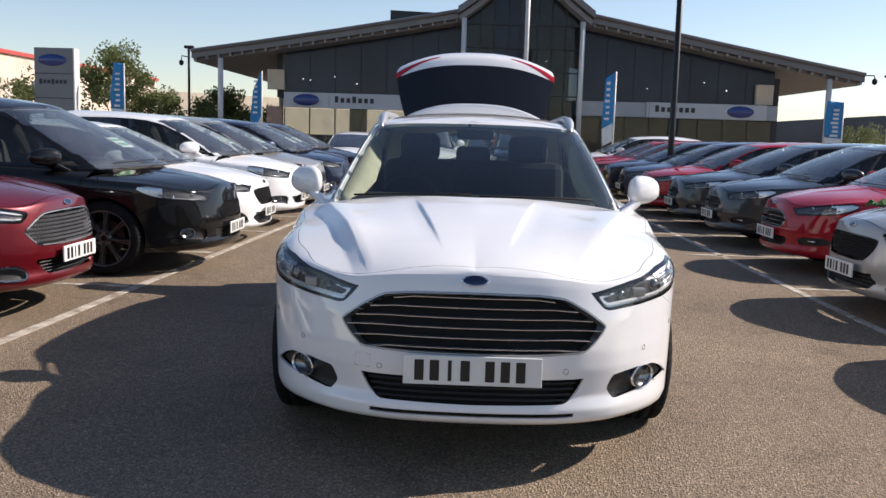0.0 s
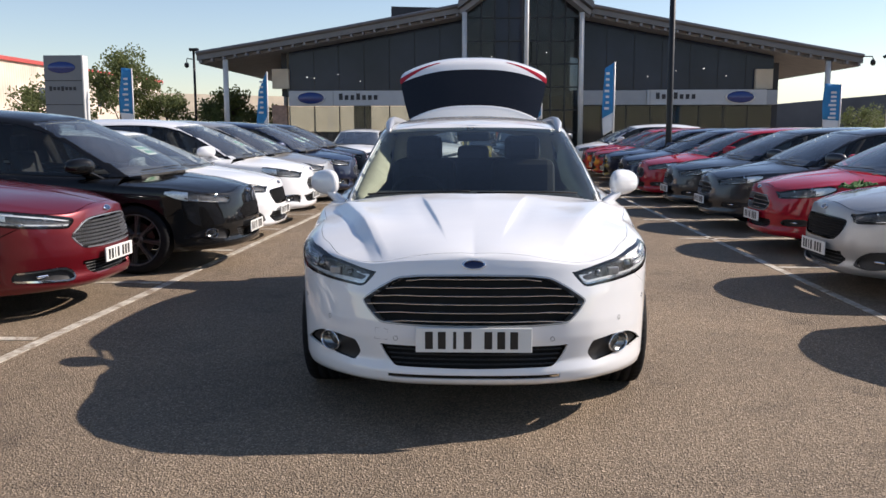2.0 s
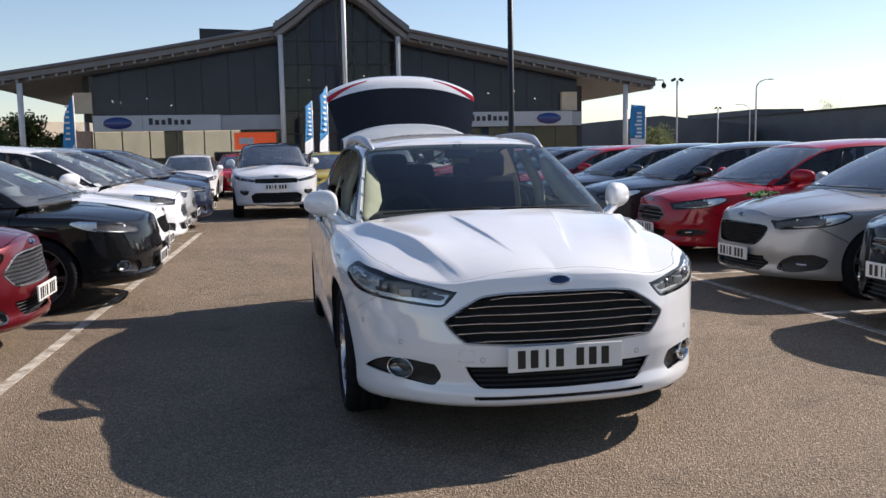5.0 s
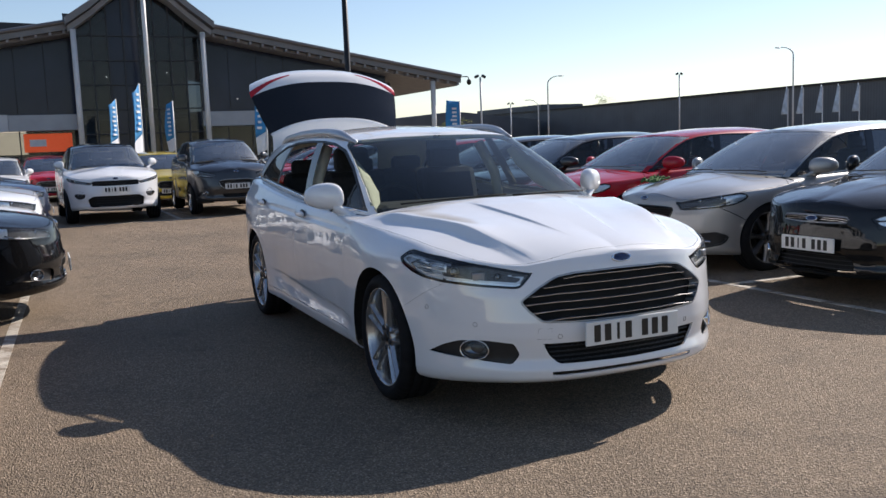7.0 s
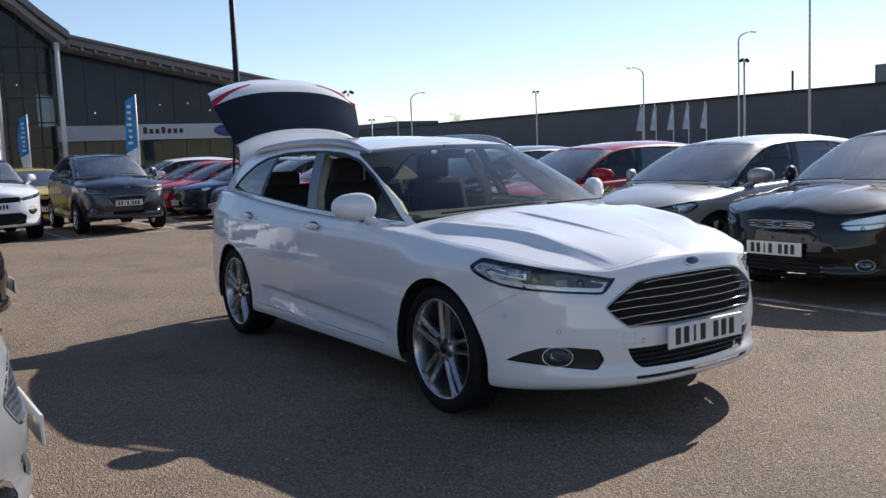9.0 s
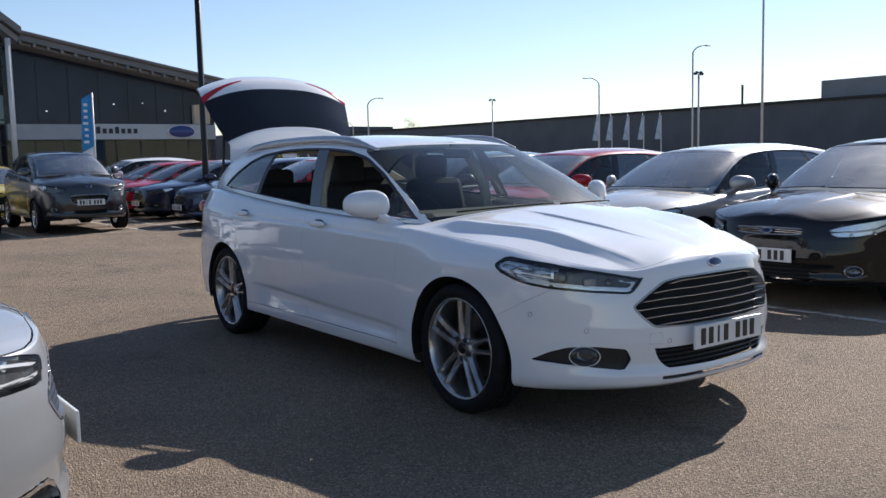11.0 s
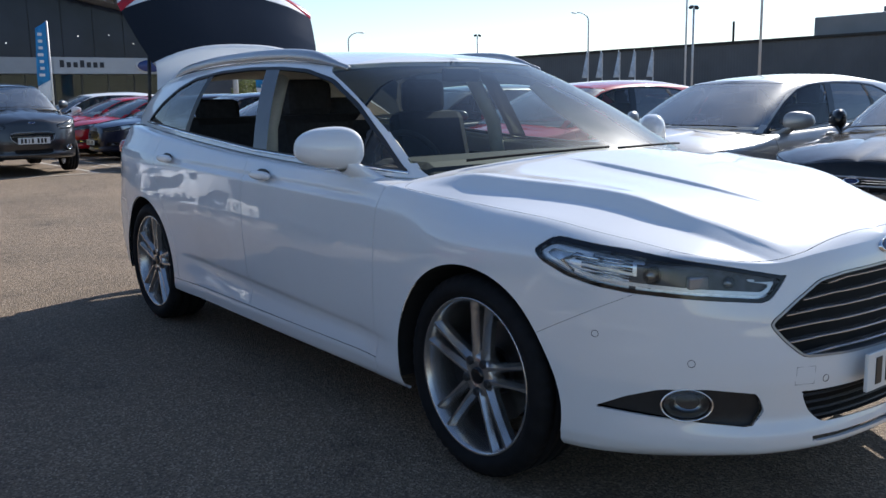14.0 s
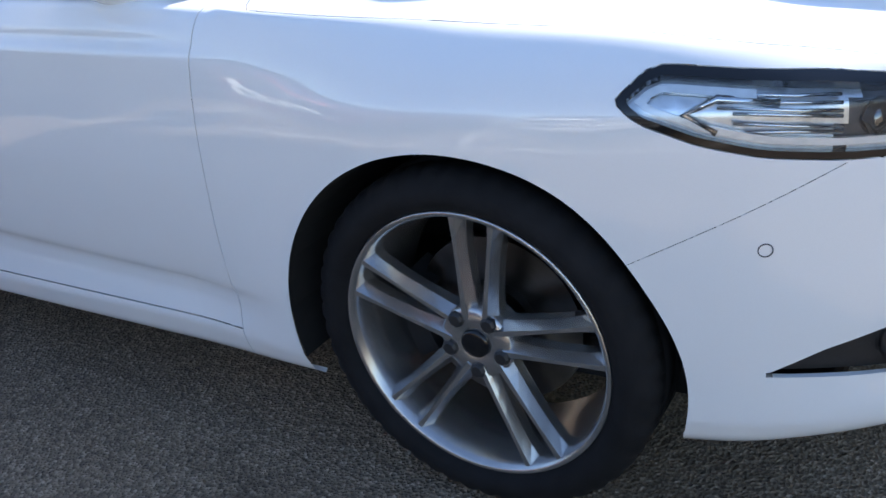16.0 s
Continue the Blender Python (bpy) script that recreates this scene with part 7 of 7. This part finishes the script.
stand_right(again(cmax, "white people carrier in the row", WHITE, WHITE), 24.6, 3.3)

# across the end of the lane
evo = made("white sport utility car with a black roof and sills", SUV, WHITE, W18D, "sport", ROW_B, fog_trim=None)
for o in evo.children:
    if o.name.startswith("roof"):
        o.material_slots[0].link = "OBJECT"
        o.material_slots[0].material = BLACK
        o["label"] = "black roof"
evo.matrix_basis = pose(-1.12, 15.2, 0, 0, 0, 2)
eco = made("slate grey small sport utility car with a chrome grille", ECO, SLATE, W17, "slim", ROW_B)
eco.matrix_basis = pose(1.30, 15.2, 0, 0, 0, 0)
yel = again(hatch, "yellow hatchback behind the utility cars", YELLOW, GREY)
yel.matrix_basis = pose(0.57, 19.8, 0, 0, 0, 0)
r3 = again(hatch, "red hatchback behind the utility cars", RED, GREY)
r3.matrix_basis = pose(-2.2, 25.8, 0, 0, 0, 0)
r5 = again(hatch, "white hatchback behind the utility cars", WHITE, GREY)
r5.matrix_basis = pose(-3.6, 22.4, 0, 0, 0, 0)
r4 = again(hatch, "grey hatchback behind the utility cars", GREY, GREY)
r4.matrix_basis = pose(-0.6, 23.5, 0, 0, 0, 0)

# a crumpled green cloth on the silver bonnet
bm = bmesh.new()
rng = random.Random(5)
g = []
for j in range(13):
    g.append([bm.verts.new((0.02 * rng.gauss(0, 1) + (i - 8) * 0.026, (j - 6) * 0.026 + 0.01 * rng.gauss(0, 1), 0.018 + 0.022 * abs(rng.gauss(0, 1)))) for i in range(17)])
for a, b in zip(g, g[1:]):
    for i in range(16):
        bm.faces.new((a[i], a[i + 1], b[i + 1], b[i]))
cloth = part("cloth", bm, plain("green_cloth", (0.035, 0.10, 0.025), 0.9, vary=0.5, scale=20), None, "", True, pose(3.50, 3.38, 0.848, 0, -8, 20) @ Matrix.Diagonal((0.62, 0.62, 0.8, 1)))
cloth.modifiers.new("thick", "SOLIDIFY").thickness = 0.012
tagged(cloth, "crumpled dark green cloth lying on a bonnet", "cloth")

for w in (W19, W17, W18D):
    for o in [*w.children_recursive, w]:
        bpy.data.objects.remove(o)
